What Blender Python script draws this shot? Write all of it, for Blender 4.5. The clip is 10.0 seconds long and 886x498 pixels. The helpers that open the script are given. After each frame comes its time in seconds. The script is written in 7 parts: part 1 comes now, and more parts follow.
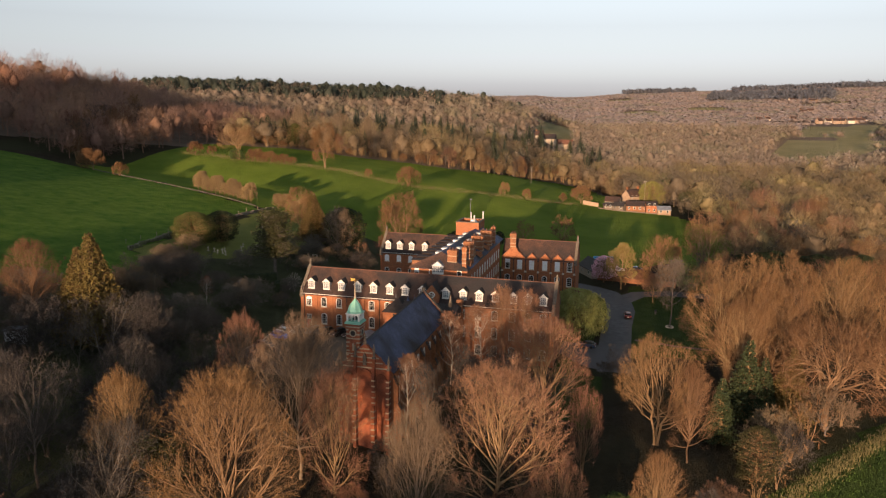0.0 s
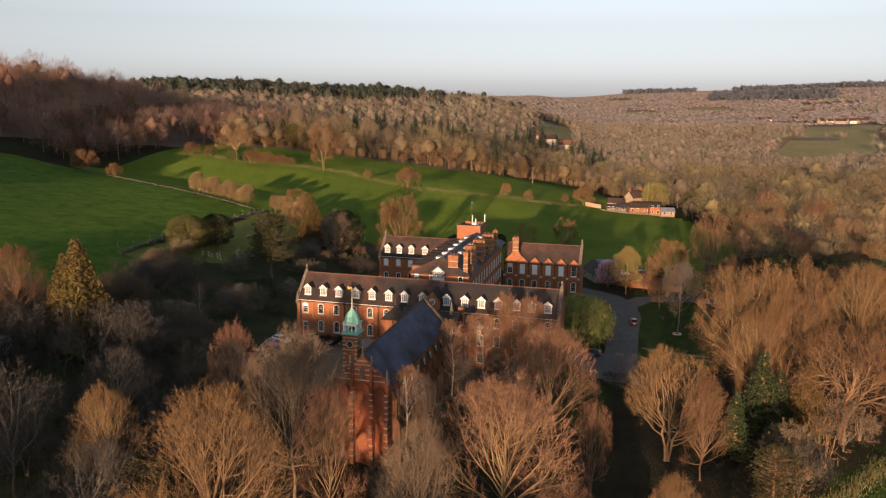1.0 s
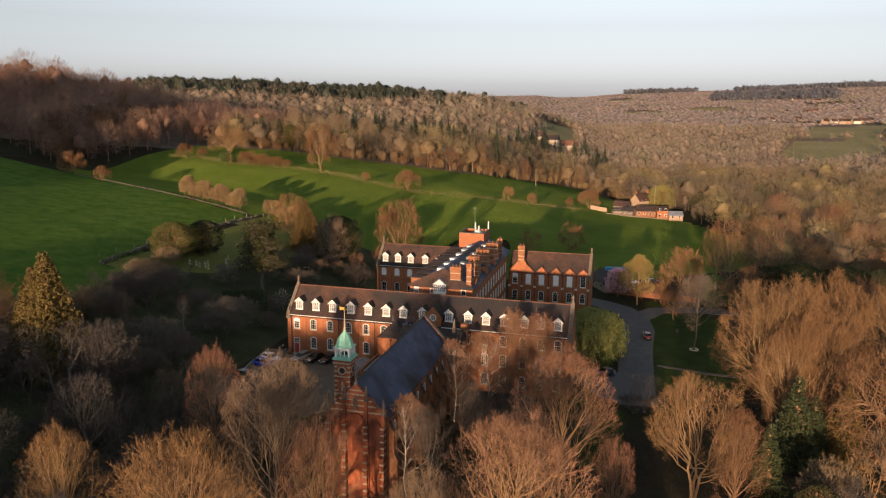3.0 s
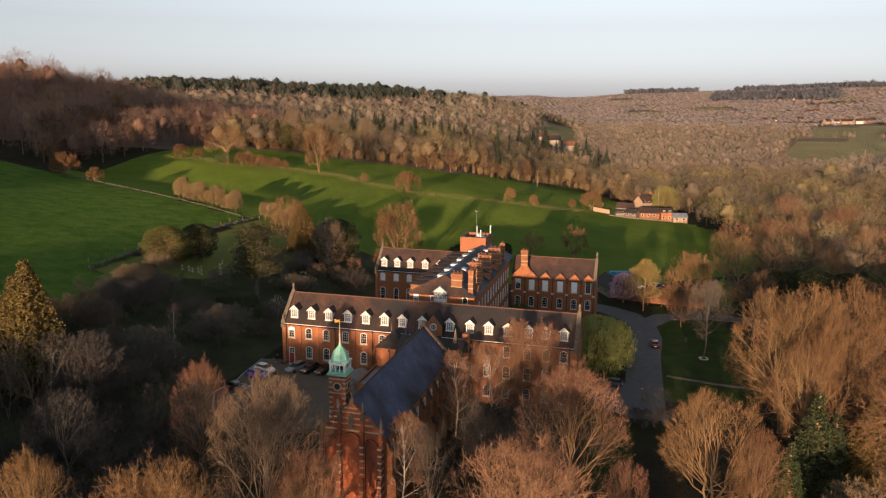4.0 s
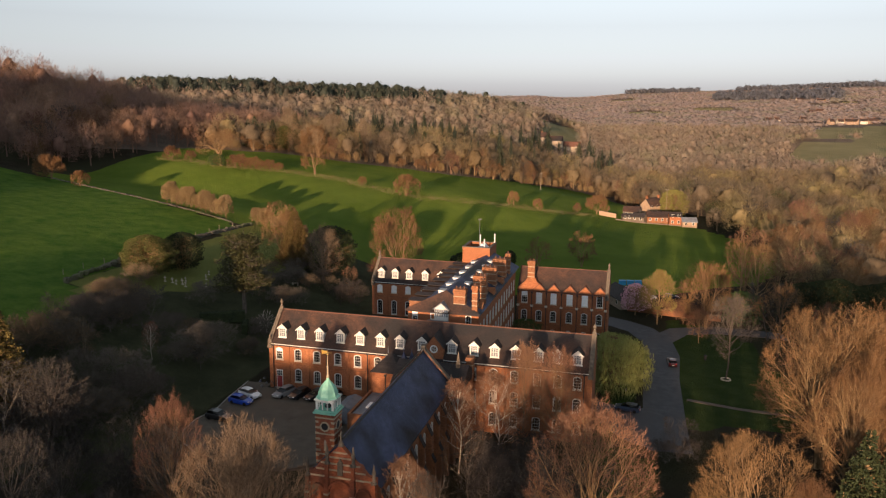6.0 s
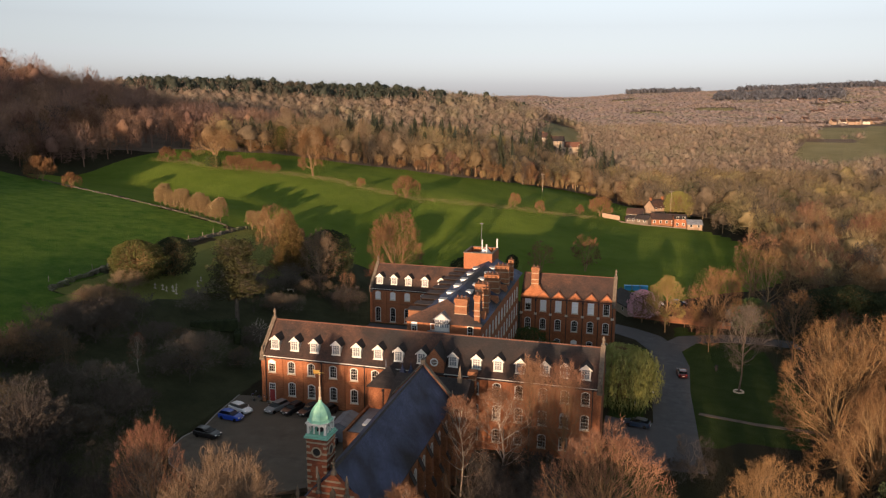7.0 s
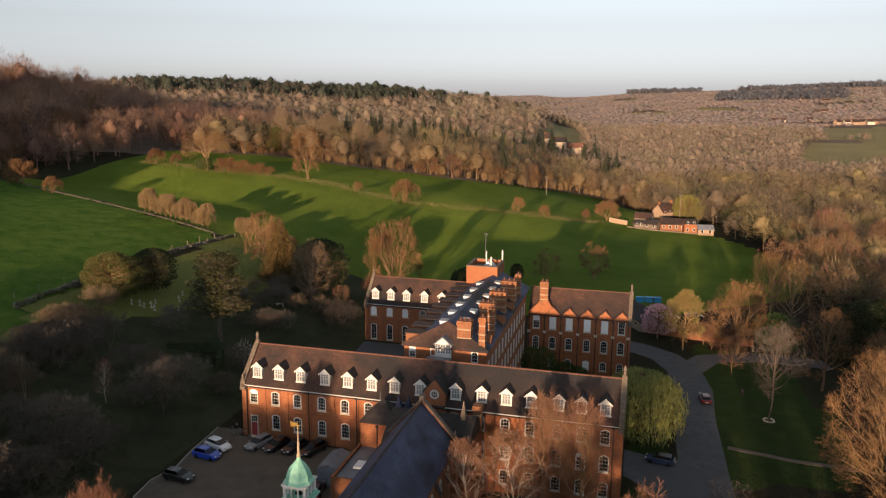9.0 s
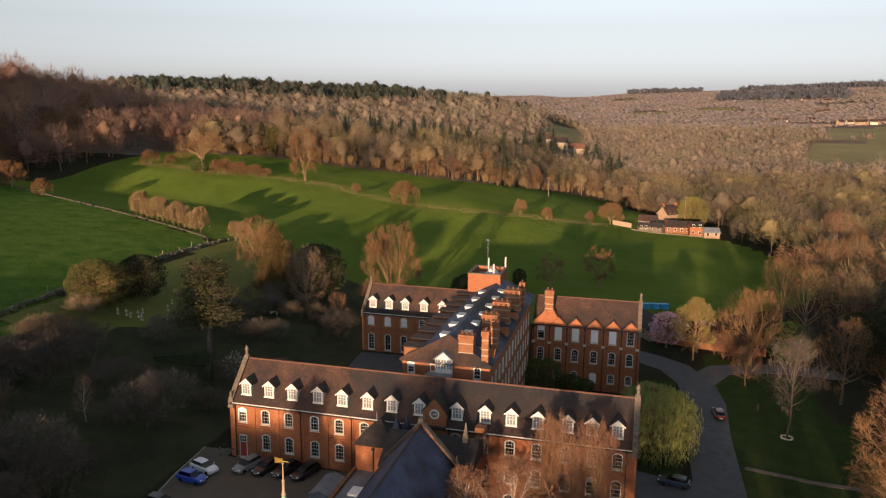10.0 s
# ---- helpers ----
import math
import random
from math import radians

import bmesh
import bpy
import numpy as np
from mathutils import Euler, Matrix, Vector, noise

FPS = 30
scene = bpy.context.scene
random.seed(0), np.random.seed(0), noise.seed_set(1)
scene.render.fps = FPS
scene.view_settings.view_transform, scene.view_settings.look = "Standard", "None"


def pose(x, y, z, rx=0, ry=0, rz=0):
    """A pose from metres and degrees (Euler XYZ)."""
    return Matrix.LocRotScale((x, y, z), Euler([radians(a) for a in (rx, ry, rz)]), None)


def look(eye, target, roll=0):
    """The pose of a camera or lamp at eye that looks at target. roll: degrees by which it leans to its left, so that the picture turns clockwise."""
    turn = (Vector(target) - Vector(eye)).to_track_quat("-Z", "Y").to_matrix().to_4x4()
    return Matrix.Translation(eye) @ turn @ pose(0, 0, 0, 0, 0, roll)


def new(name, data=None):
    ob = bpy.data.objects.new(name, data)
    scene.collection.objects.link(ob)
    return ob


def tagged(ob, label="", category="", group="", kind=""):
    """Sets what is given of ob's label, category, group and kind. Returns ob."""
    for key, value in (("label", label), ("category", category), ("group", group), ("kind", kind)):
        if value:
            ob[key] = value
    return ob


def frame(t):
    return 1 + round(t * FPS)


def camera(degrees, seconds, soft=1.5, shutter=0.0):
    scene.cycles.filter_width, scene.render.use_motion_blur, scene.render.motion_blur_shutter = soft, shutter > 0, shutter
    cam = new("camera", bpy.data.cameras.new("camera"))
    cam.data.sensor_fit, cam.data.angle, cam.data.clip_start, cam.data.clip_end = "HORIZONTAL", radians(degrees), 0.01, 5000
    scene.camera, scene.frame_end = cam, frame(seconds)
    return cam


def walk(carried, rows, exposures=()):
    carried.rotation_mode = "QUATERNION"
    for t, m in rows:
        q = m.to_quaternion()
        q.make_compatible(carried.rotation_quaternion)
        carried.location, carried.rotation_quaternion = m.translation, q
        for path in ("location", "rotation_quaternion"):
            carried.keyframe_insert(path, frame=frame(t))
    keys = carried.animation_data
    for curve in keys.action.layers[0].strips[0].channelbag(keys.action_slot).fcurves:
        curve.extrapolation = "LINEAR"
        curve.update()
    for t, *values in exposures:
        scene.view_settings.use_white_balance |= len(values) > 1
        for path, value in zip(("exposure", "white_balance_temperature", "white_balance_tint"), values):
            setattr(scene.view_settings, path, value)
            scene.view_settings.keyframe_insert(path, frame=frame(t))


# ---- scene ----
cam = camera(61.1, 10.0, soft=1.2)


def eye_at(t):
    """A steady forward flight with a slight quickening."""
    return Vector((70.59 - 1.537 * t - 0.0136 * t * t, -145.90 + 5.079 * t + 0.0703 * t * t, 48.71 + 0.0425 * t))


GAZE = Vector((-math.sin(radians(14.85)) * math.cos(radians(10.93)), math.cos(radians(14.85)) * math.cos(radians(10.93)), -math.sin(radians(10.93))))
walk(cam, [(k * 0.5, look(eye_at(k * 0.5), eye_at(k * 0.5) + GAZE * 100.0, 0.53)) for k in range(21)], [(0.0, 1.1, 6180.0, 13.0), (10.0, 1.1, 6180.0, 13.0)])

# ---- light ----
SUN_UP, SUN_TURN = radians(5.3), radians(181.6)
world = bpy.data.worlds.new("sky")
scene.world = world
world.use_nodes = True
wn = world.node_tree.nodes
sky = wn.new("ShaderNodeTexSky")
sky.sky_type, sky.sun_disc = "NISHITA", False
sky.sun_elevation, sky.sun_rotation = SUN_UP, SUN_TURN
sky.air_density, sky.dust_density, sky.ozone_density = 0.9, 0.9, 2.2
wn["Background"].inputs["Strength"].default_value = 0.114
pale = wn.new("ShaderNodeHueSaturation")
pale.inputs["Hue"].default_value, pale.inputs["Saturation"].default_value, pale.inputs["Value"].default_value = 0.45, 0.17, 1.02
world.node_tree.links.new(sky.outputs[0], pale.inputs["Color"])
world.node_tree.links.new(pale.outputs[0], wn["Background"].inputs["Color"])

sun_data = bpy.data.lights.new("sun", "SUN")
sun_data.energy, sun_data.angle, sun_data.color = 4.4, radians(0.9), (1.0, 0.63, 0.36)
sun = new("sun", sun_data)
toward = Vector((math.sin(SUN_TURN) * math.cos(SUN_UP), math.cos(SUN_TURN) * math.cos(SUN_UP), math.sin(SUN_UP)))
sun.matrix_world = look(toward * 500, (0, 0, 0))


# ---- materials ----
def mat(name, c1, c2, scale=1.0, rough=0.8, bump=0.0, fine=12.0, metal=0.0, spec=0.3, vary=0.0, coat=0.0, c3=None):
    """Two noises of different size mix c1, c2 (and c3 in broad patches); vary shifts brightness from object to object."""
    m = bpy.data.materials.new(name)
    m.use_nodes = True
    n, l = m.node_tree.nodes, m.node_tree.links
    b = n["Principled BSDF"]
    tc = n.new("ShaderNodeTexCoord")
    na = n.new("ShaderNodeTexNoise")
    na.inputs["Scale"].default_value, na.inputs["Detail"].default_value, na.inputs["Roughness"].default_value = scale, 6, 0.65
    l.new(tc.outputs["Object"], na.inputs["Vector"])
    nb = n.new("ShaderNodeTexNoise")
    nb.inputs["Scale"].default_value, nb.inputs["Detail"].default_value = fine * scale, 4
    l.new(tc.outputs["Object"], nb.inputs["Vector"])
    add = n.new("ShaderNodeMath")
    add.operation = "MULTIPLY_ADD"
    l.new(nb.outputs["Fac"], add.inputs[0])
    add.inputs[1].default_value = 0.5
    l.new(na.outputs["Fac"], add.inputs[2])
    ramp = n.new("ShaderNodeMapRange")
    l.new(add.outputs[0], ramp.inputs["Value"])
    ramp.inputs["From Min"].default_value, ramp.inputs["From Max"].default_value = 0.55, 0.95
    mix = n.new("ShaderNodeMix")
    mix.data_type = "RGBA"
    mix.inputs["A"].default_value, mix.inputs["B"].default_value = (*c1, 1), (*c2, 1)
    l.new(ramp.outputs["Result"], mix.inputs["Factor"])
    out = mix.outputs["Result"]
    if c3:
        nc = n.new("ShaderNodeTexNoise")
        nc.inputs["Scale"].default_value, nc.inputs["Detail"].default_value = scale * 0.22, 3
        l.new(tc.outputs["Object"], nc.inputs["Vector"])
        rc = n.new("ShaderNodeMapRange")
        rc.inputs["From Min"].default_value, rc.inputs["From Max"].default_value = 0.42, 0.62
        l.new(nc.outputs["Fac"], rc.inputs["Value"])
        mc = n.new("ShaderNodeMix")
        mc.data_type = "RGBA"
        mc.inputs["B"].default_value = (*c3, 1)
        l.new(out, mc.inputs["A"])
        l.new(rc.outputs["Result"], mc.inputs["Factor"])
        out = mc.outputs["Result"]
    if vary:
        oi = n.new("ShaderNodeObjectInfo")
        hs = n.new("ShaderNodeHueSaturation")
        mr = n.new("ShaderNodeMapRange")
        mr.inputs["To Min"].default_value, mr.inputs["To Max"].default_value = 1 - vary, 1 + vary
        l.new(oi.outputs["Random"], mr.inputs["Value"])
        l.new(mr.outputs["Result"], hs.inputs["Value"])
        hm = n.new("ShaderNodeMath")
        hm.operation = "MULTIPLY_ADD"
        l.new(oi.outputs["Random"], hm.inputs[0])
        hm.inputs[1].default_value, hm.inputs[2].default_value = 0.05 * vary * 2, 0.5 - 0.05 * vary
        l.new(hm.outputs[0], hs.inputs["Hue"])
        l.new(out, hs.inputs["Color"])
        out = hs.outputs["Color"]
    l.new(out, b.inputs["Base Color"])
    b.inputs["Roughness"].default_value, b.inputs["Metallic"].default_value = rough, metal
    b.inputs["Specular IOR Level"].default_value, b.inputs["Coat Weight"].default_value = spec, coat
    if bump:
        bp = n.new("ShaderNodeBump")
        bp.inputs["Strength"].default_value, bp.inputs["Distance"].default_value = bump, 0.05
        l.new(add.outputs[0], bp.inputs["Height"])
        l.new(bp.outputs[0], b.inputs["Normal"])
    return m


def courses(m, w, h, dark, across="XY", amount=0.5, bump=0.4):
    """Lay rows of bricks, tiles or slates of w by h metres over a material, upright or along a slope."""
    n, l = m.node_tree.nodes, m.node_tree.links
    b = n["Principled BSDF"]
    tc = n.new("ShaderNodeTexCoord")
    sep = n.new("ShaderNodeSeparateXYZ")
    l.new(tc.outputs["Object"], sep.inputs[0])
    su = n.new("ShaderNodeMath")
    l.new(sep.outputs["X"], su.inputs[0])
    l.new(sep.outputs["Y"], su.inputs[1])
    if across == "X":
        su.inputs[1].default_value = 0
        l.remove(su.inputs[1].links[0])
    if across == "Y":
        l.remove(su.inputs[0].links[0])
        su.inputs[0].default_value = 0
    com = n.new("ShaderNodeCombineXYZ")
    l.new(su.outputs[0], com.inputs["X"])
    l.new(sep.outputs["Z"], com.inputs["Y"])
    br = n.new("ShaderNodeTexBrick")
    br.inputs["Scale"].default_value = 1.0
    br.inputs["Brick Width"].default_value, br.inputs["Row Height"].default_value = w, h
    br.inputs["Mortar Size"].default_value, br.inputs["Mortar Smooth"].default_value = h * 0.09, 0.3
    br.inputs["Color1"].default_value, br.inputs["Color2"].default_value = (1, 1, 1, 1), (1 - amount, 1 - amount, 1 - amount, 1)
    br.inputs["Mortar"].default_value = (*dark, 1)
    l.new(com.outputs[0], br.inputs["Vector"])
    mul = n.new("ShaderNodeMix")
    mul.data_type, mul.blend_type = "RGBA", "MULTIPLY"
    mul.inputs["Factor"].default_value = 1
    l.new(b.inputs["Base Color"].links[0].from_socket, mul.inputs["A"])
    l.new(br.outputs["Color"], mul.inputs["B"])
    l.new(mul.outputs["Result"], b.inputs["Base Color"])
    bp = n.new("ShaderNodeBump")
    bp.invert = True
    bp.inputs["Strength"].default_value, bp.inputs["Distance"].default_value = bump, 0.02
    l.new(br.outputs["Fac"], bp.inputs["Height"])
    if b.inputs["Normal"].links:
        l.new(b.inputs["Normal"].links[0].from_socket, bp.inputs["Normal"])
    l.new(bp.outputs[0], b.inputs["Normal"])
    return m


BRICK = courses(mat("red_brick", (0.25, 0.092, 0.043), (0.37, 0.150, 0.066), 0.8, 0.85, 0.2, c3=(0.31, 0.118, 0.052)), 0.23, 0.075, (1.1, 1.2, 1.3), amount=0.35)
BRICK_OLD = courses(mat("weathered_brick", (0.22, 0.088, 0.040), (0.38, 0.160, 0.070), 1.2, 0.9, 0.3, c3=(0.23, 0.105, 0.054)), 0.23, 0.075, (1.1, 1.2, 1.3), amount=0.4)
TILE = courses(mat("clay_tile", (0.040, 0.031, 0.029), (0.125, 0.066, 0.046), 0.45, 0.8, 0.4, fine=7, c3=(0.030, 0.028, 0.030)), 0.18, 0.10, (0.5, 0.5, 0.5), amount=0.35)
# the sky's blue reflection is put into the slate's base; noise adds dark patches
SLATE = courses(mat("sky_tinted_slate", (0.046, 0.060, 0.118), (0.082, 0.102, 0.185), 0.5, 0.65, 0.15, spec=0.22, c3=(0.014, 0.014, 0.017)), 0.30, 0.14, (0.55, 0.55, 0.6), amount=0.3)
STONE = mat("pale_stone", (0.42, 0.37, 0.29), (0.58, 0.53, 0.43), 2.0, 0.85, 0.3)
COPE = mat("weathered_stone", (0.085, 0.070, 0.056), (0.175, 0.145, 0.112), 2.0, 0.9, 0.3)
WHITE = mat("white_paint", (0.56, 0.555, 0.52), (0.68, 0.675, 0.64), 2.0, 0.5)
BUFF = mat("buff_stone", (0.27, 0.215, 0.15), (0.40, 0.33, 0.24), 2.0, 0.85, 0.3)
# opaque grey puts the reflection in the dormer panes into their colour
DIMPANE = mat("painted_reflection_pane", (0.13, 0.145, 0.16), (0.24, 0.26, 0.28), 1.2, 0.25, spec=0.6)
BLIND = mat("pale_blind", (0.66, 0.69, 0.72), (0.78, 0.80, 0.82), 1.5, 0.6)
LEAD = mat("grey_lead", (0.10, 0.115, 0.14), (0.20, 0.225, 0.26), 0.7, 0.5, 0.1, spec=0.4)
IRON = mat("black_iron", (0.012, 0.012, 0.014), (0.03, 0.03, 0.032), 6.0, 0.5)
COPPER = mat("green_copper", (0.16, 0.42, 0.33), (0.30, 0.56, 0.44), 2.5, 0.6, 0.2, c3=(0.22, 0.48, 0.36))
GILT = mat("gilded_metal", (0.9, 0.55, 0.12), (1.0, 0.7, 0.2), 4.0, 0.3, metal=1.0)
DOORRED = mat("dark_red_paint", (0.22, 0.03, 0.03), (0.30, 0.05, 0.05), 3.0, 0.45)
# near-black for added cores that stand in for unlit rooms behind the windows
ROOMDARK = mat("room_dark", (0.012, 0.012, 0.012), (0.03, 0.028, 0.026), 1.0, 0.9)
ASPHALT = mat("worn_asphalt", (0.062, 0.062, 0.068), (0.11, 0.11, 0.118), 0.6, 0.9, 0.3, fine=30, c3=(0.085, 0.084, 0.09))
GRAVEL = mat("brown_gravel", (0.085, 0.070, 0.056), (0.15, 0.125, 0.10), 0.4, 0.95, 0.4, fine=40, c3=(0.12, 0.098, 0.076))
KERB = mat("grey_concrete", (0.25, 0.24, 0.22), (0.36, 0.34, 0.31), 2.0, 0.9, 0.2)
BARK = mat("grey_gold_bark", (0.150, 0.097, 0.050), (0.265, 0.176, 0.095), 2.0, 0.9, 0.4, vary=0.25)
BIRCH = mat("pale_birch_bark", (0.30, 0.255, 0.21), (0.46, 0.41, 0.35), 3.0, 0.8, 0.3, vary=0.1)
TWIG = mat("gold_brown_twigs", (0.112, 0.064, 0.029), (0.195, 0.112, 0.050), 0.5, 0.9, vary=0.18)
GOLDTWIG = mat("straw_gold_twigs", (0.17, 0.122, 0.060), (0.26, 0.19, 0.095), 0.5, 0.9, vary=0.12)
TWIG_RED = mat("red_brown_twigs", (0.125, 0.064, 0.042), (0.205, 0.108, 0.068), 0.5, 0.9, vary=0.2)
TWIG_GREY = mat("soft_grey_twigs", (0.085, 0.072, 0.060), (0.145, 0.122, 0.100), 0.5, 0.9, vary=0.25)
TWIG_PALE = mat("pale_tan_twigs", (0.118, 0.086, 0.054), (0.194, 0.143, 0.091), 0.5, 0.9, vary=0.15)
PALEBARK = mat("pale_grey_bark", (0.140, 0.108, 0.074), (0.24, 0.188, 0.130), 2.0, 0.9, 0.4, vary=0.15)
GREYBARK = mat("dull_grey_bark", (0.07, 0.06, 0.05), (0.14, 0.12, 0.10), 2.0, 0.9, 0.4, vary=0.25)
CYPRESSLEAF = mat("bronze_cypress_foliage", (0.072, 0.054, 0.015), (0.125, 0.090, 0.025), 0.8, 0.8, vary=0.15)
CEDARLEAF = mat("dark_cedar_foliage", (0.021, 0.026, 0.009), (0.050, 0.048, 0.015), 0.8, 0.8, vary=0.2)
# grey-brown twigs with the shade over the lower wood put into their colour
TWIG_SHADED = mat("shaded_grey_twigs", (0.038, 0.034, 0.031), (0.070, 0.062, 0.056), 0.5, 0.9, vary=0.3)
NEEDLE = mat("dark_conifer_needles", (0.014, 0.024, 0.010), (0.040, 0.054, 0.018), 0.8, 0.8, vary=0.2)
YEWLEAF = mat("bronze_yew_foliage", (0.042, 0.050, 0.012), (0.092, 0.088, 0.022), 0.8, 0.8, vary=0.2)
WILLOWLEAF = mat("fresh_willow_leaves", (0.155, 0.17, 0.048), (0.26, 0.265, 0.082), 0.8, 0.7, vary=0.1)
GOLDLEAF = mat("yellow_green_buds", (0.17, 0.14, 0.045), (0.27, 0.215, 0.075), 0.8, 0.8, vary=0.15)
BLOSSOM = mat("pink_blossom", (0.52, 0.29, 0.38), (0.70, 0.47, 0.56), 1.5, 0.8)
IVY = mat("ivy_leaves", (0.03, 0.055, 0.012), (0.08, 0.11, 0.03), 1.2, 0.7, vary=0.2)
FARMWALL = mat("cream_render", (0.26, 0.185, 0.125), (0.36, 0.26, 0.18), 1.0, 0.9)
WOODSHED = mat("weathered_boards", (0.20, 0.16, 0.12), (0.33, 0.28, 0.22), 2.0, 0.9, 0.3)
DRYBOARD = mat("dull_grey_boards", (0.11, 0.088, 0.068), (0.19, 0.155, 0.12), 1.2, 0.9, 0.3)
BLUESHEET = mat("blue_tarpaulin", (0.03, 0.22, 0.45), (0.05, 0.30, 0.55), 1.0, 0.5)
TYRE = mat("black_rubber", (0.012, 0.012, 0.012), (0.02, 0.02, 0.02), 8.0, 0.8)
ALLOY = mat("grey_alloy", (0.35, 0.35, 0.36), (0.45, 0.45, 0.46), 8.0, 0.35, metal=0.8)
LAMPGLASS = mat("clear_lamp_lens", (0.6, 0.6, 0.6), (0.7, 0.7, 0.7), 8.0, 0.15, spec=0.6)
LAMPRED = mat("red_lamp_lens", (0.35, 0.01, 0.01), (0.45, 0.02, 0.02), 8.0, 0.2, spec=0.6)
BARS = mat("plate_grey", (0.55, 0.55, 0.50), (0.62, 0.62, 0.56), 8.0, 0.5)


def glass(name, tint, rough=0.03):
    m = bpy.data.materials.new(name)
    m.use_nodes = True
    b = m.node_tree.nodes["Principled BSDF"]
    b.inputs["Base Color"].default_value = (*tint, 1)
    b.inputs["Transmission Weight"].default_value = 1.0
    b.inputs["Roughness"].default_value, b.inputs["IOR"].default_value = rough, 1.45
    return m


GLASS = glass("window_glass", (0.88, 0.91, 0.93))
CARGLASS = glass("tinted_car_glass", (0.10, 0.12, 0.13))


def paint(name, c):
    return mat(name, c, tuple(min(1, v * 1.12) for v in c), 3.0, 0.3, spec=0.5, coat=0.6)


# ---- shape helpers ----
def mesh_of(name, verts, faces, material):
    me = bpy.data.meshes.new(name)
    me.from_pydata([tuple(v) for v in verts], [], faces)
    me.materials.append(material)
    me.update()
    return me


def put(name, me, parent=None, m=None, label=""):
    """A mesh object, under a thing where a parent is given."""
    ob = new(name, me)
    if m is not None:
        ob.matrix_world = m
    if parent is not None:
        ob.parent = parent
    if label:
        ob["label"] = label
    return ob


def part(name, bm, material, parent, label=""):
    me = bpy.data.meshes.new(name)
    bmesh.ops.recalc_face_normals(bm, faces=bm.faces)
    bm.to_mesh(me)
    bm.free()
    me.materials.append(material)
    return put(name, me, parent, None, label)


def box(bm, x0, y0, z0, x1, y1, z1, bevel=0.0):
    v = [bm.verts.new(p) for p in ((x0, y0, z0), (x1, y0, z0), (x1, y1, z0), (x0, y1, z0), (x0, y0, z1), (x1, y0, z1), (x1, y1, z1), (x0, y1, z1))]
    f = [bm.faces.new([v[i] for i in q]) for q in ((0, 3, 2, 1), (4, 5, 6, 7), (0, 1, 5, 4), (1, 2, 6, 5), (2, 3, 7, 6), (3, 0, 4, 7))]
    if bevel:
        edges = list({e for q in f for e in q.edges})
        bmesh.ops.bevel(bm, geom=edges, offset=bevel, segments=1, affect="EDGES")
    return bm


def boxes(*rows, bevel=0.0):
    bm = bmesh.new()
    for r in rows:
        box(bm, *r, bevel=bevel)
    return bm


def prism(bm, outline, offset):
    """Extrude a closed outline of points by an offset."""
    a = [bm.verts.new(p) for p in outline]
    b = [bm.verts.new(Vector(p) + Vector(offset)) for p in outline]
    bm.faces.new(a)
    bm.faces.new(b[::-1])
    for i in range(len(a)):
        j = (i + 1) % len(a)
        bm.faces.new((a[i], b[i], b[j], a[j]))
    return bm


def tube(bm, p0, p1, r0, r1, n=6):
    d = (Vector(p1) - Vector(p0))
    q = d.to_track_quat("Z", "Y")
    rings = []
    for p, r in ((p0, r0), (p1, r1)):
        rings.append([bm.verts.new(Vector(p) + q @ Vector((r * math.cos(k * math.tau / n), r * math.sin(k * math.tau / n), 0))) for k in range(n)])
    for k in range(n):
        bm.faces.new((rings[0][k], rings[0][(k + 1) % n], rings[1][(k + 1) % n], rings[1][k]))
    bm.faces.new(rings[0][::-1])
    bm.faces.new(rings[1])
    return bm


def turned(bm, centre, profile, n=12, twist=0.0):
    """A body of n sides turned round a vertical axis: rows of (radius, height)."""
    rings = []
    for r, z in profile:
        rings.append([bm.verts.new((centre[0] + r * math.cos(twist + k * math.tau / n), centre[1] + r * math.sin(twist + k * math.tau / n), centre[2] + z)) for k in range(n)])
    for a, b in zip(rings, rings[1:]):
        for k in range(n):
            bm.faces.new((a[k], a[(k + 1) % n], b[(k + 1) % n], b[k]))
    bm.faces.new(rings[0][::-1])
    bm.faces.new(rings[-1])
    return bm


def base(name, x=0, y=0, z=0, turn=0, label="", category="", group="", kind=""):
    return tagged(put(name, None, None, pose(x, y, z, 0, 0, turn)), label, category, group, kind)


# ---- the lie of the land ----
def ease(v, a, b):
    t = np.clip((v - a) / (b - a), 0, 1)
    return t * t * (3 - 2 * t)


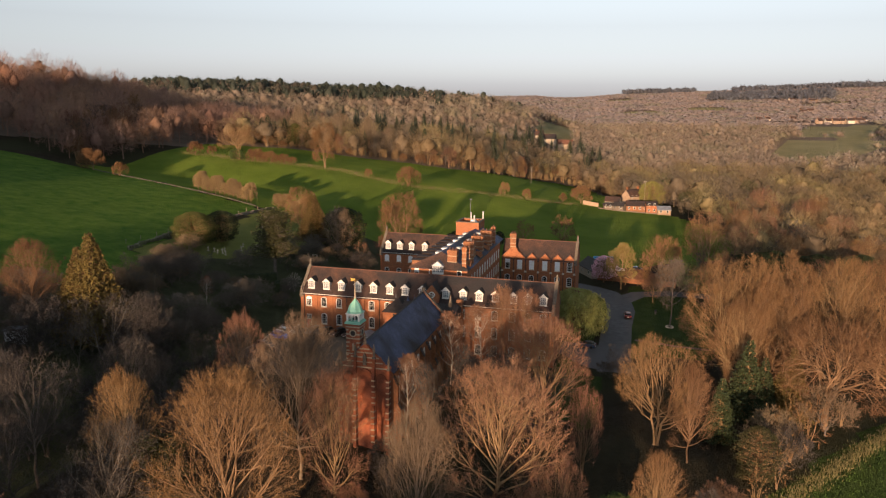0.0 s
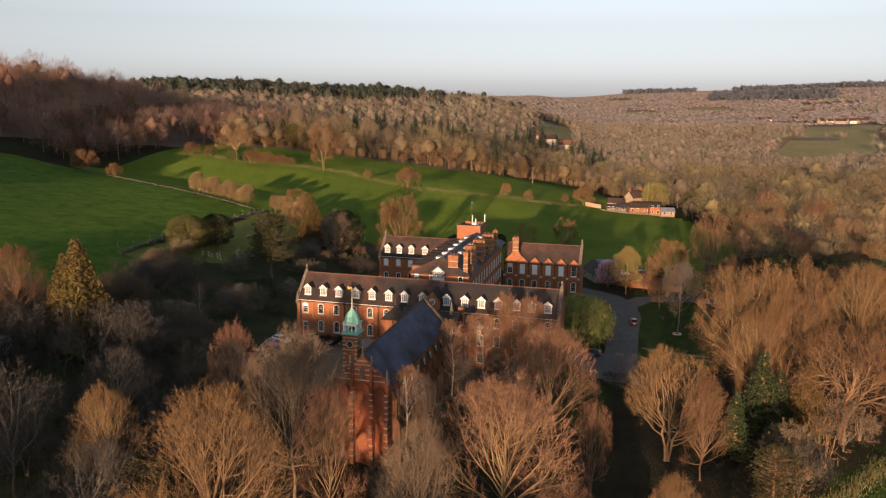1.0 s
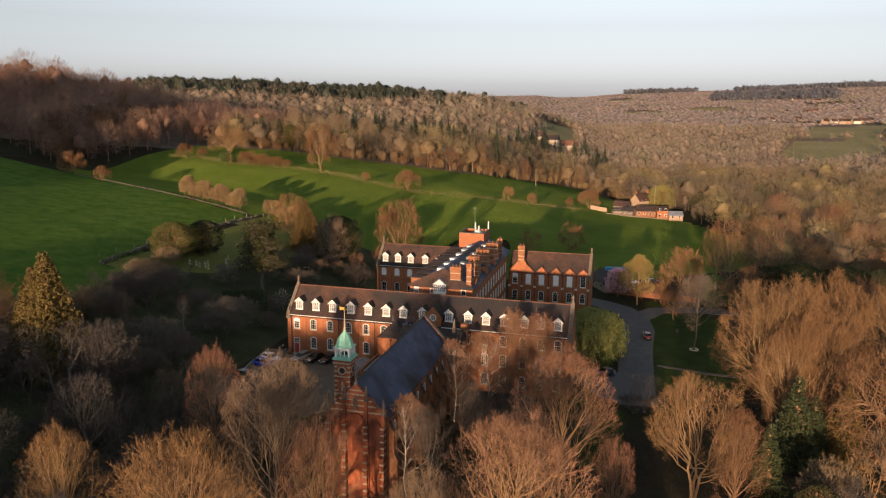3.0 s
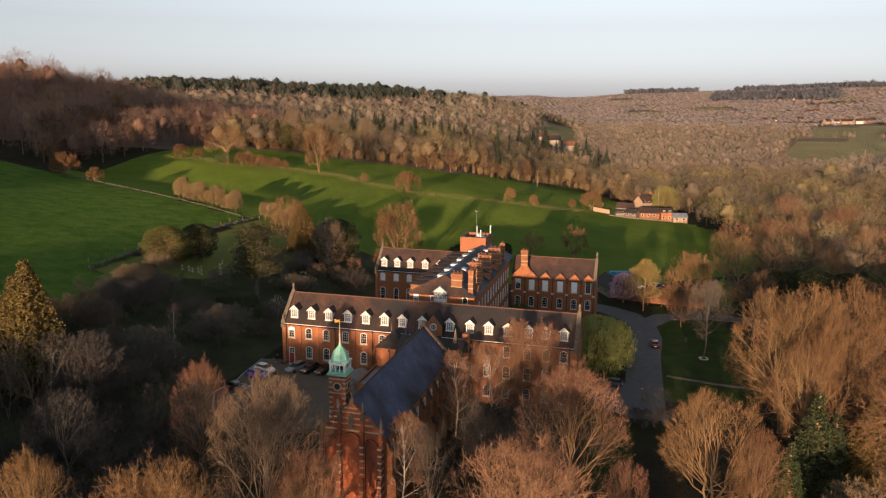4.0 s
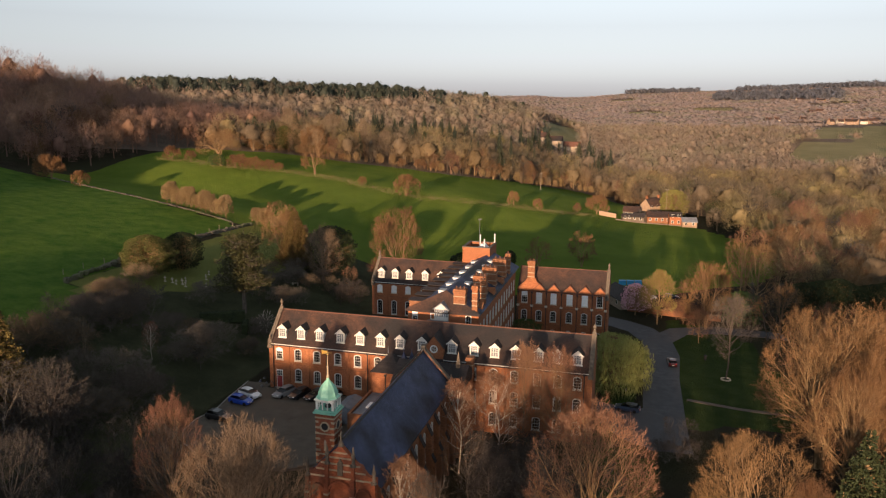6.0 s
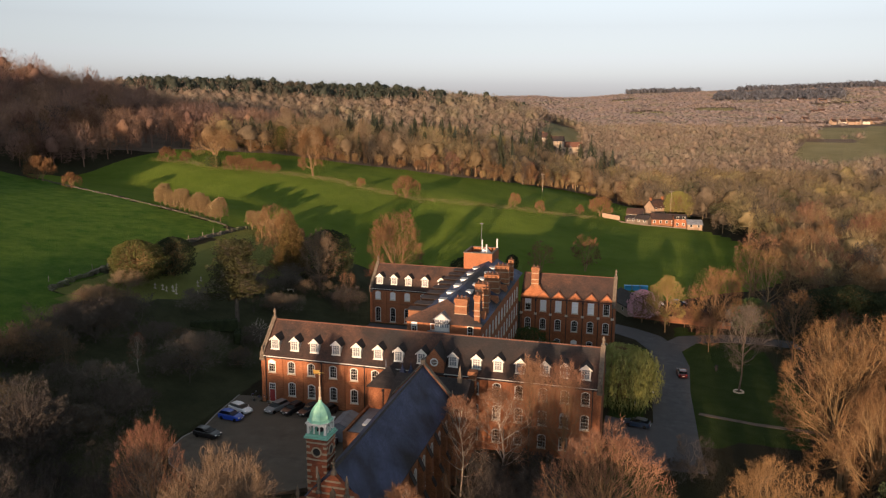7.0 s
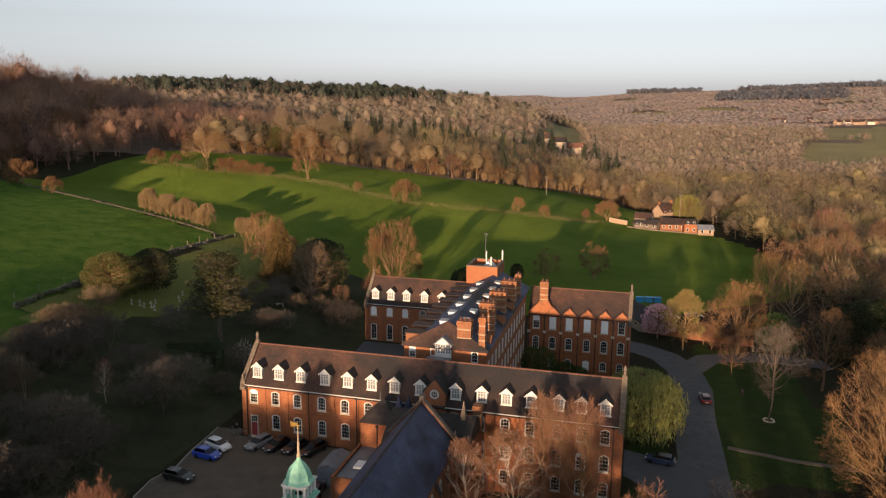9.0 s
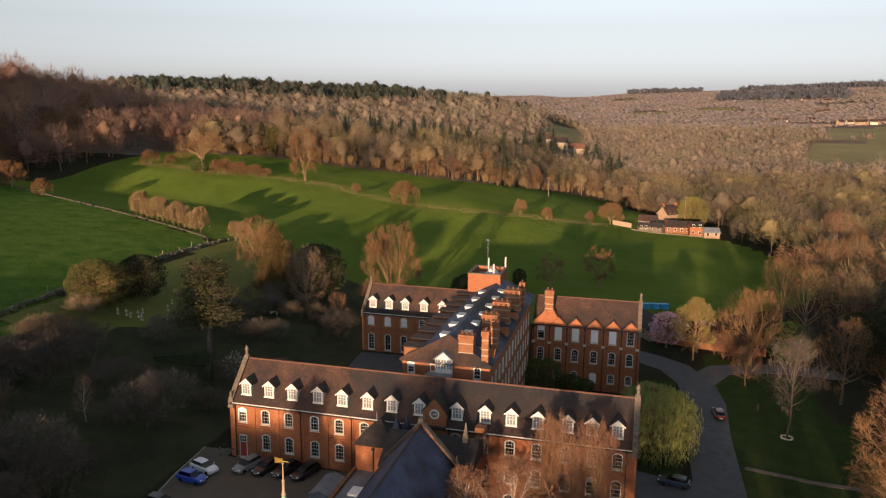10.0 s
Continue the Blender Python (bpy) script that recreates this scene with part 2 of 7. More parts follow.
def lie(x, y):
    """Height of the ground: a bank rising to the west, sloping fields, a wooded hill, a long ridge and far plateaus."""
    x, y = np.asarray(x, float), np.asarray(y, float)
    dx, dy = x - 62, y + 118
    r, a = np.hypot(dx, dy), np.degrees(np.arctan2(-dx, dy))
    d = np.maximum(0, -x - 8)
    z = 22 * (1 - np.exp(-d / 60)) * (1 - ease(-y, 60, 200))
    z = z - 3.6 * ease(x, 14, 36) - 5 * ease(x, 75, 130) * ease(y, -20, 120)
    z = z - 3.0 * ease(-y, 20, 70) * ease(x, -40, 10)
    slope = np.interp(x, [-160, -122, -90, -55, -33, 0, 15, 30, 45, 60, 100, 140], [20.5, 20.8, 18.6, 16.6, 14.0, 8.8, 6.2, 3.4, 1.0, -0.6, -2.4, -4.0])
    fall = 9 * ease(y, 255, 360) * ease(x, -60, 5) * (1 - ease(x, 60, 120))
    k = ease(y, 110, 205)
    z = z * (1 - k) + (slope - fall) * k
    z = z - 4.2 * np.exp(-((y - 140) / 24) ** 2) * ease(x, -185, -150) * (1 - ease(x, -85, -45))
    z = z * (1 - ease(r, 450, 650)) - 2 * ease(r, 450, 650)
    # two rises out of view, added so that their shade falls on the grounds
    z = z + 72 * np.exp(-(((x + 235) / 78) ** 2 + ((y + 45) / 85) ** 2)) + 46 * np.exp(-(((x + 70) / 60) ** 2 + ((y + 300) / 75) ** 2))
    z = z + 39 * np.exp(-(((x + 330) / 130) ** 2 + ((y - 250) / 150) ** 2))
    ridge = np.interp(a, [-180, 1, 4, 7.8, 11.6, 18, 22, 30, 37, 60, 180], [0, 0, 6, 36, 50, 56, 56, 61, 61, 45, 0])
    z = z + ridge * ease(r, 430, 900) * (1 - 0.6 * ease(r, 1000, 1700))
    z = z + 25 * ease(r, 560, 1280) * ease(8 - a, 0, 8)
    far = np.interp(a, [-180, -40, -13.5, -6.4, 1.6, 6, 8, 20, 60, 180], [35, 95, 85, 72, 61, 58, 62, 30, 30, 60])
    z = z + far * ease(r, 1200, 2600)
    return z + 0.25 * np.sin(x * 0.07 + 1.3) * np.cos(y * 0.06) * ease(np.abs(x - 27) + np.abs(y - 20), 90, 140)


def gz(x, y):
    return float(lie(x, y))


def inside(poly, x, y):
    """Whether points lie in a polygon."""
    x, y = np.asarray(x, float), np.asarray(y, float)
    hit = np.zeros(x.shape, bool)
    for (x0, y0), (x1, y1) in zip(poly, poly[1:] + poly[:1]):
        c = ((y0 > y) != (y1 > y)) & (x < (x1 - x0) * (y - y0) / (y1 - y0 + 1e-9) + x0)
        hit ^= c
    return hit


FIELD_WEST = [(-300, 60), (-205, 112), (-144, 112), (-123, 106), (-95, 97), (-58, 88), (-56, 60), (-55, 33), (-54, 15), (-47, 11), (-43, 3), (-41, -7), (-60, -40), (-300, -60)]
FIELD_NORTH = [(-158, 118), (-156, 148), (-155, 170), (-156, 190), (-158, 206), (-150, 221), (-135, 230), (-119, 240), (-98, 247), (-78, 248), (-59, 245), (-33, 250), (-21, 262), (-10, 280), (-2, 330), (10, 352), (26, 358), (40, 352), (52, 320), (60, 262), (66, 232), (82, 222), (89, 210), (100, 191), (109, 170), (106, 150), (94, 126), (74, 106), (57, 98), (50, 86), (8, 86), (-22, 92), (-58, 90), (-95, 98), (-124, 107), (-146, 114)]
PADDOCK = [(-56, 95), (-22, 92), (-26, 60), (-34, 30), (-39, 19), (-46, 10.5), (-54, 14), (-54, 60)]
BANK = [(84, -48), (98, -31), (116, -7), (190, 20), (190, -90), (78, -90)]
LAWNS = [[(68, 80), (86, 64), (92, 30), (88, 13), (68, 11), (68, 46)], [(56, 60), (63, 56), (63, 44), (56, 40)], [(55.6, 38), (63.6, 34), (63.4, 16), (57, 17)], [(55.4, 8), (57, 6), (60, 1), (64, -4), (64, -30), (55.4, -20)], [(8, 44), (20, 44), (20, 26), (10, 30)]]
ROUGH = [[(-54, 24), (-34, 28), (-26, 60), (-22, 92), (0, 86), (0, 20), (-6, 10), (-5, -25), (-5, -75), (-62, -75), (-60, -40), (-41, -7), (-43, 3), (-47, 11), (-54, 15)]]
PASTURES = [[(172, 590), (236, 572), (345, 800), (320, 831), (229, 807)], [(236, 822), (332, 846), (420, 1118), (286, 1040)], [(-46, 650), (-60, 780), (-30, 900), (-4, 760), (-4, 660), (-27, 600)], [(23, 1424), (91, 1405), (93, 1524), (20, 1547)], [(146, 1487), (239, 1484), (241, 1604), (164, 1616)], [(380, 1598), (480, 1631), (490, 1684), (390, 1664)], [(-40, 1900), (20, 1880), (40, 2010), (-30, 2030)]]

CLEARINGS = [[(-34, 500), (4, 500), (16, 590), (-4, 660), (-34, 620)], [(248, 1080), (400, 1070), (410, 1160), (260, 1200)]]


def axis(lo, hi, step, end):
    a = list(np.arange(lo, hi + 0.1, step))
    s = step
    while a[-1] < end:
        s *= 1.09
        a.append(a[-1] + s)
    s = step
    while a[0] > -end:
        s *= 1.09
        a.insert(0, a[0] - s)
    return np.array(a)


GX, GY = axis(-170, 150, 3.2, 4600), axis(-110, 390, 3.2, 4600)
MX, MY = np.meshgrid(GX, GY)
MZ = lie(MX, MY)
nx, ny = len(GX), len(GY)
gverts = np.stack([MX.ravel(), MY.ravel(), MZ.ravel()], 1)
gi = (np.arange(ny - 1)[:, None] * nx + np.arange(nx - 1)[None, :]).ravel()
gfaces = np.stack([gi, gi + 1, gi + nx + 1, gi + nx], 1)


def ground_material():
    """Woodland litter, with field and pasture grass where the cover attributes say so."""
    m = mat("leaf_litter", (0.032, 0.028, 0.020), (0.062, 0.052, 0.036), 0.12, 0.95, 0.4, fine=14, c3=(0.052, 0.054, 0.030))
    n, l = m.node_tree.nodes, m.node_tree.links
    b = n["Principled BSDF"]
    b.inputs["Specular IOR Level"].default_value = 0.05
    out = b.inputs["Base Color"].links[0].from_socket
    tc = n.new("ShaderNodeTexCoord")
    # the far pastures' colour is raised to include the lift of haze
    for name, c1, c2, scale in (("crop", (0.064, 0.150, 0.020), (0.150, 0.240, 0.038), 0.22), ("pale_far_floor", (0.19, 0.155, 0.125), (0.26, 0.215, 0.175), 0.05), ("pasture", (0.120, 0.190, 0.024), (0.185, 0.260, 0.040), 0.035), ("rough", (0.055, 0.064, 0.036), (0.100, 0.108, 0.060), 0.12), ("paddock", (0.18, 0.205, 0.055), (0.27, 0.285, 0.088), 0.05), ("hazy_meadow", (0.29, 0.275, 0.14), (0.37, 0.34, 0.19), 0.02), ("lawn", (0.040, 0.070, 0.018), (0.064, 0.094, 0.028), 0.25)):
        at = n.new("ShaderNodeAttribute")
        at.attribute_name = name
        wob = n.new("ShaderNodeTexNoise")
        wob.inputs["Scale"].default_value, wob.inputs["Detail"].default_value = 0.35, 4
        l.new(tc.outputs["Object"], wob.inputs["Vector"])
        edge = n.new("ShaderNodeMath")
        edge.operation = "MULTIPLY_ADD"
        l.new(wob.outputs["Fac"], edge.inputs[0])
        edge.inputs[1].default_value = 0.5
        l.new(at.outputs["Fac"], edge.inputs[2])
        cut = n.new("ShaderNodeMapRange")
        cut.inputs["From Min"].default_value, cut.inputs["From Max"].default_value = 0.68, 0.86
        l.new(edge.outputs[0], cut.inputs["Value"])
        no = n.new("ShaderNodeTexNoise")
        no.inputs["Scale"].default_value, no.inputs["Detail"].default_value, no.inputs["Roughness"].default_value = scale, 8, 0.7
        l.new(tc.outputs["Object"], no.inputs["Vector"])
        rg = n.new("ShaderNodeMapRange")
        rg.inputs["From Min"].default_value, rg.inputs["From Max"].default_value = 0.35, 0.65
        l.new(no.outputs["Fac"], rg.inputs["Value"])
        g = n.new("ShaderNodeMix")
        g.data_type = "RGBA"
        g.inputs["A"].default_value, g.inputs["B"].default_value = (*c1, 1), (*c2, 1)
        l.new(rg.outputs["Result"], g.inputs["Factor"])
        mx = n.new("ShaderNodeMix")
        mx.data_type = "RGBA"
        l.new(cut.outputs["Result"], mx.inputs["Factor"])
        l.new(out, mx.inputs["A"])
        l.new(g.outputs["Result"], mx.inputs["B"])
        out = mx.outputs["Result"]
    l.new(out, b.inputs["Base Color"])
    # blades and litter stand at all angles
    tuft = n.new("ShaderNodeTexNoise")
    tuft.inputs["Scale"].default_value, tuft.inputs["Detail"].default_value = 11.0, 2
    l.new(tc.outputs["Object"], tuft.inputs["Vector"])
    tilt = n.new("ShaderNodeVectorMath")
    tilt.operation = "MULTIPLY_ADD"
    l.new(tuft.outputs["Color"], tilt.inputs[0])
    tilt.inputs[1].default_value, tilt.inputs[2].default_value = (20.0, 20.0, 0.0), (-10.0, -10.0, 0.0)
    geo = n.new("ShaderNodeNewGeometry")
    lift = n.new("ShaderNodeVectorMath")
    l.new(tilt.outputs[0], lift.inputs[0])
    l.new(geo.outputs["Normal"], lift.inputs[1])
    unit = n.new("ShaderNodeVectorMath")
    unit.operation = "NORMALIZE"
    l.new(lift.outputs[0], unit.inputs[0])
    l.new(unit.outputs[0], b.inputs["Normal"])
    return m


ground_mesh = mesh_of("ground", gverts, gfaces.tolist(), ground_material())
for name, polys in (("pasture", [FIELD_NORTH]), ("pale_far_floor", []), ("hazy_meadow", PASTURES), ("paddock", [PADDOCK]), ("rough", ROUGH), ("crop", [FIELD_WEST]), ("lawn", [BANK, *LAWNS])):
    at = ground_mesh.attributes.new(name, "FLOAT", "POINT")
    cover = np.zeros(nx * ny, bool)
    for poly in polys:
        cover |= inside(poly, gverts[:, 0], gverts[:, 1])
    # floor past 380 m is paled like haze to lift shaded gaps between crowns
    if name == "pale_far_floor":
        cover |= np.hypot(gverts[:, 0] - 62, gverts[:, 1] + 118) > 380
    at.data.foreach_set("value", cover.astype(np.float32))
for p in ground_mesh.polygons:
    p.use_smooth = True
tagged(put("ground", ground_mesh), "rolling ground of leaf litter, green fields and wooded hills", "ground", kind="structure")


def ribbon(name, line, width, material, label, lift=0.06, thick=0.10):
    """A strip draped over the ground along a line."""
    pts = []
    for (x0, y0), (x1, y1) in zip(line, line[1:]):
        k = max(1, int(math.hypot(x1 - x0, y1 - y0) / 2))
        pts += [(x0 + (x1 - x0) * i / k, y0 + (y1 - y0) * i / k) for i in range(k)]
    pts.append(line[-1])
    bm, rows = bmesh.new(), []
    for i, (x, y) in enumerate(pts):
        a, b = pts[max(0, i - 1)], pts[min(len(pts) - 1, i + 1)]
        d = Vector((b[0] - a[0], b[1] - a[1], 0)).normalized()
        s = Vector((-d.y, d.x, 0)) * width / 2
        top = max(gz(x + s.x * q, y + s.y * q) for q in (-1, 0, 1)) + lift
        rows.append([bm.verts.new((x + s.x * q, y + s.y * q, top - (thick + 0.4 if low else 0))) for q, low in ((-1, 1), (-1, 0), (1, 0), (1, 1))])
    for a, b in zip(rows, rows[1:]):
        for k in range(3):
            bm.faces.new((a[k], a[k + 1], b[k + 1], b[k]))
    return tagged(part(name, bm, material, None), label, "road", kind="structure")


def slab(name, outline, z, material, label, deep=0.6):
    bm = bmesh.new()
    prism(bm, [(x, y, z) for x, y in outline], (0, 0, -deep))
    return tagged(part(name, bm, material, None), label, "pavement", kind="structure")


ribbon("road", [(67.4, 0.5), (67.0, 7), (66.8, 14), (66.6, 34), (67.2, 48), (66.0, 58), (62.5, 66), (57.5, 70), (50, 74)], 7.0, ASPHALT, "grey asphalt drive curving past lawns")
ribbon("road", [(66.5, 58), (71, 67), (80, 71), (96, 74)], 5.5, ASPHALT, "grey asphalt side drive under trees", lift=0.065)
slab("pavement", [(55.3, 9.5), (57.4, 7.6), (59.2, 4.4), (62.0, 2.2), (64.9, 1.2), (64.6, 18.0), (62.5, 16.6), (59.0, 17.0), (55.3, 18.2)], -3.51, ASPHALT, "asphalt turning area beside the brick wing")
slab("car_park", [(-5.0, 1.0), (-0.6, 1.6), (-0.6, -0.6), (20.2, -0.6), (20.2, -24), (16, -27.3), (11, -28.2), (5.5, -27.6), (1.8, -25.8), (-1.6, -23.6), (-4.0, -20.3), (-4.6, -16), (-3.6, -12), (-4.4, -7)], 0.06, GRAVEL, "brown gravel car park beside the brick wing", 1.5)
ribbon("kerb", [(-5.1, 1.0), (-4.5, -7), (-3.7, -12), (-4.7, -16), (-4.1, -20.3), (-1.7, -23.7), (1.7, -25.9)], 0.16, KERB, "pale concrete kerb along the car park", 0.14, 0.2)
slab("courtyard", [(1.2, 47.5), (20.5, 47.5), (20.5, 24), (17, 20), (9, 22), (2, 36)], 0.06, ASPHALT, "dark asphalt courtyard between the wings", 1.5)
ribbon("footpath", [(71, 23.5), (80, 21.5), (92, 21)], 1.1, GRAVEL, "narrow gravel footpath across the lawn", 0.05)


# ---- building parts ----
def wall_skin(bm, x0, y0, turn, length, bands, reveal=0.28):
    """An outer wall of bands (z0, z1, holes); a hole is (centre, width, sill, spring, rise). Outward lies to the right of its run."""
    c, s = math.cos(radians(turn)), math.sin(radians(turn))

    def at(u, z, deep=0.0):
        return bm.verts.new((x0 + c * u - s * deep, y0 + s * u + c * deep, z))

    def quad(a, b, d, e):
        bm.faces.new([at(*p) for p in (a, b, d, e)])

    for z0, z1, holes in bands:
        u = 0.0
        for mid, w, sill, spring, rise in sorted(holes):
            a, b = mid - w / 2, mid + w / 2
            quad((u, z0), (a, z0), (a, z1), (u, z1))
            if sill > z0:
                quad((a, z0), (b, z0), (b, sill), (a, sill))
            n = 6 if rise else 1
            top = [(a + w * k / n, spring + rise * (1 - (2 * k / n - 1) ** 2) if rise else spring) for k in range(n + 1)]
            for p, q in zip(top, top[1:]):
                quad(p, q, (q[0], z1), (p[0], z1))
            rim = [(a, sill), *top, (b, sill)]
            for p, q in zip(rim, rim[1:] + rim[:1]):
                quad(p, q, (*q, reveal), (*p, reveal))
            u = b
        quad((u, z0), (length, z0), (length, z1), (u, z1))


def outline_of(w, h, rise, n=6):
    if not rise:
        return [(-w / 2, 0), (-w / 2, h), (w / 2, h), (w / 2, 0)]
    return [(-w / 2, 0)] + [(-w / 2 + w * k / n, h - rise + rise * (1 - (2 * k / n - 1) ** 2)) for k in range(n + 1)] + [(w / 2, 0)]


WINDOWS = {}


def window_meshes(w, h, rise, cols, rows, blind):
    """Meshes for one size of window: white surround with bars, pane, sill and blind."""
    key = (w, h, rise, cols, rows, blind)
    if key not in WINDOWS:
        bm = bmesh.new()
        rim = outline_of(w, h, rise)
        o, i = 0.06, -0.075
        zc = h / 2

        def ring(d, y):
            fx, fz = 1 + 2 * d / w, 1 + 2 * d / h
            return [bm.verts.new((x * fx, y, (z - zc) * fz + zc)) for x, z in rim]

        a, b, c, d = ring(o, -0.004), ring(o, -0.05), ring(i, -0.05), ring(i, 0.16)
        for p, q in ((a, b), (b, c), (c, d)):
            for k in range(len(rim)):
                j = (k + 1) % len(rim)
                bm.faces.new((p[k], p[j], q[j], q[k]))
        for k in range(1, cols):
            x = -w / 2 + w * k / cols
            box(bm, x - 0.011, 0.08, 0.06, x + 0.011, 0.15, h - 0.05 - (rise * (2 * x / w) ** 2 if rise else 0))
        for k in range(1, rows):
            z = (h - rise * 0.5) * k / rows
            t = 0.028 if k == rows // 2 else 0.011
            box(bm, -w / 2 + 0.05, 0.075, z - t, w / 2 - 0.05, 0.145, z + t)
        bmesh.ops.recalc_face_normals(bm, faces=bm.faces)
        frame_me = bpy.data.meshes.new("window")
        bm.to_mesh(frame_me)
        bm.free()
        frame_me.materials.append(WHITE)
        pane_me = mesh_of("pane", [(x, 0.12, z) for x, z in rim], [tuple(range(len(rim)))[::-1]], GLASS)
        sill_me = bpy.data.meshes.new("sill")
        bm = boxes((-w / 2 - 0.16, -0.12, -0.22, w / 2 + 0.16, 0.1, -0.09), bevel=0.02)
        bm.to_mesh(sill_me)
        bm.free()
        sill_me.materials.append(STONE)
        blind_me = None
        if blind:
            z0 = 0.05 if blind >= 1 else h * (1 - blind)
            top = [(x, 0.09, max(z, z0)) for x, z in rim]
            blind_me = mesh_of("blind", top + [(x, 0.105, z) for x, _, z in top], [tuple(range(len(rim)))[::-1], tuple(range(len(rim), 2 * len(rim)))], BLIND)
        WINDOWS[key] = frame_me, pane_me, sill_me, blind_me
    return WINDOWS[key]


def window(parent, x, y, z, turn, w=1.2, h=2.1, rise=0.28, cols=3, rows=4, blind=0, sill=True, label=""):
    f, p, s, b = window_meshes(w, h, rise, cols, rows, blind)
    ob = put("window", f, parent, pose(x, y, z, 0, 0, turn), label)
    pane = put("pane", p, ob)
    pane.visible_shadow = not b
    if sill:
        put("sill", s, ob)
    if b:
        put("blind", b, ob, None, "pale drawn blind")
    return ob


def facade(parent, x0, y0, turn, length, z0, z1, rows, material=BRICK):
    """A wall with rows of windows: rows of (list of (u, blind), sill, w, h, rise, cols, rows)."""
    c, s = math.cos(radians(turn)), math.sin(radians(turn))
    bands, low = [], z0
    spans = sorted(rows, key=lambda r: r[1])
    for k, (us, sill, w, h, rise, cols, bars) in enumerate(spans):
        high = z1 if k == len(spans) - 1 else (sill + h + spans[k + 1][1]) / 2
        bands.append((low, high, [(u, w, sill, sill + h - rise, rise) for u, _ in us]))
        low = high
        for u, blind in us:
            window(parent, x0 + c * u, y0 + s * u, sill, turn, w, h, rise, cols, bars, blind)
    if not spans:
        bands = [(z0, z1, [])]
    bm = bmesh.new()
    wall_skin(bm, x0, y0, turn, length, bands)
    me = bpy.data.meshes.new("wall")
    bm.to_mesh(me)
    bm.free()
    me.materials.append(material)
    return put("wall", me, parent)


def gable_roof_x(parent, x0, x1, y0, y1, eave, ridge, material=TILE, over=0.35, label=""):
    ym, drop = (y0 + y1) / 2, over * (ridge - eave) / ((y1 - y0) / 2)
    bm = bmesh.new()
    prism(bm, [(x0, y0 - over, eave - drop), (x0, y0 - over, eave - drop + 0.16), (x0, ym, ridge + 0.14), (x0, y1 + over, eave - drop + 0.16), (x0, y1 + over, eave - drop), (x0, ym, ridge - 0.1)], (x1 - x0, 0, 0))
    roof = part("roof", bm, material, parent, label)
    bm = bmesh.new()
    n = int((x1 - x0) / 0.45)
    for k in range(n):
        a = x0 + (x1 - x0) * k / n
        prism(bm, [(a, ym - 0.17, ridge + 0.04), (a, ym - 0.08, ridge + 0.2), (a, ym + 0.08, ridge + 0.2), (a, ym + 0.17, ridge + 0.04)], ((x1 - x0) / n - 0.03, 0, 0))
    part("ridge_tiles", bm, TILERED, roof, "red clay ridge tiles")
    return roof


def gable_roof_y(parent, x0, x1, y0, y1, eave, ridge, material=SLATE, over=0.3, label=""):
    xm, drop = (x0 + x1) / 2, over * (ridge - eave) / ((x1 - x0) / 2)
    bm = bmesh.new()
    prism(bm, [(x0 - over, y0, eave - drop), (x0 - over, y0, eave - drop + 0.16), (xm, y0, ridge + 0.14), (x1 + over, y0, eave - drop + 0.16), (x1 + over, y0, eave - drop), (xm, y0, ridge - 0.1)], (0, y1 - y0, 0))
    return part("roof", bm, material, parent, label)


def hip_roof(parent, x0, x1, y0, y1, eave, top, material, over=0.3, label="", hips=(1, 1)):
    """A hipped roof, its ridge along the longer side; hips says which ends slope."""
    x0, x1, y0, y1 = x0 - over, x1 + over, y0 - over, y1 + over
    bm = bmesh.new()
    if x1 - x0 >= y1 - y0:
        half = (y1 - y0) / 2
        ends = [(x0 + half * hips[0], y0 + half), (x1 - half * hips[1], y0 + half)]
    else:
        half = (x1 - x0) / 2
        ends = [(x0 + half, y0 + half * hips[0]), (x0 + half, y1 - half * hips[1])]
    v = [bm.verts.new(p) for p in ((x0, y0, eave), (x1, y0, eave), (x1, y1, eave), (x0, y1, eave))]
    e = [bm.verts.new((*p, top)) for p in ends]
    if x1 - x0 >= y1 - y0:
        fs = ((v[0], v[1], e[1], e[0]), (v[1], v[2], e[1]), (v[2], v[3], e[0], e[1]), (v[3], v[0], e[0]))
    else:
        fs = ((v[0], v[1], e[0]), (v[1], v[2], e[1], e[0]), (v[2], v[3], e[1]), (v[3], v[0], e[0], e[1]))
    for f in fs:
        bm.faces.new(f)
    bm.faces.new(v[::-1])
    return part("roof", bm, material, parent, label)


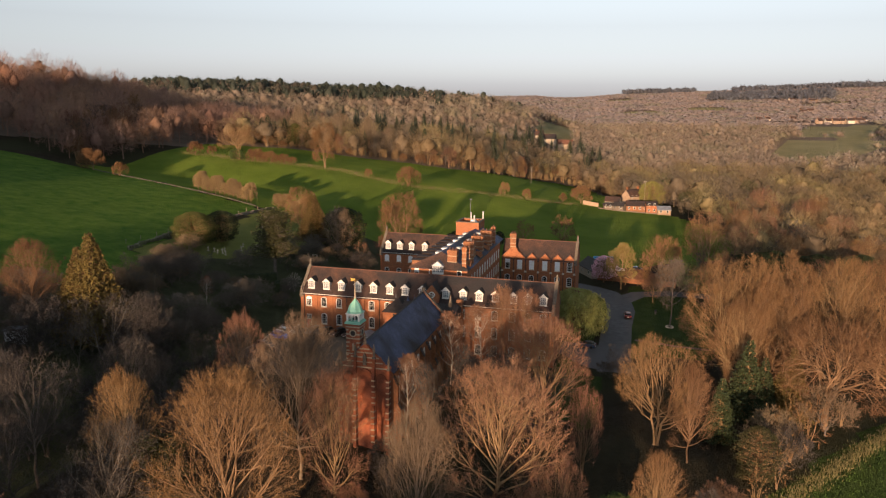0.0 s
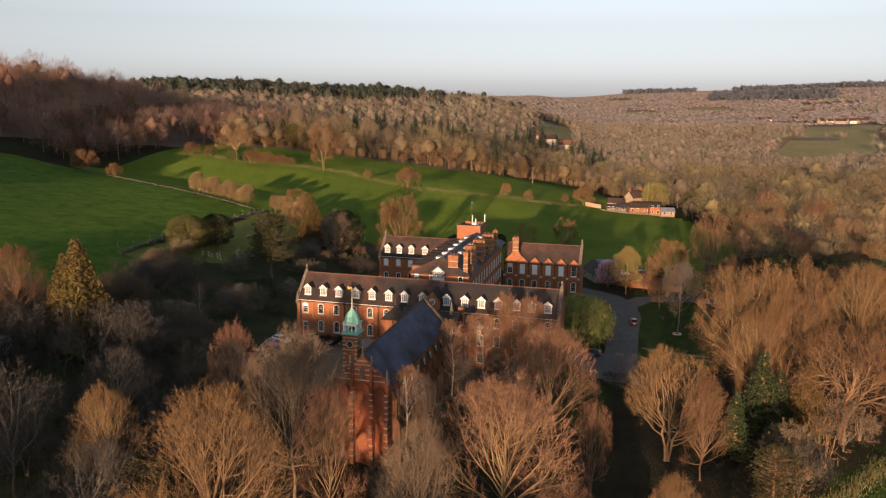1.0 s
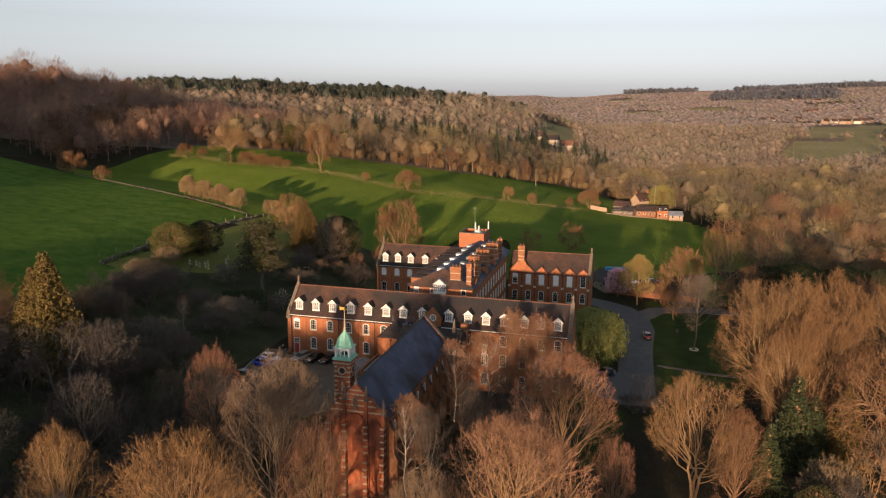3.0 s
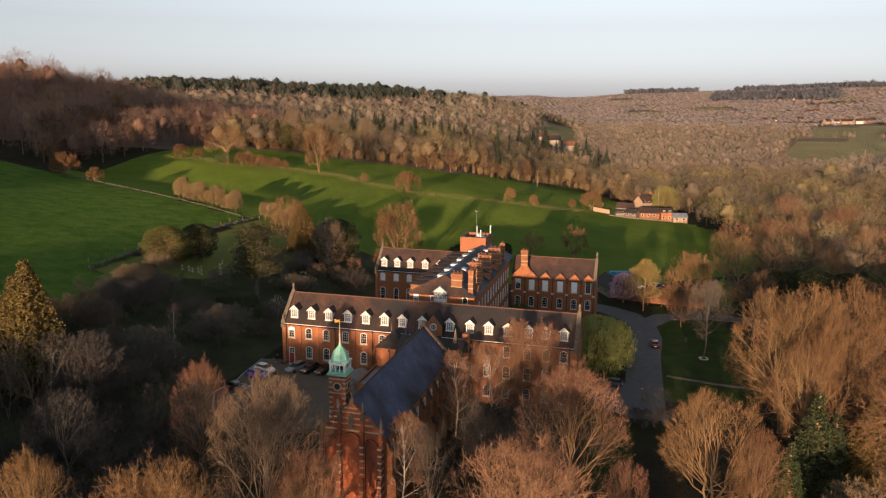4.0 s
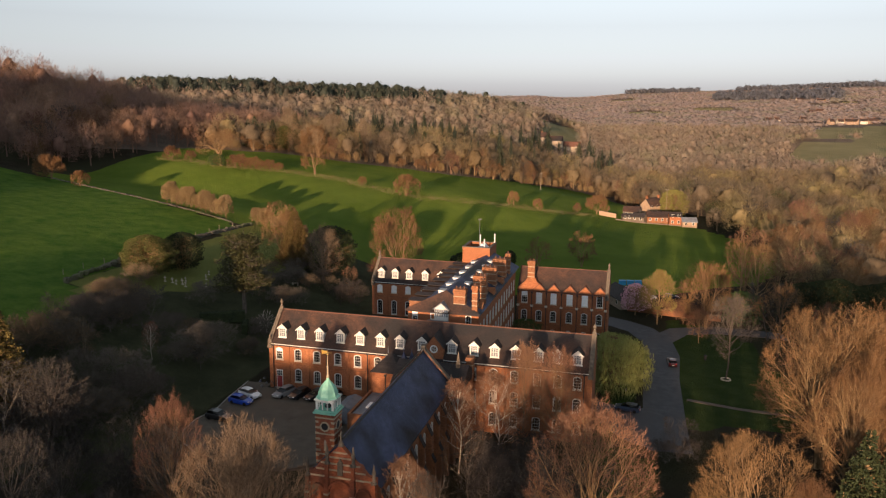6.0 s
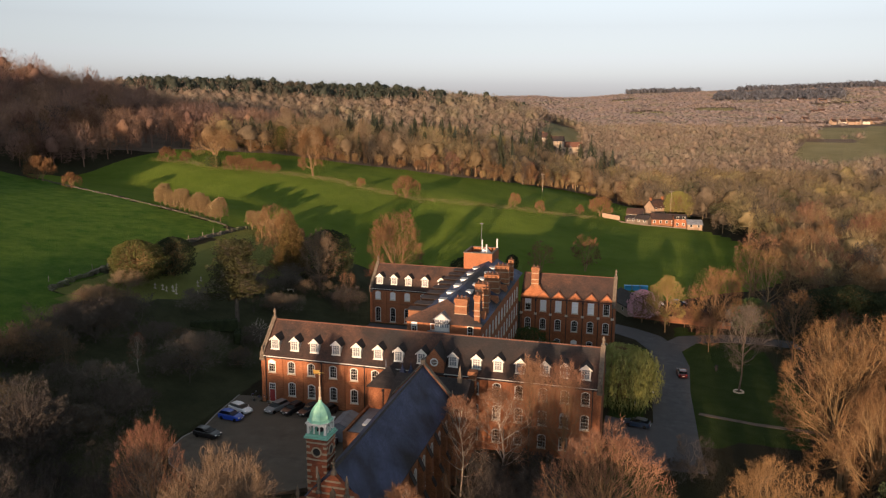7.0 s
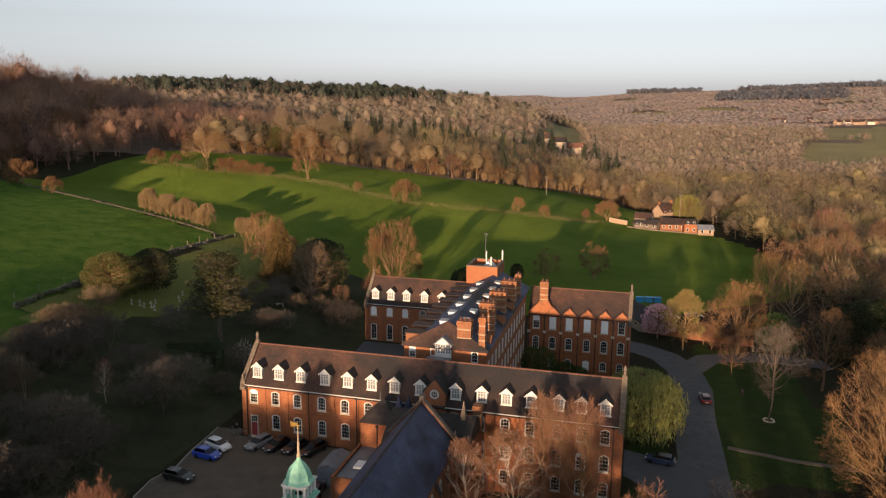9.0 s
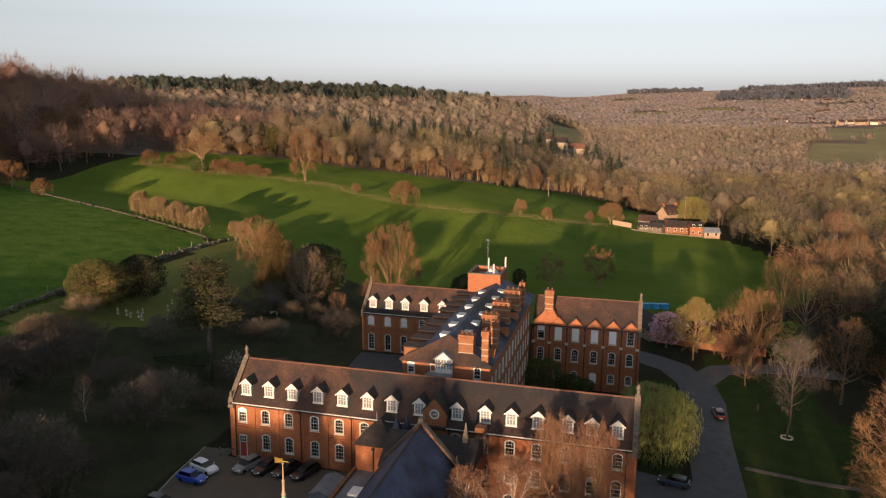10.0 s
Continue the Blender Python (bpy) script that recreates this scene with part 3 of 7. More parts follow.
def gable_end(parent, x0, x1, y0, y1, z0, eave, ridge, finial=True):
    """A parapet end wall across a wing that runs along x, with kneelers, coping and finial."""
    ym, up = (y0 + y1) / 2, 0.35
    bm = bmesh.new()
    prism(bm, [(x0, y0, z0), (x0, y0, eave + up), (x0, ym, ridge + up), (x0, y1, eave + up), (x0, y1, z0)], (x1 - x0, 0, 0))
    wall = part("gable_wall", bm, BRICK, parent)
    for ya in (y0, y1):
        sgn = -1 if ya == y0 else 1
        n = 9
        for k in range(n):
            f0, f1 = k / n, (k + 0.94) / n
            pa = [ya + (ym - ya) * f0, eave + up + (ridge - eave) * f0]
            pb = [ya + (ym - ya) * f1, eave + up + (ridge - eave) * f1]
            bm = bmesh.new()
            prism(bm, [(x0 - 0.08, pa[0] + sgn * 0.1, pa[1]), (x0 - 0.08, pa[0] + sgn * 0.1, pa[1] + 0.16), (x0 - 0.08, pb[0] + sgn * 0.1, pb[1] + 0.16), (x0 - 0.08, pb[0] + sgn * 0.1, pb[1])], (x1 - x0 + 0.16, 0, 0))
            part("coping_stone", bm, COPE, wall, "weathered stone coping block")
    for ya in (y0, y1):
        bm = boxes((x0 - 0.15, ya - 0.35, eave - 0.9, x1 + 0.15, ya + 0.35, eave - 0.35), (x0 - 0.1, ya - 0.25, eave - 0.35, x1 + 0.1, ya + 0.25, eave + 0.5), bevel=0.05)
        turned(bm, ((x0 + x1) / 2, ya, eave + 0.5), [(0.28, 0), (0.3, 0.15), (0.16, 0.3), (0.14, 0.6), (0.22, 0.7), (0.02, 1.1)], 8)
        part("kneeler", bm, COPE, wall, "carved weathered stone kneeler")
    if finial:
        bm = turned(bmesh.new(), ((x0 + x1) / 2, ym, ridge + up), [(0.32, 0), (0.34, 0.25), (0.2, 0.35), (0.18, 0.85), (0.3, 1.0), (0.24, 1.2), (0.03, 1.6)], 8)
        part("finial", bm, COPE, wall, "weathered stone finial")
    return wall


DORMER = []


def dormer(parent, x, y, z):
    """A small white gabled dormer with a dark pitched roof, its front at y, sunk in a roof of 45 degrees."""
    if not DORMER:
        w, h, top, deep = 0.72, 1.60, 2.28, 2.6
        bm = bmesh.new()
        prism(bm, [(-w, 0, -0.3), (-w, 0, h), (0, 0, top - 0.1), (w, 0, h), (w, 0, -0.3)], (0, deep, 0))
        box(bm, -w - 0.08, -0.1, -0.12, w + 0.08, 0.0, 0.06)
        for sgn in (-1, 1):
            prism(bm, [(sgn * (w + 0.22), -0.21, h - 0.2), (sgn * (w + 0.24), -0.21, h - 0.03), (0, -0.21, top + 0.15), (0, -0.21, top - 0.06)], (0, 0.045, 0))
        bmesh.ops.recalc_face_normals(bm, faces=bm.faces)
        body = bpy.data.meshes.new("dormer")
        bm.to_mesh(body)
        bm.free()
        body.materials.append(WHITE)
        bm = bmesh.new()
        for sgn in (-1, 1):
            prism(bm, [(sgn * (w + 0.24), -0.16, h - 0.14), (sgn * (w + 0.24), -0.16, h - 0.02), (0, -0.16, top + 0.16), (0, -0.16, top + 0.02)], (0, deep + 0.4, 0))
        bmesh.ops.recalc_face_normals(bm, faces=bm.faces)
        roof = bpy.data.meshes.new("dormer_roof")
        bm.to_mesh(roof)
        bm.free()
        roof.materials.append(TILEDARK)
        bm = bmesh.new()
        box(bm, -0.56, -0.05, 0.16, 0.56, -0.012, 1.6)
        casement = bpy.data.meshes.new("casement_glass")
        bm.to_mesh(casement)
        bm.free()
        casement.materials.append(DIMPANE)
        bm = bmesh.new()
        for a, b in ((-0.60, -0.54), (-0.21, -0.16), (0.16, 0.21), (0.54, 0.60)):
            box(bm, a, -0.085, 0.14, b, -0.045, 1.62)
        for c, d in ((0.12, 0.19), (0.86, 0.90), (1.24, 1.28), (1.57, 1.64)):
            box(bm, -0.60, -0.08, c, 0.60, -0.047, d)
        bars = bpy.data.meshes.new("casement_frame")
        bm.to_mesh(bars)
        bm.free()
        bars.materials.append(WHITE)
        DORMER.extend((body, roof, casement, bars))
    ob = put("dormer", DORMER[0], parent, pose(x, y, z))
    put("dormer_roof", DORMER[1], ob)
    put("casement_glass", DORMER[2], ob)
    put("casement_frame", DORMER[3], ob)
    return ob


def bits(name, material, parent, rows, label=""):
    """Each box is a piece of its own."""
    for r in rows:
        part(name, boxes(r), material, parent, label)


def chimney(parent, x, y, z0, z1, w, d, pots=3, label="banded brick chimney stack"):
    bm = bmesh.new()
    box(bm, x - w / 2, y - d / 2, z0, x + w / 2, y + d / 2, z1 - 0.75)
    for k, (o, a, b) in enumerate(((0.07, 0.75, 0.6), (0.14, 0.6, 0.32), (0.08, 0.32, 0.0), (0.06, 2.1, 1.95))):
        box(bm, x - w / 2 - o, y - d / 2 - o, z1 - a, x + w / 2 + o, y + d / 2 + o, z1 - b, bevel=0.02)
    ob = part("chimney", bm, BRICK_OLD, parent, label)
    bits("stone_band", BUFF, ob, [(x - w / 2 - 0.03, y - d / 2 - 0.03, zb, x + w / 2 + 0.03, y + d / 2 + 0.03, zb + 0.16) for zb in (z1 - 1.35, z1 - 2.7, z1 - 3.6) if zb > z0 + 0.4], "pale stone band")
    for k in range(pots):
        f = (k + 0.5) / pots
        px, py = (x - w / 2 + w * f, y) if w >= d else (x, y - d / 2 + d * f)
        bm = turned(bmesh.new(), (px, py, z1), [(0.16, 0), (0.14, 0.1), (0.12, 0.38), (0.15, 0.42), (0.15, 0.48)], 8)
        part("chimney_pot", bm, TILERED, ob, "red clay pot")
    return ob


def pipe(parent, x, y, z0, z1):
    bm = tube(bmesh.new(), (x, y, z0), (x, y, z1), 0.075, 0.075, 6)
    box(bm, x - 0.17, y - 0.13, z1 - 0.05, x + 0.17, y + 0.13, z1 + 0.3)
    return part("downpipe", bm, IRON, parent, "black iron downpipe")


TILERED = mat("red_clay", (0.095, 0.048, 0.034), (0.155, 0.072, 0.046), 2.0, 0.8, 0.2)
TILEDARK = courses(mat("dark_tile", (0.030, 0.027, 0.028), (0.062, 0.052, 0.050), 1.5, 0.7, 0.3), 0.18, 0.10, (0.5, 0.5, 0.5), across="Y", amount=0.3)
DARKGLASS = glass("dormer_glass", (0.20, 0.23, 0.25))

# ---- the brick school house ----
house = base("school_building", 27, 20, 0, 0, "three-storey red brick Victorian building with tiled wings", "building")


house.matrix_world = Matrix.Identity(4)

# south wing
A_UP = [1.8, 5.3, 8.8, 12.65, 16.25, 19.85, 23.4, 27.3, 32.4, 36.05, 39.5, 42.9, 46.55, 49.8, 52.85]
facade(house, 0, 0, 0, 55, -5.0, 8.1, [
    ([(u, 0.35 if k in (0, 9) else 0) for k, u in enumerate(A_UP)], 5.3, 1.2, 2.05, 0.26, 3, 4),
    ([(u, 0.3 if k in (12,) else 0) for k, u in enumerate(A_UP[1:])], 1.45, 1.2, 2.3, 0.28, 3, 4),
    ([(u, 0) for u in A_UP[9:]], -2.2, 1.2, 2.1, 0.26, 3, 4)])
facade(house, 55, 9.48, 180, 55, -5.0, 8.1, [([(u, 0) for u in A_UP], 5.3, 1.2, 2.05, 0.26, 3, 4)])
gable_roof_x(house, 0.4, 54.6, 0, 9.48, 8.1, 12.83, TILE, label="weathered brown clay tile roof")
gable_end(house, -0.15, 0.4, -0.05, 9.53, -2.0, 8.1, 12.83)
gable_end(house, 54.6, 55.15, -0.05, 9.53, -5.0, 8.1, 12.83)
part("dark_core", boxes((0.8, 0.75, -4.8, 54.2, 8.7, 7.9)), ROOMDARK, house)
bits("cornice", WHITE, house, ((0.0, -0.30, 7.86, 28.0, -0.003, 8.06), (31.2, -0.30, 7.86, 54.6, -0.003, 8.06)), "white painted eaves cornice")
bits("string_course", BRICK_OLD, house, ((0.0, -0.09, 4.42, 55.0, -0.003, 4.62), (0.0, -0.06, 4.86, 55.0, -0.003, 4.94), (34.5, -0.09, 0.55, 55.0, -0.003, 0.75)), "moulded brick string course")
for u in (0.35, 3.5, 7.1, 10.7, 14.4, 18.1, 34.6, 37.8, 41.2, 44.7, 48.2, 51.3, 54.3):
    part("pilaster", boxes((u - 0.28, -0.13, -4.5, u + 0.28, -0.003, 7.85)), BRICK, house)
for u in (0.75, 10.7, 18.1, 31.6, 34.2, 44.6, 53.9):
    pipe(house, u, -0.24, 0.1 if u < 14 else -3.6, 7.7)
for u in (2.1, 5.6, 9.1, 12.9, 16.45, 20.1, 23.5, 27.3, 32.4, 36.1, 39.5, 42.9, 46.6, 49.6, 52.7):
    dormer(house, u, 0.75, 9.0)
# brick gable with a round window
bm = bmesh.new()
prism(bm, [(28.05, -0.12, 7.2), (28.05, -0.12, 10.0), (29.6, -0.12, 11.9), (31.15, -0.12, 10.0), (31.15, -0.12, 7.2)], (0, 3.8, 0))
cross = part("cross_gable", bm, BRICK, house, "brick gable with a round window")
bm = bmesh.new()
for sgn in (-1, 1):
    prism(bm, [(29.6 + sgn * 1.75, -0.2, 9.82), (29.6 + sgn * 1.75, -0.2, 9.98), (29.6, -0.2, 12.12), (29.6, -0.2, 11.95)], (0, 4.6, 0))
part("gable_roof", bm, TILEDARK, cross, "dark tiled gable roof")
bm = bmesh.new()
for r0, r1, yy in ((0.46, 0.66, -0.2),):
    k = 20
    for i in range(k):
        a, b = math.tau * i / k, math.tau * (i + 1) / k
        prism(bm, [(29.6 + r * math.cos(t), yy, 9.75 + r * math.sin(t)) for r, t in ((r0, a), (r1, a), (r1, b), (r0, b))], (0, 0.077, 0))
for dx in (-0.15, 0.15):
    box(bm, 29.6 + dx - 0.03, -0.19, 9.32, 29.6 + dx + 0.03, -0.15, 10.18)
box(bm, 29.14, -0.185, 9.72, 30.06, -0.155, 9.78)
part("round_frame", bm, WHITE, cross, "white round window frame")
bm = bmesh.new()
bm.faces.new([bm.verts.new((29.6 + 0.5 * math.cos(math.tau * i / 20), -0.14, 9.75 + 0.5 * math.sin(math.tau * i / 20))) for i in range(20)])
part("round_pane", bm, DARKGLASS, cross)
# red door with its fanlight
bm = boxes((1.18, -0.06, 0.06, 2.34, -0.002, 3.35), bevel=0.01)
d = part("door_surround", bm, WHITE, house, "white painted door surround")
bm = boxes((1.30, -0.12, 0.06, 2.22, -0.065, 2.25), (1.40, -0.14, 0.25, 1.72, -0.12, 1.0), (1.80, -0.14, 0.25, 2.12, -0.12, 1.0), (1.40, -0.14, 1.15, 1.72, -0.12, 2.1), (1.80, -0.14, 1.15, 2.12, -0.12, 2.1))
part("door", bm, DOORRED, d, "dark red panelled door")
part("fanlight", boxes((1.30, -0.10, 2.38, 2.22, -0.065, 3.2)), DARKGLASS, d)
part("fanlight_bars", boxes((1.57, -0.13, 2.38, 1.62, -0.102, 3.2), (1.9, -0.13, 2.38, 1.95, -0.102, 3.2), (1.3, -0.13, 2.76, 2.22, -0.102, 2.81)), WHITE, d)
part("doorstep", boxes((1.0, -0.75, 0.0, 2.5, -0.06, 0.2), bevel=0.02), STONE, house, "stone doorstep")

# north-west wing
facade(house, 1.1, 48.6, 0, 20.5, -2.0, 8.05, [
    ([(1.75, 1), (5.25, 1), (8.65, 1), (12.4, 0), (16.0, 0)], 5.6, 1.2, 1.75, 0.26, 3, 4),
    ([(1.75, 0), (5.25, 0), (8.6, 0), (12.4, 0), (16.0, 0)], 0.45, 1.2, 3.3, 0.3, 2, 5)])
facade(house, 21.6, 58.1, 180, 20.5, -2.0, 8.05, [])
gable_roof_x(house, 1.5, 23.5, 48.6, 58.1, 8.05, 12.75, TILE, label="brown clay tile roof")
gable_end(house, 0.95, 1.5, 48.55, 58.15, -2.0, 8.05, 12.75)
part("dark_core", boxes((1.9, 49.4, -1.8, 21.4, 57.4, 7.9)), ROOMDARK, house)
part("cornice", boxes((1.1, 48.3, 7.82, 22.3, 48.597, 8.0)), WHITE, house, "white painted eaves cornice")
part("string_course", boxes((1.1, 48.51, 4.55, 21.6, 48.597, 4.75)), BRICK_OLD, house)
for u in (1.4, 4.6, 8.0, 11.5, 15.3):
    part("pilaster", boxes((u - 0.28, 48.48, -1.5, u + 0.28, 48.597, 7.8)), BRICK, house)
for u in (3.0, 6.4, 9.8, 13.65, 17.4, 21.0):
    dormer(house, u, 49.35, 8.95)

# north-east wing, with windows breaking through the eaves into small gables
C_U = [1.65, 4.9, 8.1, 11.6, 14.9, 18.1]
facade(house, 35.3, 48.6, 0, 19.7, -5.0, 8.55, [
    ([(u, (0.45, 1, 1, 1, 1, 0)[k]) for k, u in enumerate(C_U)], 5.75, 1.25, 2.75, 0.3, 3, 4),
    ([(u, 0) for u in C_U], 1.75, 1.25, 2.4, 0.3, 3, 4),
    ([(u, (0, 0, 0, 1, 0, 0)[k]) for k, u in enumerate(C_U)], -1.9, 1.2, 1.75, 0.26, 3, 4)])
facade(house, 55, 58.1, 180, 19.7, -5.0, 8.55, [])
gable_roof_x(house, 35.3, 54.6, 48.6, 58.1, 8.45, 12.85, TILE, over=0.1, label="weathered red-brown clay tile roof")
gable_end(house, 54.6, 55.15, 48.55, 58.15, -5.0, 8.4, 12.85)
facade(house, 35.3, 58.1, 270, 9.5, -5.0, 8.5, [])
part("dark_core", boxes((35.9, 49.4, -4.8, 54.3, 57.4, 8.2)), ROOMDARK, house)
for k, u in enumerate(C_U[1:]):
    x = 35.3 + u
    bm = bmesh.new()
    prism(bm, [(x - 1.55, 48.52, 8.2), (x - 1.55, 48.52, 8.5), (x, 48.52, 10.05), (x + 1.55, 48.52, 8.5), (x + 1.55, 48.52, 8.2)], (0, 2.6, 0))
    g = part("small_gable", bm, BRICK, house, "small brick gable over a window")
    bm = bmesh.new()
    for sgn in (-1, 1):
        prism(bm, [(x + sgn * 1.7, 48.42, 8.42), (x + sgn * 1.7, 48.42, 8.58), (x, 48.42, 10.28), (x, 48.42, 10.1)], (0, 3.0, 0))
    part("gable_tiles", bm, TILERED, g, "red tiled verge")
bm = bmesh.new()
prism(bm, [(35.3, 48.5, 8.3), (35.3, 48.5, 9.0), (37.0, 48.5, 10.6), (37.5, 48.5, 11.3), (39.3, 48.5, 11.3), (39.6, 48.5, 10.6), (41.2, 48.5, 8.9), (41.2, 48.5, 8.3)], (0, 1.2, 0))
part("shouldered_gable", bm, BRICK, house, "brick shoulders below a chimney")
chimney(house, 38.3, 49.0, 10.8, 15.2, 1.55, 1.2, 2)
for u in (0.25, 3.3, 6.5, 9.85, 13.25, 16.5, 19.4):
    pipe(house, 35.3 + u, 48.36, -3.6, 8.0)
    part("stone_block", boxes((35.3 + u - 0.3, 48.2, 4.9, 35.3 + u + 0.3, 48.597, 5.35), bevel=0.04), STONE, house, "small stone corbel")
part("string_course", boxes((35.3, 48.51, 4.75, 55.0, 48.597, 4.9), (35.3, 48.51, 0.9, 55.0, 48.597, 1.05)), BRICK_OLD, house)

# middle block between the wings
M0, M1, ME, MR = 22.0, 34.8, 12.95, 16.25
facade(house, M0, 9.9, 0, M1 - M0, 6.0, 13.25, [([(1.3, 0.5), (11.0, 0)], 11.25, 0.95, 1.7, 0.2, 2, 3), ([(4.6, 0)], 11.4, 0.8, 1.05, 0, 2, 2)][:1])
window(house, M0 + 4.6, 9.897, 11.75, 0, 0.8, 1.05, 0, 2, 2)
part("blank_panel", boxes((M0 + 4.2, 9.93, 11.75, M0 + 5.0, 9.97, 12.75)), DARKGLASS, house)
facade(house, M1, 9.9, 90, 38.7, -5.0, ME, [
    ([(1.6 + 2.9 * k, 0) for k in range(13)], 9.0, 1.1, 2.2, 0.26, 2, 4),
    ([(1.6 + 2.9 * k, 0) for k in range(13)], 5.2, 1.1, 2.3, 0.26, 2, 4),
    ([(1.6 + 2.9 * k, 0) for k in range(13)], 1.3, 1.1, 2.3, 0.26, 2, 4),
    ([(1.6 + 2.9 * k, 0) for k in range(13)], -2.4, 1.1, 2.0, 0.26, 2, 4)])
facade(house, M0, 48.6, 270, 38.7, -2.0, ME, [([(1.6 + 3.1 * k, 0) for k in range(12)], 5.2, 1.1, 2.3, 0.26, 2, 4), ([(1.6 + 3.1 * k, 0) for k in range(12)], 1.2, 1.1, 2.3, 0.26, 2, 4)])
part("dark_core", boxes((M0 + 0.75, 10.7, -4.8, M1 - 0.75, 48.0, 12.0)), ROOMDARK, house)
hip_roof(house, M0, M1, 9.9, 52.0, ME, MR, SLATE, 0.25, "blue-grey slate roof", (0.5, 0))
bm = bmesh.new()
prism(bm, [(M0 - 0.3, 9.6, ME + 0.45), (28.2, 12.85, MR + 0.2), (M1 + 0.3, 9.6, ME + 0.45), (M1 + 0.3, 9.45, ME + 0.2), (M0 - 0.3, 9.45, ME + 0.2)], (0, 0.01, -0.12))
part("hip_tiles", bm, TILE, house, "brown clay tiles on the hipped end")
# white dormer over the middle block's end
bm = bmesh.new()
prism(bm, [(26.95, 9.55, 11.6), (26.95, 9.55, 13.85), (28.2, 9.55, 14.75), (29.45, 9.55, 13.85), (29.45, 9.55, 11.6)], (0, 2.6, 0))
w = part("end_dormer", bm, WHITE, house, "white gabled dormer with three casements")
bm = bmesh.new()
for k in range(3):
    box(bm, 27.05 + k * 0.82, 9.50, 12.4, 27.71 + k * 0.82, 9.545, 13.7)
part("casement_pane", bm, DIMPANE, w, "opaque panes with reflections put in as grey")
bm = bmesh.new()
for k in range(3):
    x = 27.05 + k * 0.82
    box(bm, x + 0.3, 9.46, 12.4, x + 0.36, 9.497, 13.7)
    box(bm, x, 9.46, 13.15, x + 0.66, 9.497, 13.22)
part("casement_bars", bm, WHITE, w)
bm = bmesh.new()
for sgn in (-1, 1):
    prism(bm, [(28.2 + sgn * 1.5, 9.35, 13.6), (28.2 + sgn * 1.5, 9.35, 13.75), (28.2, 9.35, 14.95), (28.2, 9.35, 14.78)], (0, 3.4, 0))
part("dormer_roof", bm, LEAD, w, "lead-covered dormer roof")
part("lead_flat", boxes((25.8, 6.6, 11.55, 29.6, 9.5, 11.75)), LEAD, house, "flat lead roof below the dormer")
# stepped flat dormers on both slopes
bm = bmesh.new()
box(bm, -1.4, -0.95, -1.3, 2.6, 0.95, 0.0)
step_me = bpy.data.meshes.new("stepped_dormer")
bm.to_mesh(step_me)
bm.free()
step_me.materials.append(BRICK_OLD)
bm = boxes((-1.65, -1.2, 0.0, 2.9, 1.2, 0.16), bevel=0.03)
flat_me = bpy.data.meshes.new("flat_roof")
bm.to_mesh(flat_me)
bm.free()
flat_me.materials.append(TILE)
bm = boxes((-1.3, -1.05, 0.16, 2.5, 1.05, 0.2), bevel=0.01)
for k in range(9):
    y = 13.6 + 4.05 * k
    a = put("stepped_dormer", step_me, house, pose(M0 + 0.75, y, 14.1))
    put("flat_roof", flat_me, a, None, "dark flat dormer roof")
bm.free()
bm = bmesh.new()
prism(bm, [(-0.85, 0, -1.0), (-0.85, 0, 0.1), (0.85, 0, 0.1), (0.85, 0, -1.0)], (0, 1.5, 0))
for sgn in (-1, 1):
    box(bm, -0.95, -0.1, 0.1, 0.95, 1.6, 0.24)
vent_me = bpy.data.meshes.new("ridge_dormer")
bm.to_mesh(vent_me)
bm.free()
vent_me.materials.append(BLIND)
for k in range(6):
    y = 16.5 + 5.3 * k
    put("ridge_dormer", vent_me, house, pose(29.6, y, 15.55), "small grey ridge dormer")
    put("ridge_dormer", vent_me, house, pose(27.1, y - 1.6, 15.55), "small grey ridge dormer")
for x, y, z, w, d in ((31.1, 11.6, 17.2, 2.1, 1.5), (32.4, 22.5, 17.3, 2.5, 1.6), (32.6, 30.5, 17.3, 2.7, 1.8), (33.0, 39.0, 17.3, 2.7, 1.8)):
    chimney(house, x, y, 12.5, z, w, d, 3)
for y, z in ((10.6, 18.2), (17.5, 17.8), (43.0, 17.7)):
    chimney(house, 34.0, y, 11.5, z, 0.95, 0.95, 1, "tall slender banded brick chimney")
for y in (14.5, 25.5, 34.5):
    bm = bmesh.new()
    prism(bm, [(M1 - 0.1, y - 1.1, 11.0), (M1 - 0.1, y - 1.1, 13.2), (M1 - 0.1, y, 14.4), (M1 - 0.1, y + 1.1, 13.2), (M1 - 0.1, y + 1.1, 11.0)], (-3.0, 0, 0))
    part("roof_gable", bm, BRICK_OLD, house, "brick roof gable")
# square tower with a parapet
bm = bmesh.new()
box(bm, 23.0, 47.0, 8.0, 29.2, 54.5, 16.6)
tower = part("tower", bm, BRICK, house, "square brick tower")
part("parapet", boxes((23.0, 47.0, 16.6, 29.2, 47.35, 17.75), (23.0, 54.15, 16.6, 29.2, 54.5, 17.75), (23.0, 47.35, 16.6, 23.35, 54.15, 17.75), (28.85, 47.35, 16.6, 29.2, 54.15, 17.75)), BRICK, tower)
part("coping", boxes((22.9, 46.9, 17.75, 29.3, 47.45, 17.9), (22.9, 54.05, 17.75, 29.3, 54.6, 17.9), (22.9, 47.45, 17.75, 23.45, 54.05, 17.9), (28.75, 47.45, 17.75, 29.3, 54.05, 17.9)), COPE, tower, "weathered stone coping")
part("tower_roof", boxes((23.36, 47.36, 16.6, 28.84, 54.14, 16.75)), LEAD, tower, "grey lead roof")
bm = bmesh.new()
prism(bm, [(25.2, 53.0, 16.76), (26.6, 53.0, 18.1), (28.0, 53.0, 16.76)], (0, -2.5, 0))
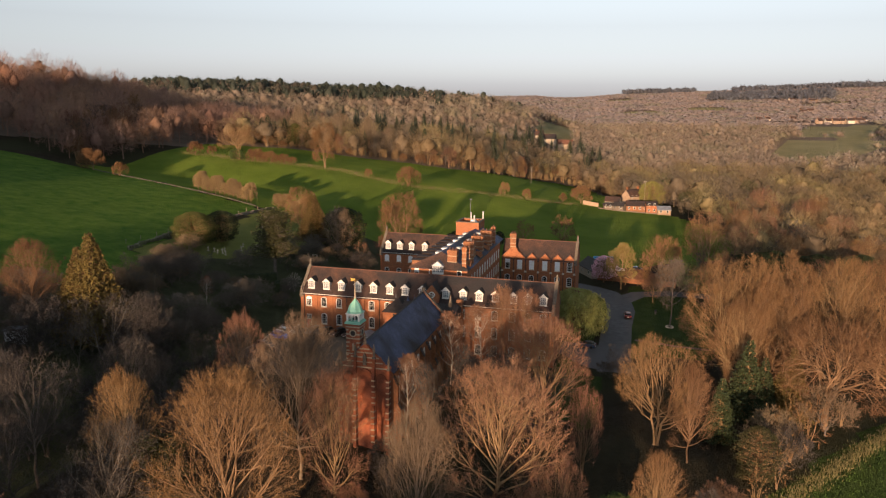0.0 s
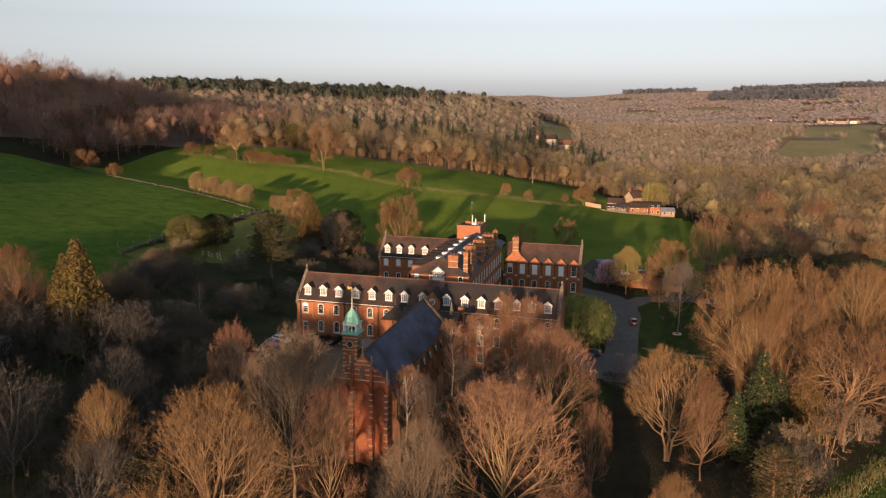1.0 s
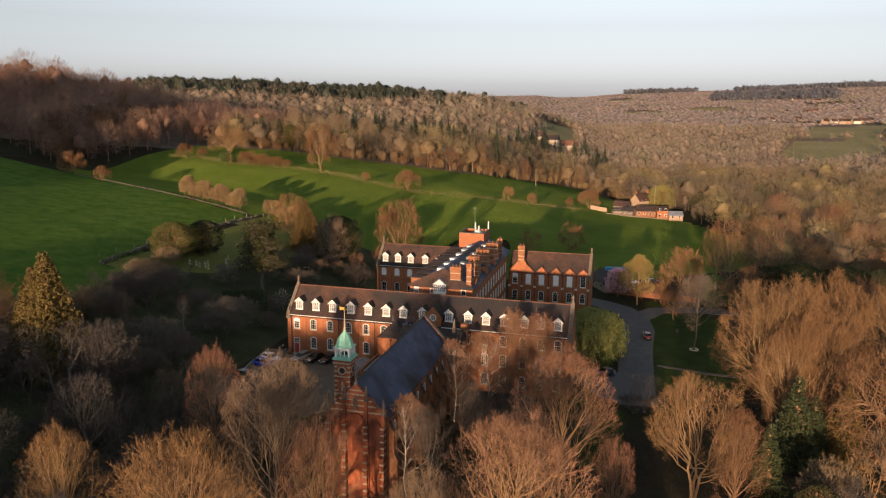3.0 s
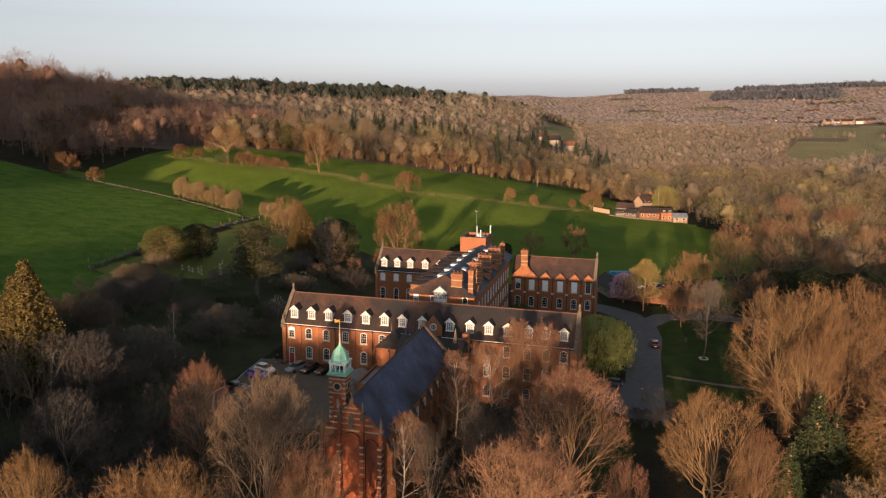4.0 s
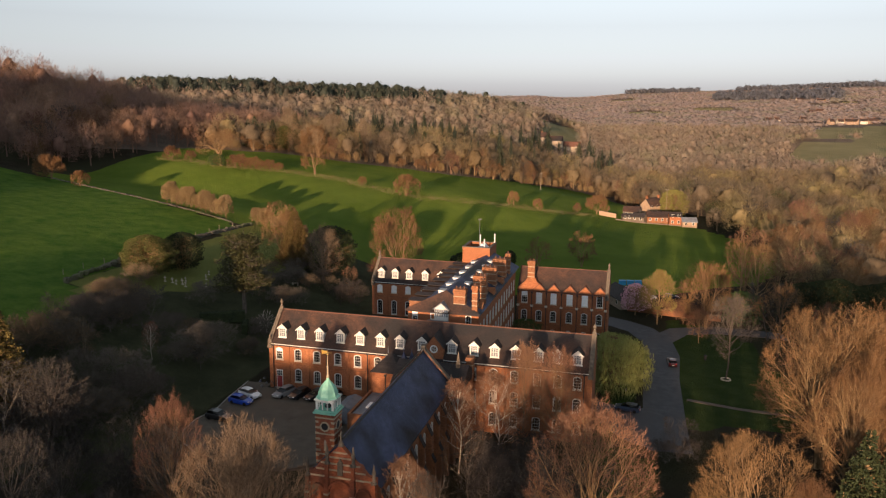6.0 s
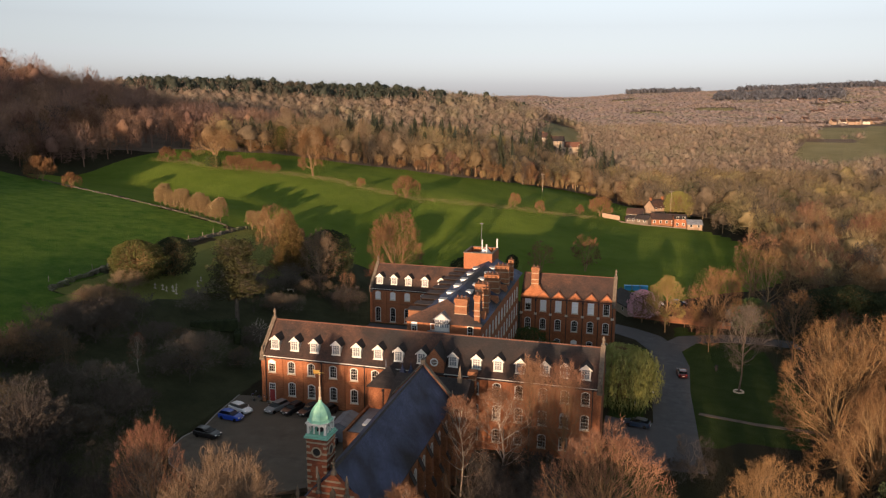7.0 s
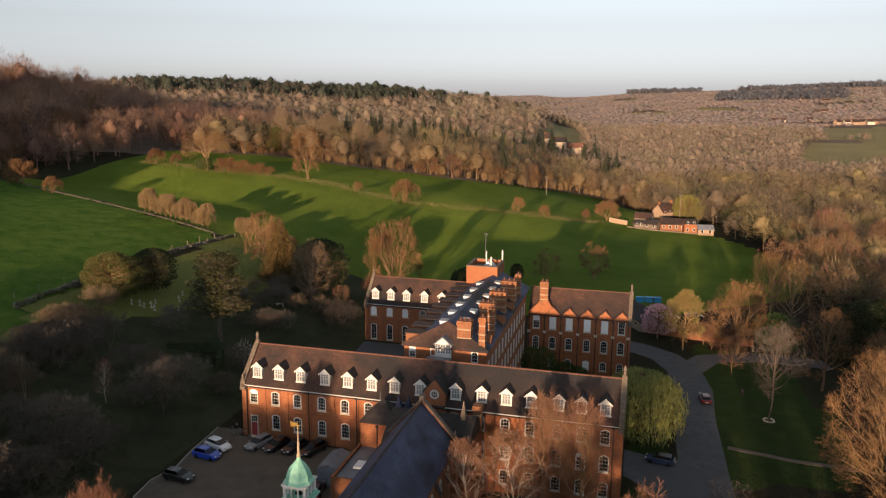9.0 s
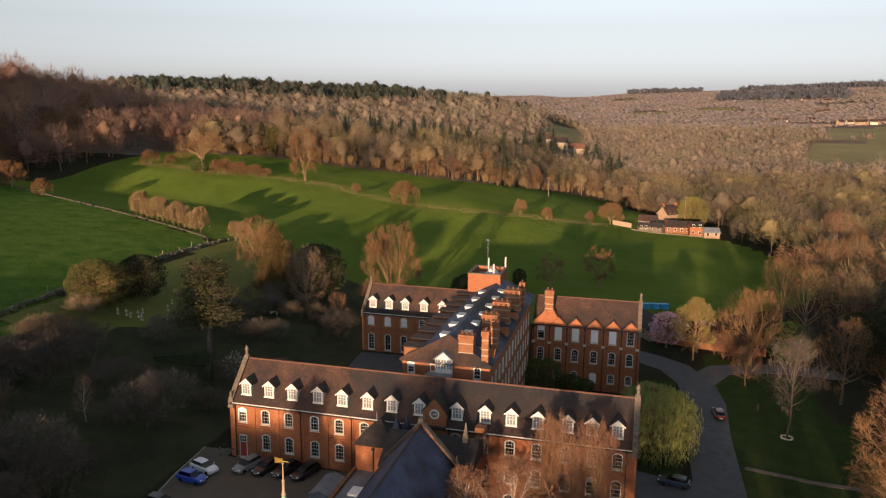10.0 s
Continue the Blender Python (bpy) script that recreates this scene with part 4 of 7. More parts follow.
part("roof_hatch", bm, BLIND, tower, "pale pitched roof hatch")
for x, y, h in ((25.6, 53.6, 1.7), (28.9, 53.9, 2.0), (27.6, 48.6, 1.6)):
    bm = tube(bmesh.new(), (x, y, 16.9), (x, y, 17.9 + h), 0.16, 0.16, 8)
    part("flue", bm, WHITE, tower, "white metal flue")
bm = tube(bmesh.new(), (25.5, 53.2, 16.9), (25.5, 53.2, 23.4), 0.045, 0.035, 6)
box(bm, 25.1, 53.17, 23.15, 25.9, 53.23, 23.27)
box(bm, 25.47, 52.8, 22.96, 25.53, 53.6, 23.03)
part("mast", bm, LEAD, tower, "thin metal weather mast")

# ---- linking annex and chapel ----
annex = base("annex", 0, 0, 0, 0, "low brick annex with hipped slate roof joining chapel and wing", "building")
facade(annex, 20.6, -5.0, 0, 5.6, -2.0, 6.7, [], BRICK)
facade(annex, 20.6, -0.2, 270, 4.8, -2.0, 6.7, [], BRICK)
part("wall", boxes((26.2, -10.3, -4.5, 36.4, -0.2, 6.5)), BRICK, annex)
hip_roof(annex, 20.6, 25.6, -5.0, -0.2, 6.7, 9.35, TILEDARK, 0.3, "dark hipped roof")
hip_roof(annex, 25.4, 36.4, -9.6, -0.3, 6.6, 9.4, TILEDARK, 0.2, "dark clay tile roof", (0, 0))
pipe(annex, 23.0, -5.2, 3.3, 6.2)
part("flat_roof", boxes((20.5, -14.5, 2.9, 26.6, -5.05, 3.2)), LEAD, annex, "flat lead roof")
part("low_wall", boxes((20.3, -14.7, -1.5, 20.7, -5.02, 3.55), (20.7, -14.7, -1.5, 26.8, -14.4, 3.5)), BRICK_OLD, annex)
part("roof_light", boxes((22.0, -11.5, 3.2, 24.0, -9.5, 3.5), bevel=0.05), BLIND, annex, "pale roof light")
bm = tube(bmesh.new(), (22.6, -2.6, 9.2), (22.6, -2.6, 10.4), 0.09, 0.02, 6)
part("finial", bm, LEAD, annex)
for x, y in ((24.9, -1.5), (26.2, -1.3)):
    bm = turned(bmesh.new(), (x, y, 6.8), [(1.15, 0), (1.15, 0.2), (0.06, 2.5), (0.03, 3.1)], 4, math.pi / 4)
    part("roof_peak", bm, SLATE, annex, "small steep slate peak")

chapel = base("chapel", 0, 0, 0, 0, "brick chapel with blue slate roof and stone-banded front", "chapel")
CX, CW, CE, CR = 30.97, 4.15, 8.35, 12.9
facade(chapel, CX - CW, -10.6, 270, 31.6, -5.5, CE, [([(3 + 3.6 * k, 0) for k in range(8)], 3.0, 1.1, 3.6, 0.5, 2, 5)], BRICK_OLD)
facade(chapel, CX + CW, -42.2, 90, 31.6, -5.5, CE, [([(3.2 + 3.6 * k, 0) for k in range(8)], 2.4, 1.1, 4.2, 0.5, 2, 5)], BRICK_OLD)
part("dark_core", boxes((CX - CW + 0.8, -41.5, -5.0, CX + CW - 0.8, -11.2, 8.0)), ROOMDARK, chapel)
gable_roof_y(chapel, CX - CW, CX + CW, -42.2, -10.9, CE, CR, SLATE, 0.35, "blue slate roof with broad dark patches")
bm = bmesh.new()
prism(bm, [(CX - 0.16, -42.2, CR + 0.1), (CX, -42.2, CR + 0.3), (CX + 0.16, -42.2, CR + 0.1)], (0, 31.3, 0))
part("ridge", bm, TILEDARK, chapel, "dark ridge tiles")
bm = bmesh.new()
prism(bm, [(CX - CW, -10.9, -4.0), (CX - CW, -10.9, CE + 0.3), (CX, -10.9, CR + 0.35), (CX + CW, -10.9, CE + 0.3), (CX + CW, -10.9, -4.0)], (0, 0.5, 0))
back = part("gable_wall", bm, BRICK_OLD, chapel)
for sgn in (-1, 1):
    n = 8
    for k in range(n):
        f0, f1 = k / n, (k + 0.94) / n
        xa, xb = CX + sgn * (CW + 0.35) * (1 - f0), CX + sgn * (CW + 0.35) * (1 - f1)
        za, zb = CE + (CR + 0.45 - CE) * f0, CE + (CR + 0.45 - CE) * f1
        bm = bmesh.new()
        prism(bm, [(xa, -11.02, za), (xa, -11.02, za + 0.28), (xb, -11.02, zb + 0.28), (xb, -11.02, zb)], (0, 0.72, 0))
        part("coping_stone", bm, COPE, back, "weathered stone coping block")
bits("coping_stone", COPE, back, [(CX - 0.3, -11.05, CR + 0.45, CX + 0.3, -10.3, CR + 1.0)], "weathered stone apex block")
# pinnacle and stack where the chapel meets the wing
for x, y, z in ((35.0, -5.4, 11.6), (35.2, -10.7, 9.9)):
    bm = turned(bmesh.new(), (x, y, z - 3.6), [(0.45, 0), (0.45, 1.5), (0.52, 1.6), (0.4, 1.8), (0.05, 3.5)], 4, math.pi / 4)
    part("pinnacle", bm, COPE, chapel, "weathered stone pinnacle")
chimney(annex, 36.2, -2.2, 6.0, 9.8, 1.1, 1.1, 0)
# buttresses
for k in range(9):
    y = -41.0 + 3.6 * k
    bm = bmesh.new()
    prism(bm, [(CX + CW, y - 0.35, -5.5), (CX + CW + 1.2, y - 0.35, -5.5), (CX + CW + 1.2, y - 0.35, 2.0), (CX + CW + 0.7, y - 0.35, 3.0), (CX + CW + 0.7, y - 0.35, 5.8), (CX + CW, y - 0.35, 7.2)], (0, 0.7, 0))
    bu = part("buttress", bm, BRICK_OLD, chapel)
    bm = bmesh.new()
    prism(bm, [(CX + CW + 1.26, y - 0.4, 1.95), (CX + CW + 0.7, y - 0.4, 3.1), (CX + CW + 0.7, y - 0.4, 2.9), (CX + CW + 1.2, y - 0.4, 1.9)], (0, 0.8, 0))
    part("weathering", bm, TILEDARK, bu, "dark weathered slope")
    bm = bmesh.new()
    prism(bm, [(CX + CW + 0.78, y - 0.4, 5.75), (CX + CW, y - 0.4, 7.3), (CX + CW, y - 0.4, 7.1), (CX + CW + 0.7, y - 0.4, 5.7)], (0, 0.8, 0))
    part("weathering", bm, TILEDARK, bu, "dark weathered slope")
# south front: gable wall with tall arches, bands and turrets
FY = -42.7
bm = bmesh.new()
half = [(4.1, -6.0), (4.1, 9.2), (3.2, 9.45), (2.75, 10.0), (2.4, 10.5), (1.55, 10.95), (1.25, 11.5), (0.5, 12.2)]
prism(bm, [(CX - o, FY, z) for o, z in half] + [(CX, FY, 12.6)] + [(CX + o, FY, z) for o, z in half[::-1]], (0, 0.6, 0))
FRONTBRICK = courses(mat("deep_red_brick", (0.27, 0.078, 0.036), (0.43, 0.135, 0.058), 1.0, 0.88, 0.3, c3=(0.16, 0.058, 0.036)), 0.23, 0.075, (1.1, 1.2, 1.3), amount=0.35)
front = part("front_wall", bm, FRONTBRICK, chapel)
for k in range(12):
    z = -3.0 + 0.98 * k
    bits("stone_band", BUFF, front, [(a, FY - 0.05, z, b, FY - 0.002, z + 0.16) for a, b in ((CX - 4.12, CX - 3.62), (CX - 1.78, CX - 1.72), (CX + 1.72, CX + 1.78), (CX + 3.62, CX + 4.12))], "weathered stone band")
bits("stone_band", BUFF, front, [(CX - hw, FY - 0.05, z, CX + hw, FY - 0.002, z + 0.2) for z, hw in ((8.75, 4.05), (9.6, 2.9), (10.35, 2.3), (11.1, 1.25), (11.7, 0.85))], "weathered stone band")
for cx, hw, top in ((CX - 2.66, 0.78, 6.95), (CX, 1.3, 6.9), (CX + 2.66, 0.78, 6.95)):
    bm = bmesh.new()
    k = 9
    ring = [(cx - hw, -2.0)] + [(cx - hw * math.cos(math.pi * i / k), top + hw * 1.2 * math.sin(math.pi * i / k)) for i in range(k + 1)] + [(cx + hw, -2.0)]
    out = [(cx + (x - cx) * 1.2, (z - top) * 1.15 + top if z > top else z) for x, z in ring]
    for i in range(len(ring) - 1):
        prism(bm, [(x, FY - 0.42, z) for x, z in (ring[i], out[i], out[i + 1], ring[i + 1])], (0, 0.417, 0))
    arch = part("arch", bm, FRONTBRICK, front, "brick arch moulding")
    bm = bmesh.new()
    bm.faces.new([bm.verts.new((x, FY - 0.03, z)) for x, z in ring])
    part("arch_panel", bm, FRONTBRICK, arch, "red brick blind arch")
for x in (CX - 3.87, CX - 1.52, CX + 1.52, CX + 3.87):
    tall = abs(x - CX) < 2
    top = 11.4 if tall else 9.7
    bm = bmesh.new()
    box(bm, x - 0.28, FY - 0.9, -6.0, x + 0.28, FY + 0.3, 3.0)
    box(bm, x - 0.24, FY - 0.6, 3.0, x + 0.24, FY + 0.3, top - 2.4)
    box(bm, x - 0.2, FY - 0.35, top - 2.4, x + 0.2, FY + 0.25, top - 1.0)
    bt = part("buttress", bm, FRONTBRICK, chapel)
    bm = turned(bmesh.new(), (x, FY - 0.05, top - 1.0), [(0.34, 0), (0.34, 0.2), (0.2, 0.3), (0.17, 1.1), (0.25, 1.2), (0.03, 2.3)], 8)
    part("pinnacle", bm, COPE, bt, "weathered stone pinnacle")
    for z in (-3.0, -2.0, -1.0, 0.0, 1.0, 2.0, 3.3, 4.2, 5.1, 6.0, 6.9):
        if z < top - 1.2:
            o = 0.31 if z < 3 else 0.27
            bits("stone_band", BUFF, bt, [(x - o, FY - (0.94 if z < 3 else 0.64), z, x + o, FY + 0.2, z + 0.22)], "weathered stone band")
bm = bmesh.new()
prism(bm, [(CX - 0.28, FY - 0.2, 9.2), (CX - 0.28, FY - 0.2, 10.7), (CX, FY - 0.2, 11.2), (CX + 0.28, FY - 0.2, 10.7), (CX + 0.28, FY - 0.2, 9.2)], (0, 0.197, 0))
part("niche", bm, COPE, front, "pale stone niche")
bm = turned(bmesh.new(), (CX, FY + 0.25, 12.5), [(0.34, 0), (0.3, 0.25), (0.12, 0.6), (0.08, 1.5), (0.03, 1.7)], 8)
box(bm, CX - 0.28, FY + 0.2, 13.65, CX + 0.28, FY + 0.3, 13.77)
part("finial", bm, COPE, front, "stone cross finial")

# bell turret
TX, TY, TH = 27.75, -38.28, 1.12
bell = base("bell_tower", 0, 0, 0, 0, "brick and stone bell tower with green copper dome", "tower")
bm = bmesh.new()
box(bm, TX - TH, TY - TH, -5.5, TX + TH, TY + TH, 14.5)
shaft = part("shaft", bm, FRONTBRICK, bell, "square brick shaft")
for k in range(26):
    z, o = -3.6 + 0.68 * k, 0.4 if k % 2 else 0.58
    for sx in (-1, 1):
        for sy in (-1, 1):
            ex, ey = TX + sx * (TH + 0.04), TY + sy * (TH + 0.04)
            bits("quoin", BUFF, shaft, [(min(ex, ex - sx * o), min(ey, ey - sy * o), z, max(ex, ex - sx * o), max(ey, ey - sy * o), z + 0.24)], "pale stone quoin")
bits("stone_band", BUFF, shaft, [(TX - TH - 0.07, TY - TH - 0.07, zb, TX + TH + 0.07, TY + TH + 0.07, zb + 0.16) for zb in (9.6, 12.05, 13.95)], "pale stone band")
for turn in (0, 90, 180, 270):
    m = pose(TX, TY, 0, 0, 0, turn)
    bm = bmesh.new()
    for i in range(16):
        a, b = math.tau * i / 16, math.tau * (i + 1) / 16
        prism(bm, [m @ Vector((r * math.cos(t), -TH - 0.06, 13.0 + r * math.sin(t))) for r, t in ((0.42, a), (0.6, a), (0.6, b), (0.42, b))], m.to_3x3() @ Vector((0, 0.055, 0)))
    part("roundel", bm, BUFF, shaft, "round stone opening surround")
    bm = bmesh.new()
    prism(bm, [m @ Vector((0.42 * math.cos(math.tau * i / 16), -TH - 0.02, 13.0 + 0.42 * math.sin(math.tau * i / 16))) for i in range(16)], m.to_3x3() @ Vector((0, 0.016, 0)))
    part("louvre", bm, IRON, shaft)
    bm = bmesh.new()
    prism(bm, [m @ Vector(p) for p in ((-0.14, -TH - 0.03, 10.1), (-0.14, -TH - 0.03, 11.2), (0, -TH - 0.03, 11.5), (0.14, -TH - 0.03, 11.2), (0.14, -TH - 0.03, 10.1))], m.to_3x3() @ Vector((0, 0.026, 0)))
    part("slit_window", bm, BUFF, shaft)
bm = boxes((TX - 1.36, TY - 1.36, 14.5, TX + 1.36, TY + 1.36, 14.72), (TX - 1.22, TY - 1.22, 14.72, TX + 1.22, TY + 1.22, 14.95), bevel=0.04)
part("lead_skirt", bm, COPPER, bell, "green copper skirt")
belfry = part("belfry", boxes((TX - 1.1, TY - 1.1, 15.9, TX + 1.1, TY + 1.1, 16.12)), WHITE, bell, "white painted open belfry")
for sx in (-1, 1):
    for sy in (-1, 1):
        bits("post", WHITE, belfry, [(TX + sx * 0.95 - 0.13, TY + sy * 0.95 - 0.13, 14.95, TX + sx * 0.95 + 0.13, TY + sy * 0.95 + 0.13, 15.9)])
for turn in (0, 90, 180, 270):
    m = pose(TX, TY, 0, 0, 0, turn)
    for o in (-0.3, 0.3):
        bm = boxes((o - 0.06, -1.02, 14.95, o + 0.06, -0.9, 15.66))
        bm.transform(m)
        part("mullion", bm, WHITE, belfry)
    for o in (-0.57, 0.0, 0.57):
        bm = bmesh.new()
        ring = [(o + 0.24 * math.cos(math.pi * i / 8), 15.62 + 0.22 * math.sin(math.pi * i / 8)) for i in range(9)]
        prism(bm, [(o + 0.30, -1.0, 15.9), (o + 0.30, -1.0, 15.62)] + [(x, -1.0, z) for x, z in ring] + [(o - 0.30, -1.0, 15.62), (o - 0.30, -1.0, 15.9)], (0, 0.08, 0))
        bm.transform(m)
        part("arch_head", bm, WHITE, belfry)
bits("cornice", WHITE, belfry, [(TX - 1.2, TY - 1.2, 16.08, TX + 1.2, TY + 1.2, 16.2)])
bm = turned(bmesh.new(), (TX, TY, 16.2), [(1.62, 0), (1.56, 0.1), (1.36, 0.24), (1.28, 0.6), (1.12, 1.0), (0.86, 1.4), (0.5, 1.75), (0.26, 1.98), (0.18, 2.2), (0.12, 2.35)], 8, math.pi / 8)
bmesh.ops.scale(bm, vec=(0.86, 0.86, 1), space=Matrix.Translation((-TX, -TY, 0)), verts=bm.verts)
part("dome", bm, COPPER, bell, "weathered green copper dome")
bm = turned(bmesh.new(), (TX, TY, 18.45), [(0.16, 0), (0.2, 0.15), (0.12, 0.3), (0.1, 1.2), (0.15, 1.3), (0.06, 1.45), (0.04, 2.9)], 8)
part("spirelet", bm, BUFF, bell, "pale spirelet")
bm = tube(bmesh.new(), (TX - 0.5, TY, 21.4), (TX + 0.55, TY, 21.4), 0.05, 0.02, 6)
prism(bm, [(TX - 0.65, TY - 0.02, 21.2), (TX - 0.1, TY - 0.02, 21.3), (TX + 0.05, TY - 0.02, 21.65), (TX - 0.35, TY - 0.02, 21.6), (TX - 0.7, TY - 0.02, 21.7)], (0, 0.05, 0))
turned(bm, (TX, TY, 21.1), [(0.02, 0), (0.12, 0.1), (0.02, 0.22)], 8)
part("weathervane", bm, GILT, bell, "gilded weathervane")
bm = boxes((TX - 0.3, TY - 0.3, 14.955, TX + 0.3, TY + 0.3, 15.15))
turned(bm, (TX, TY, 15.15), [(0.38, 0), (0.32, 0.12), (0.22, 0.45), (0.06, 0.55)], 10)
part("bell", bm, IRON, bell, "dark bronze bell")


# ---- trees ----
def stick(V, F, p, q, r0, r1, n):
    """Add a tapered branch piece to lists of points and faces."""
    d = q - p
    if d.length < 1e-4:
        return
    d.normalize()
    side = d.cross(Vector((0.3, 0.9, 0.1))).normalized()
    other = d.cross(side)
    k = len(V)
    for c, r in ((p, r0), (q, r1)):
        for i in range(n):
            a = math.tau * i / n
            V.append(c + side * (r * math.cos(a)) + other * (r * math.sin(a)))
    for i in range(n):
        j = (i + 1) % n
        F.append((k + i, k + j, k + n + j, k + n + i))


def whisker(V, F, p, q, w, rng):
    """A thin twig: one long triangle."""
    d = q - p
    s = d.cross(Vector((rng.uniform(-1, 1), rng.uniform(-1, 1), rng.uniform(-1, 1))))
    if s.length < 1e-5:
        return
    s = s.normalized() * w
    k = len(V)
    V.extend((p - s, p + s, q))
    F.append((k, k + 1, k + 2))


def bare_tree(seed, h, r, clear=0.22, stems=1, rise=0.55, limbs=14, tips=120, fine=8, hairs=6, trunk=0.017, twig=0.026, droop=0.0, low=-0.5, light=False, thick=0.075):
    """Trunk with limbs, and a crown of twigs, filling a rounded envelope of height h and radius r. Returns points and faces of both."""
    rng = random.Random(seed)
    V, F, W, G = [], [], [], []
    foot_z = h * clear
    mid = Vector((0, 0, foot_z + (h - foot_z) * 0.45))
    up, down = h - mid.z, mid.z - foot_z

    def at(ray, k):
        """A place in the crown along a unit ray, k of the way out; the outline is uneven."""
        a = math.atan2(ray.y, ray.x)
        k *= 1 + 0.06 * math.sin(3 * a + seed) + 0.04 * math.sin(7 * a + 2 * seed) + 0.04 * math.sin(5 * ray.z + seed)
        return mid + Vector((ray.x * r * k, ray.y * r * k, ray.z * (up if ray.z > 0 else down) * k))

    def grow(p, q, r0, r1, n, sag):
        """A bent branch from p to q in three pieces; returns its points."""
        side = Vector((rng.uniform(-1, 1), rng.uniform(-1, 1), 0)) * (q - p).length * (0.13 if n == 3 else 0.07)
        pts = []
        for k in range(4):
            f = k / 3
            c = p.lerp(q, f) + side * math.sin(math.pi * f)
            c.z -= sag * (q - p).length * math.sin(math.pi * f)
            pts.append(c)
        for k in range(3):
            if light and n == 3:
                whisker(V, F, pts[k], pts[k + 1].lerp(pts[k], -0.6), r0 * (1.5 - 0.4 * k), rng)
            else:
                stick(V, F, pts[k], pts[k + 1], r0 + (r1 - r0) * k / 3, r0 + (r1 - r0) * (k + 1) / 3, n)
        return pts

    def ray_of(i, n, lo):
        u = lo + (1 - lo) * (i + 0.5) / n
        a = i * 2.39996 + seed
        v = Vector((math.cos(a) * math.sqrt(max(0, 1 - u * u)), math.sin(a) * math.sqrt(max(0, 1 - u * u)), u)) + Vector((rng.gauss(0, 0.09), rng.gauss(0, 0.09), rng.gauss(0, 0.09)))
        return v.normalized()

    rt = h * trunk
    spines = []
    for s in range(stems):
        a0 = math.tau * s / stems + seed
        out = Vector((math.cos(a0), math.sin(a0), 0))
        foot = out * (0 if stems == 1 else r * 0.05)
        head = out * (0.03 * r if stems == 1 else r * 0.30) + Vector((0, 0, foot_z + (h - foot_z) * rise))
        k = 1.0 if stems == 1 else 0.75
        stick(V, F, foot - Vector((0, 0, 0.8)), foot + Vector((0, 0, 0.5)), rt * 1.5 * k, rt * 1.05 * k, 7)
        spines.append(grow(foot + Vector((0, 0, 0.5)), head, rt * 1.05 * k, rt * 0.45 * k, 7, 0))
    nodes = []
    for i in range(limbs):
        ray = ray_of(i, limbs, max(low, -0.25))
        tip = at(ray, 0.62)
        spine = min(spines, key=lambda q: (q[3].xy - tip.xy).length)
        f = min(0.99, max(0.3, (foot_z * 0.9 + (tip.z - foot_z) * 0.38) / max(0.1, spine[3].z)))
        k = min(2, int(f * 3))
        start = spine[k].lerp(spine[k + 1], f * 3 - k)
        b = grow(start, tip, rt * 0.28, rt * 0.10, 5, 0.10)
        nodes += [b[1].lerp(b[2], 0.5), b[2], b[2].lerp(b[3], 0.5), b[3]]
    for sp in spines:
        nodes.append(sp[3])
    for i in range(tips):
        ray = ray_of(i, tips, low)
        end = at(ray, rng.uniform(0.84, 1.0) if i % 4 else rng.uniform(0.6, 0.85))
        inner = at(ray, 0.5)
        s2 = min(nodes, key=lambda q: (q - inner).length_squared)
        b = grow(s2, end, rt * thick, rt * 0.02, 3, 0.07 - droop * 0.2)
        run = (end - s2).normalized()
        span = (end - s2).length
        for m in range(fine):
            f = 0.42 + 0.58 * ((m + rng.random()) / fine) ** 0.8
            k = min(2, int(f * 3))
            s3 = b[k].lerp(b[k + 1], min(1, f * 3 - k))
            way = run * 0.8 + (s3 - mid).normalized() * 0.5 + Vector((rng.gauss(0, 0.46), rng.gauss(0, 0.46), rng.gauss(0.2, 0.36) - droop * 1.5))
            way.normalize()
            e3 = s3 + way * r * rng.uniform(0.08, 0.15)
            whisker(W, G, s3, e3, twig * 1.2, rng)
            for t in range(hairs):
                s4 = s3.lerp(e3, 0.15 + 0.85 * (t + rng.random()) / hairs)
                w4 = way * 1.1 + Vector((rng.gauss(0, 0.5), rng.gauss(0, 0.5), rng.gauss(0.15, 0.42) - droop * 1.2))
                whisker(W, G, s4, s4 + w4.normalized() * r * rng.uniform(0.04, 0.075), twig, rng)
    return V, F, W, G


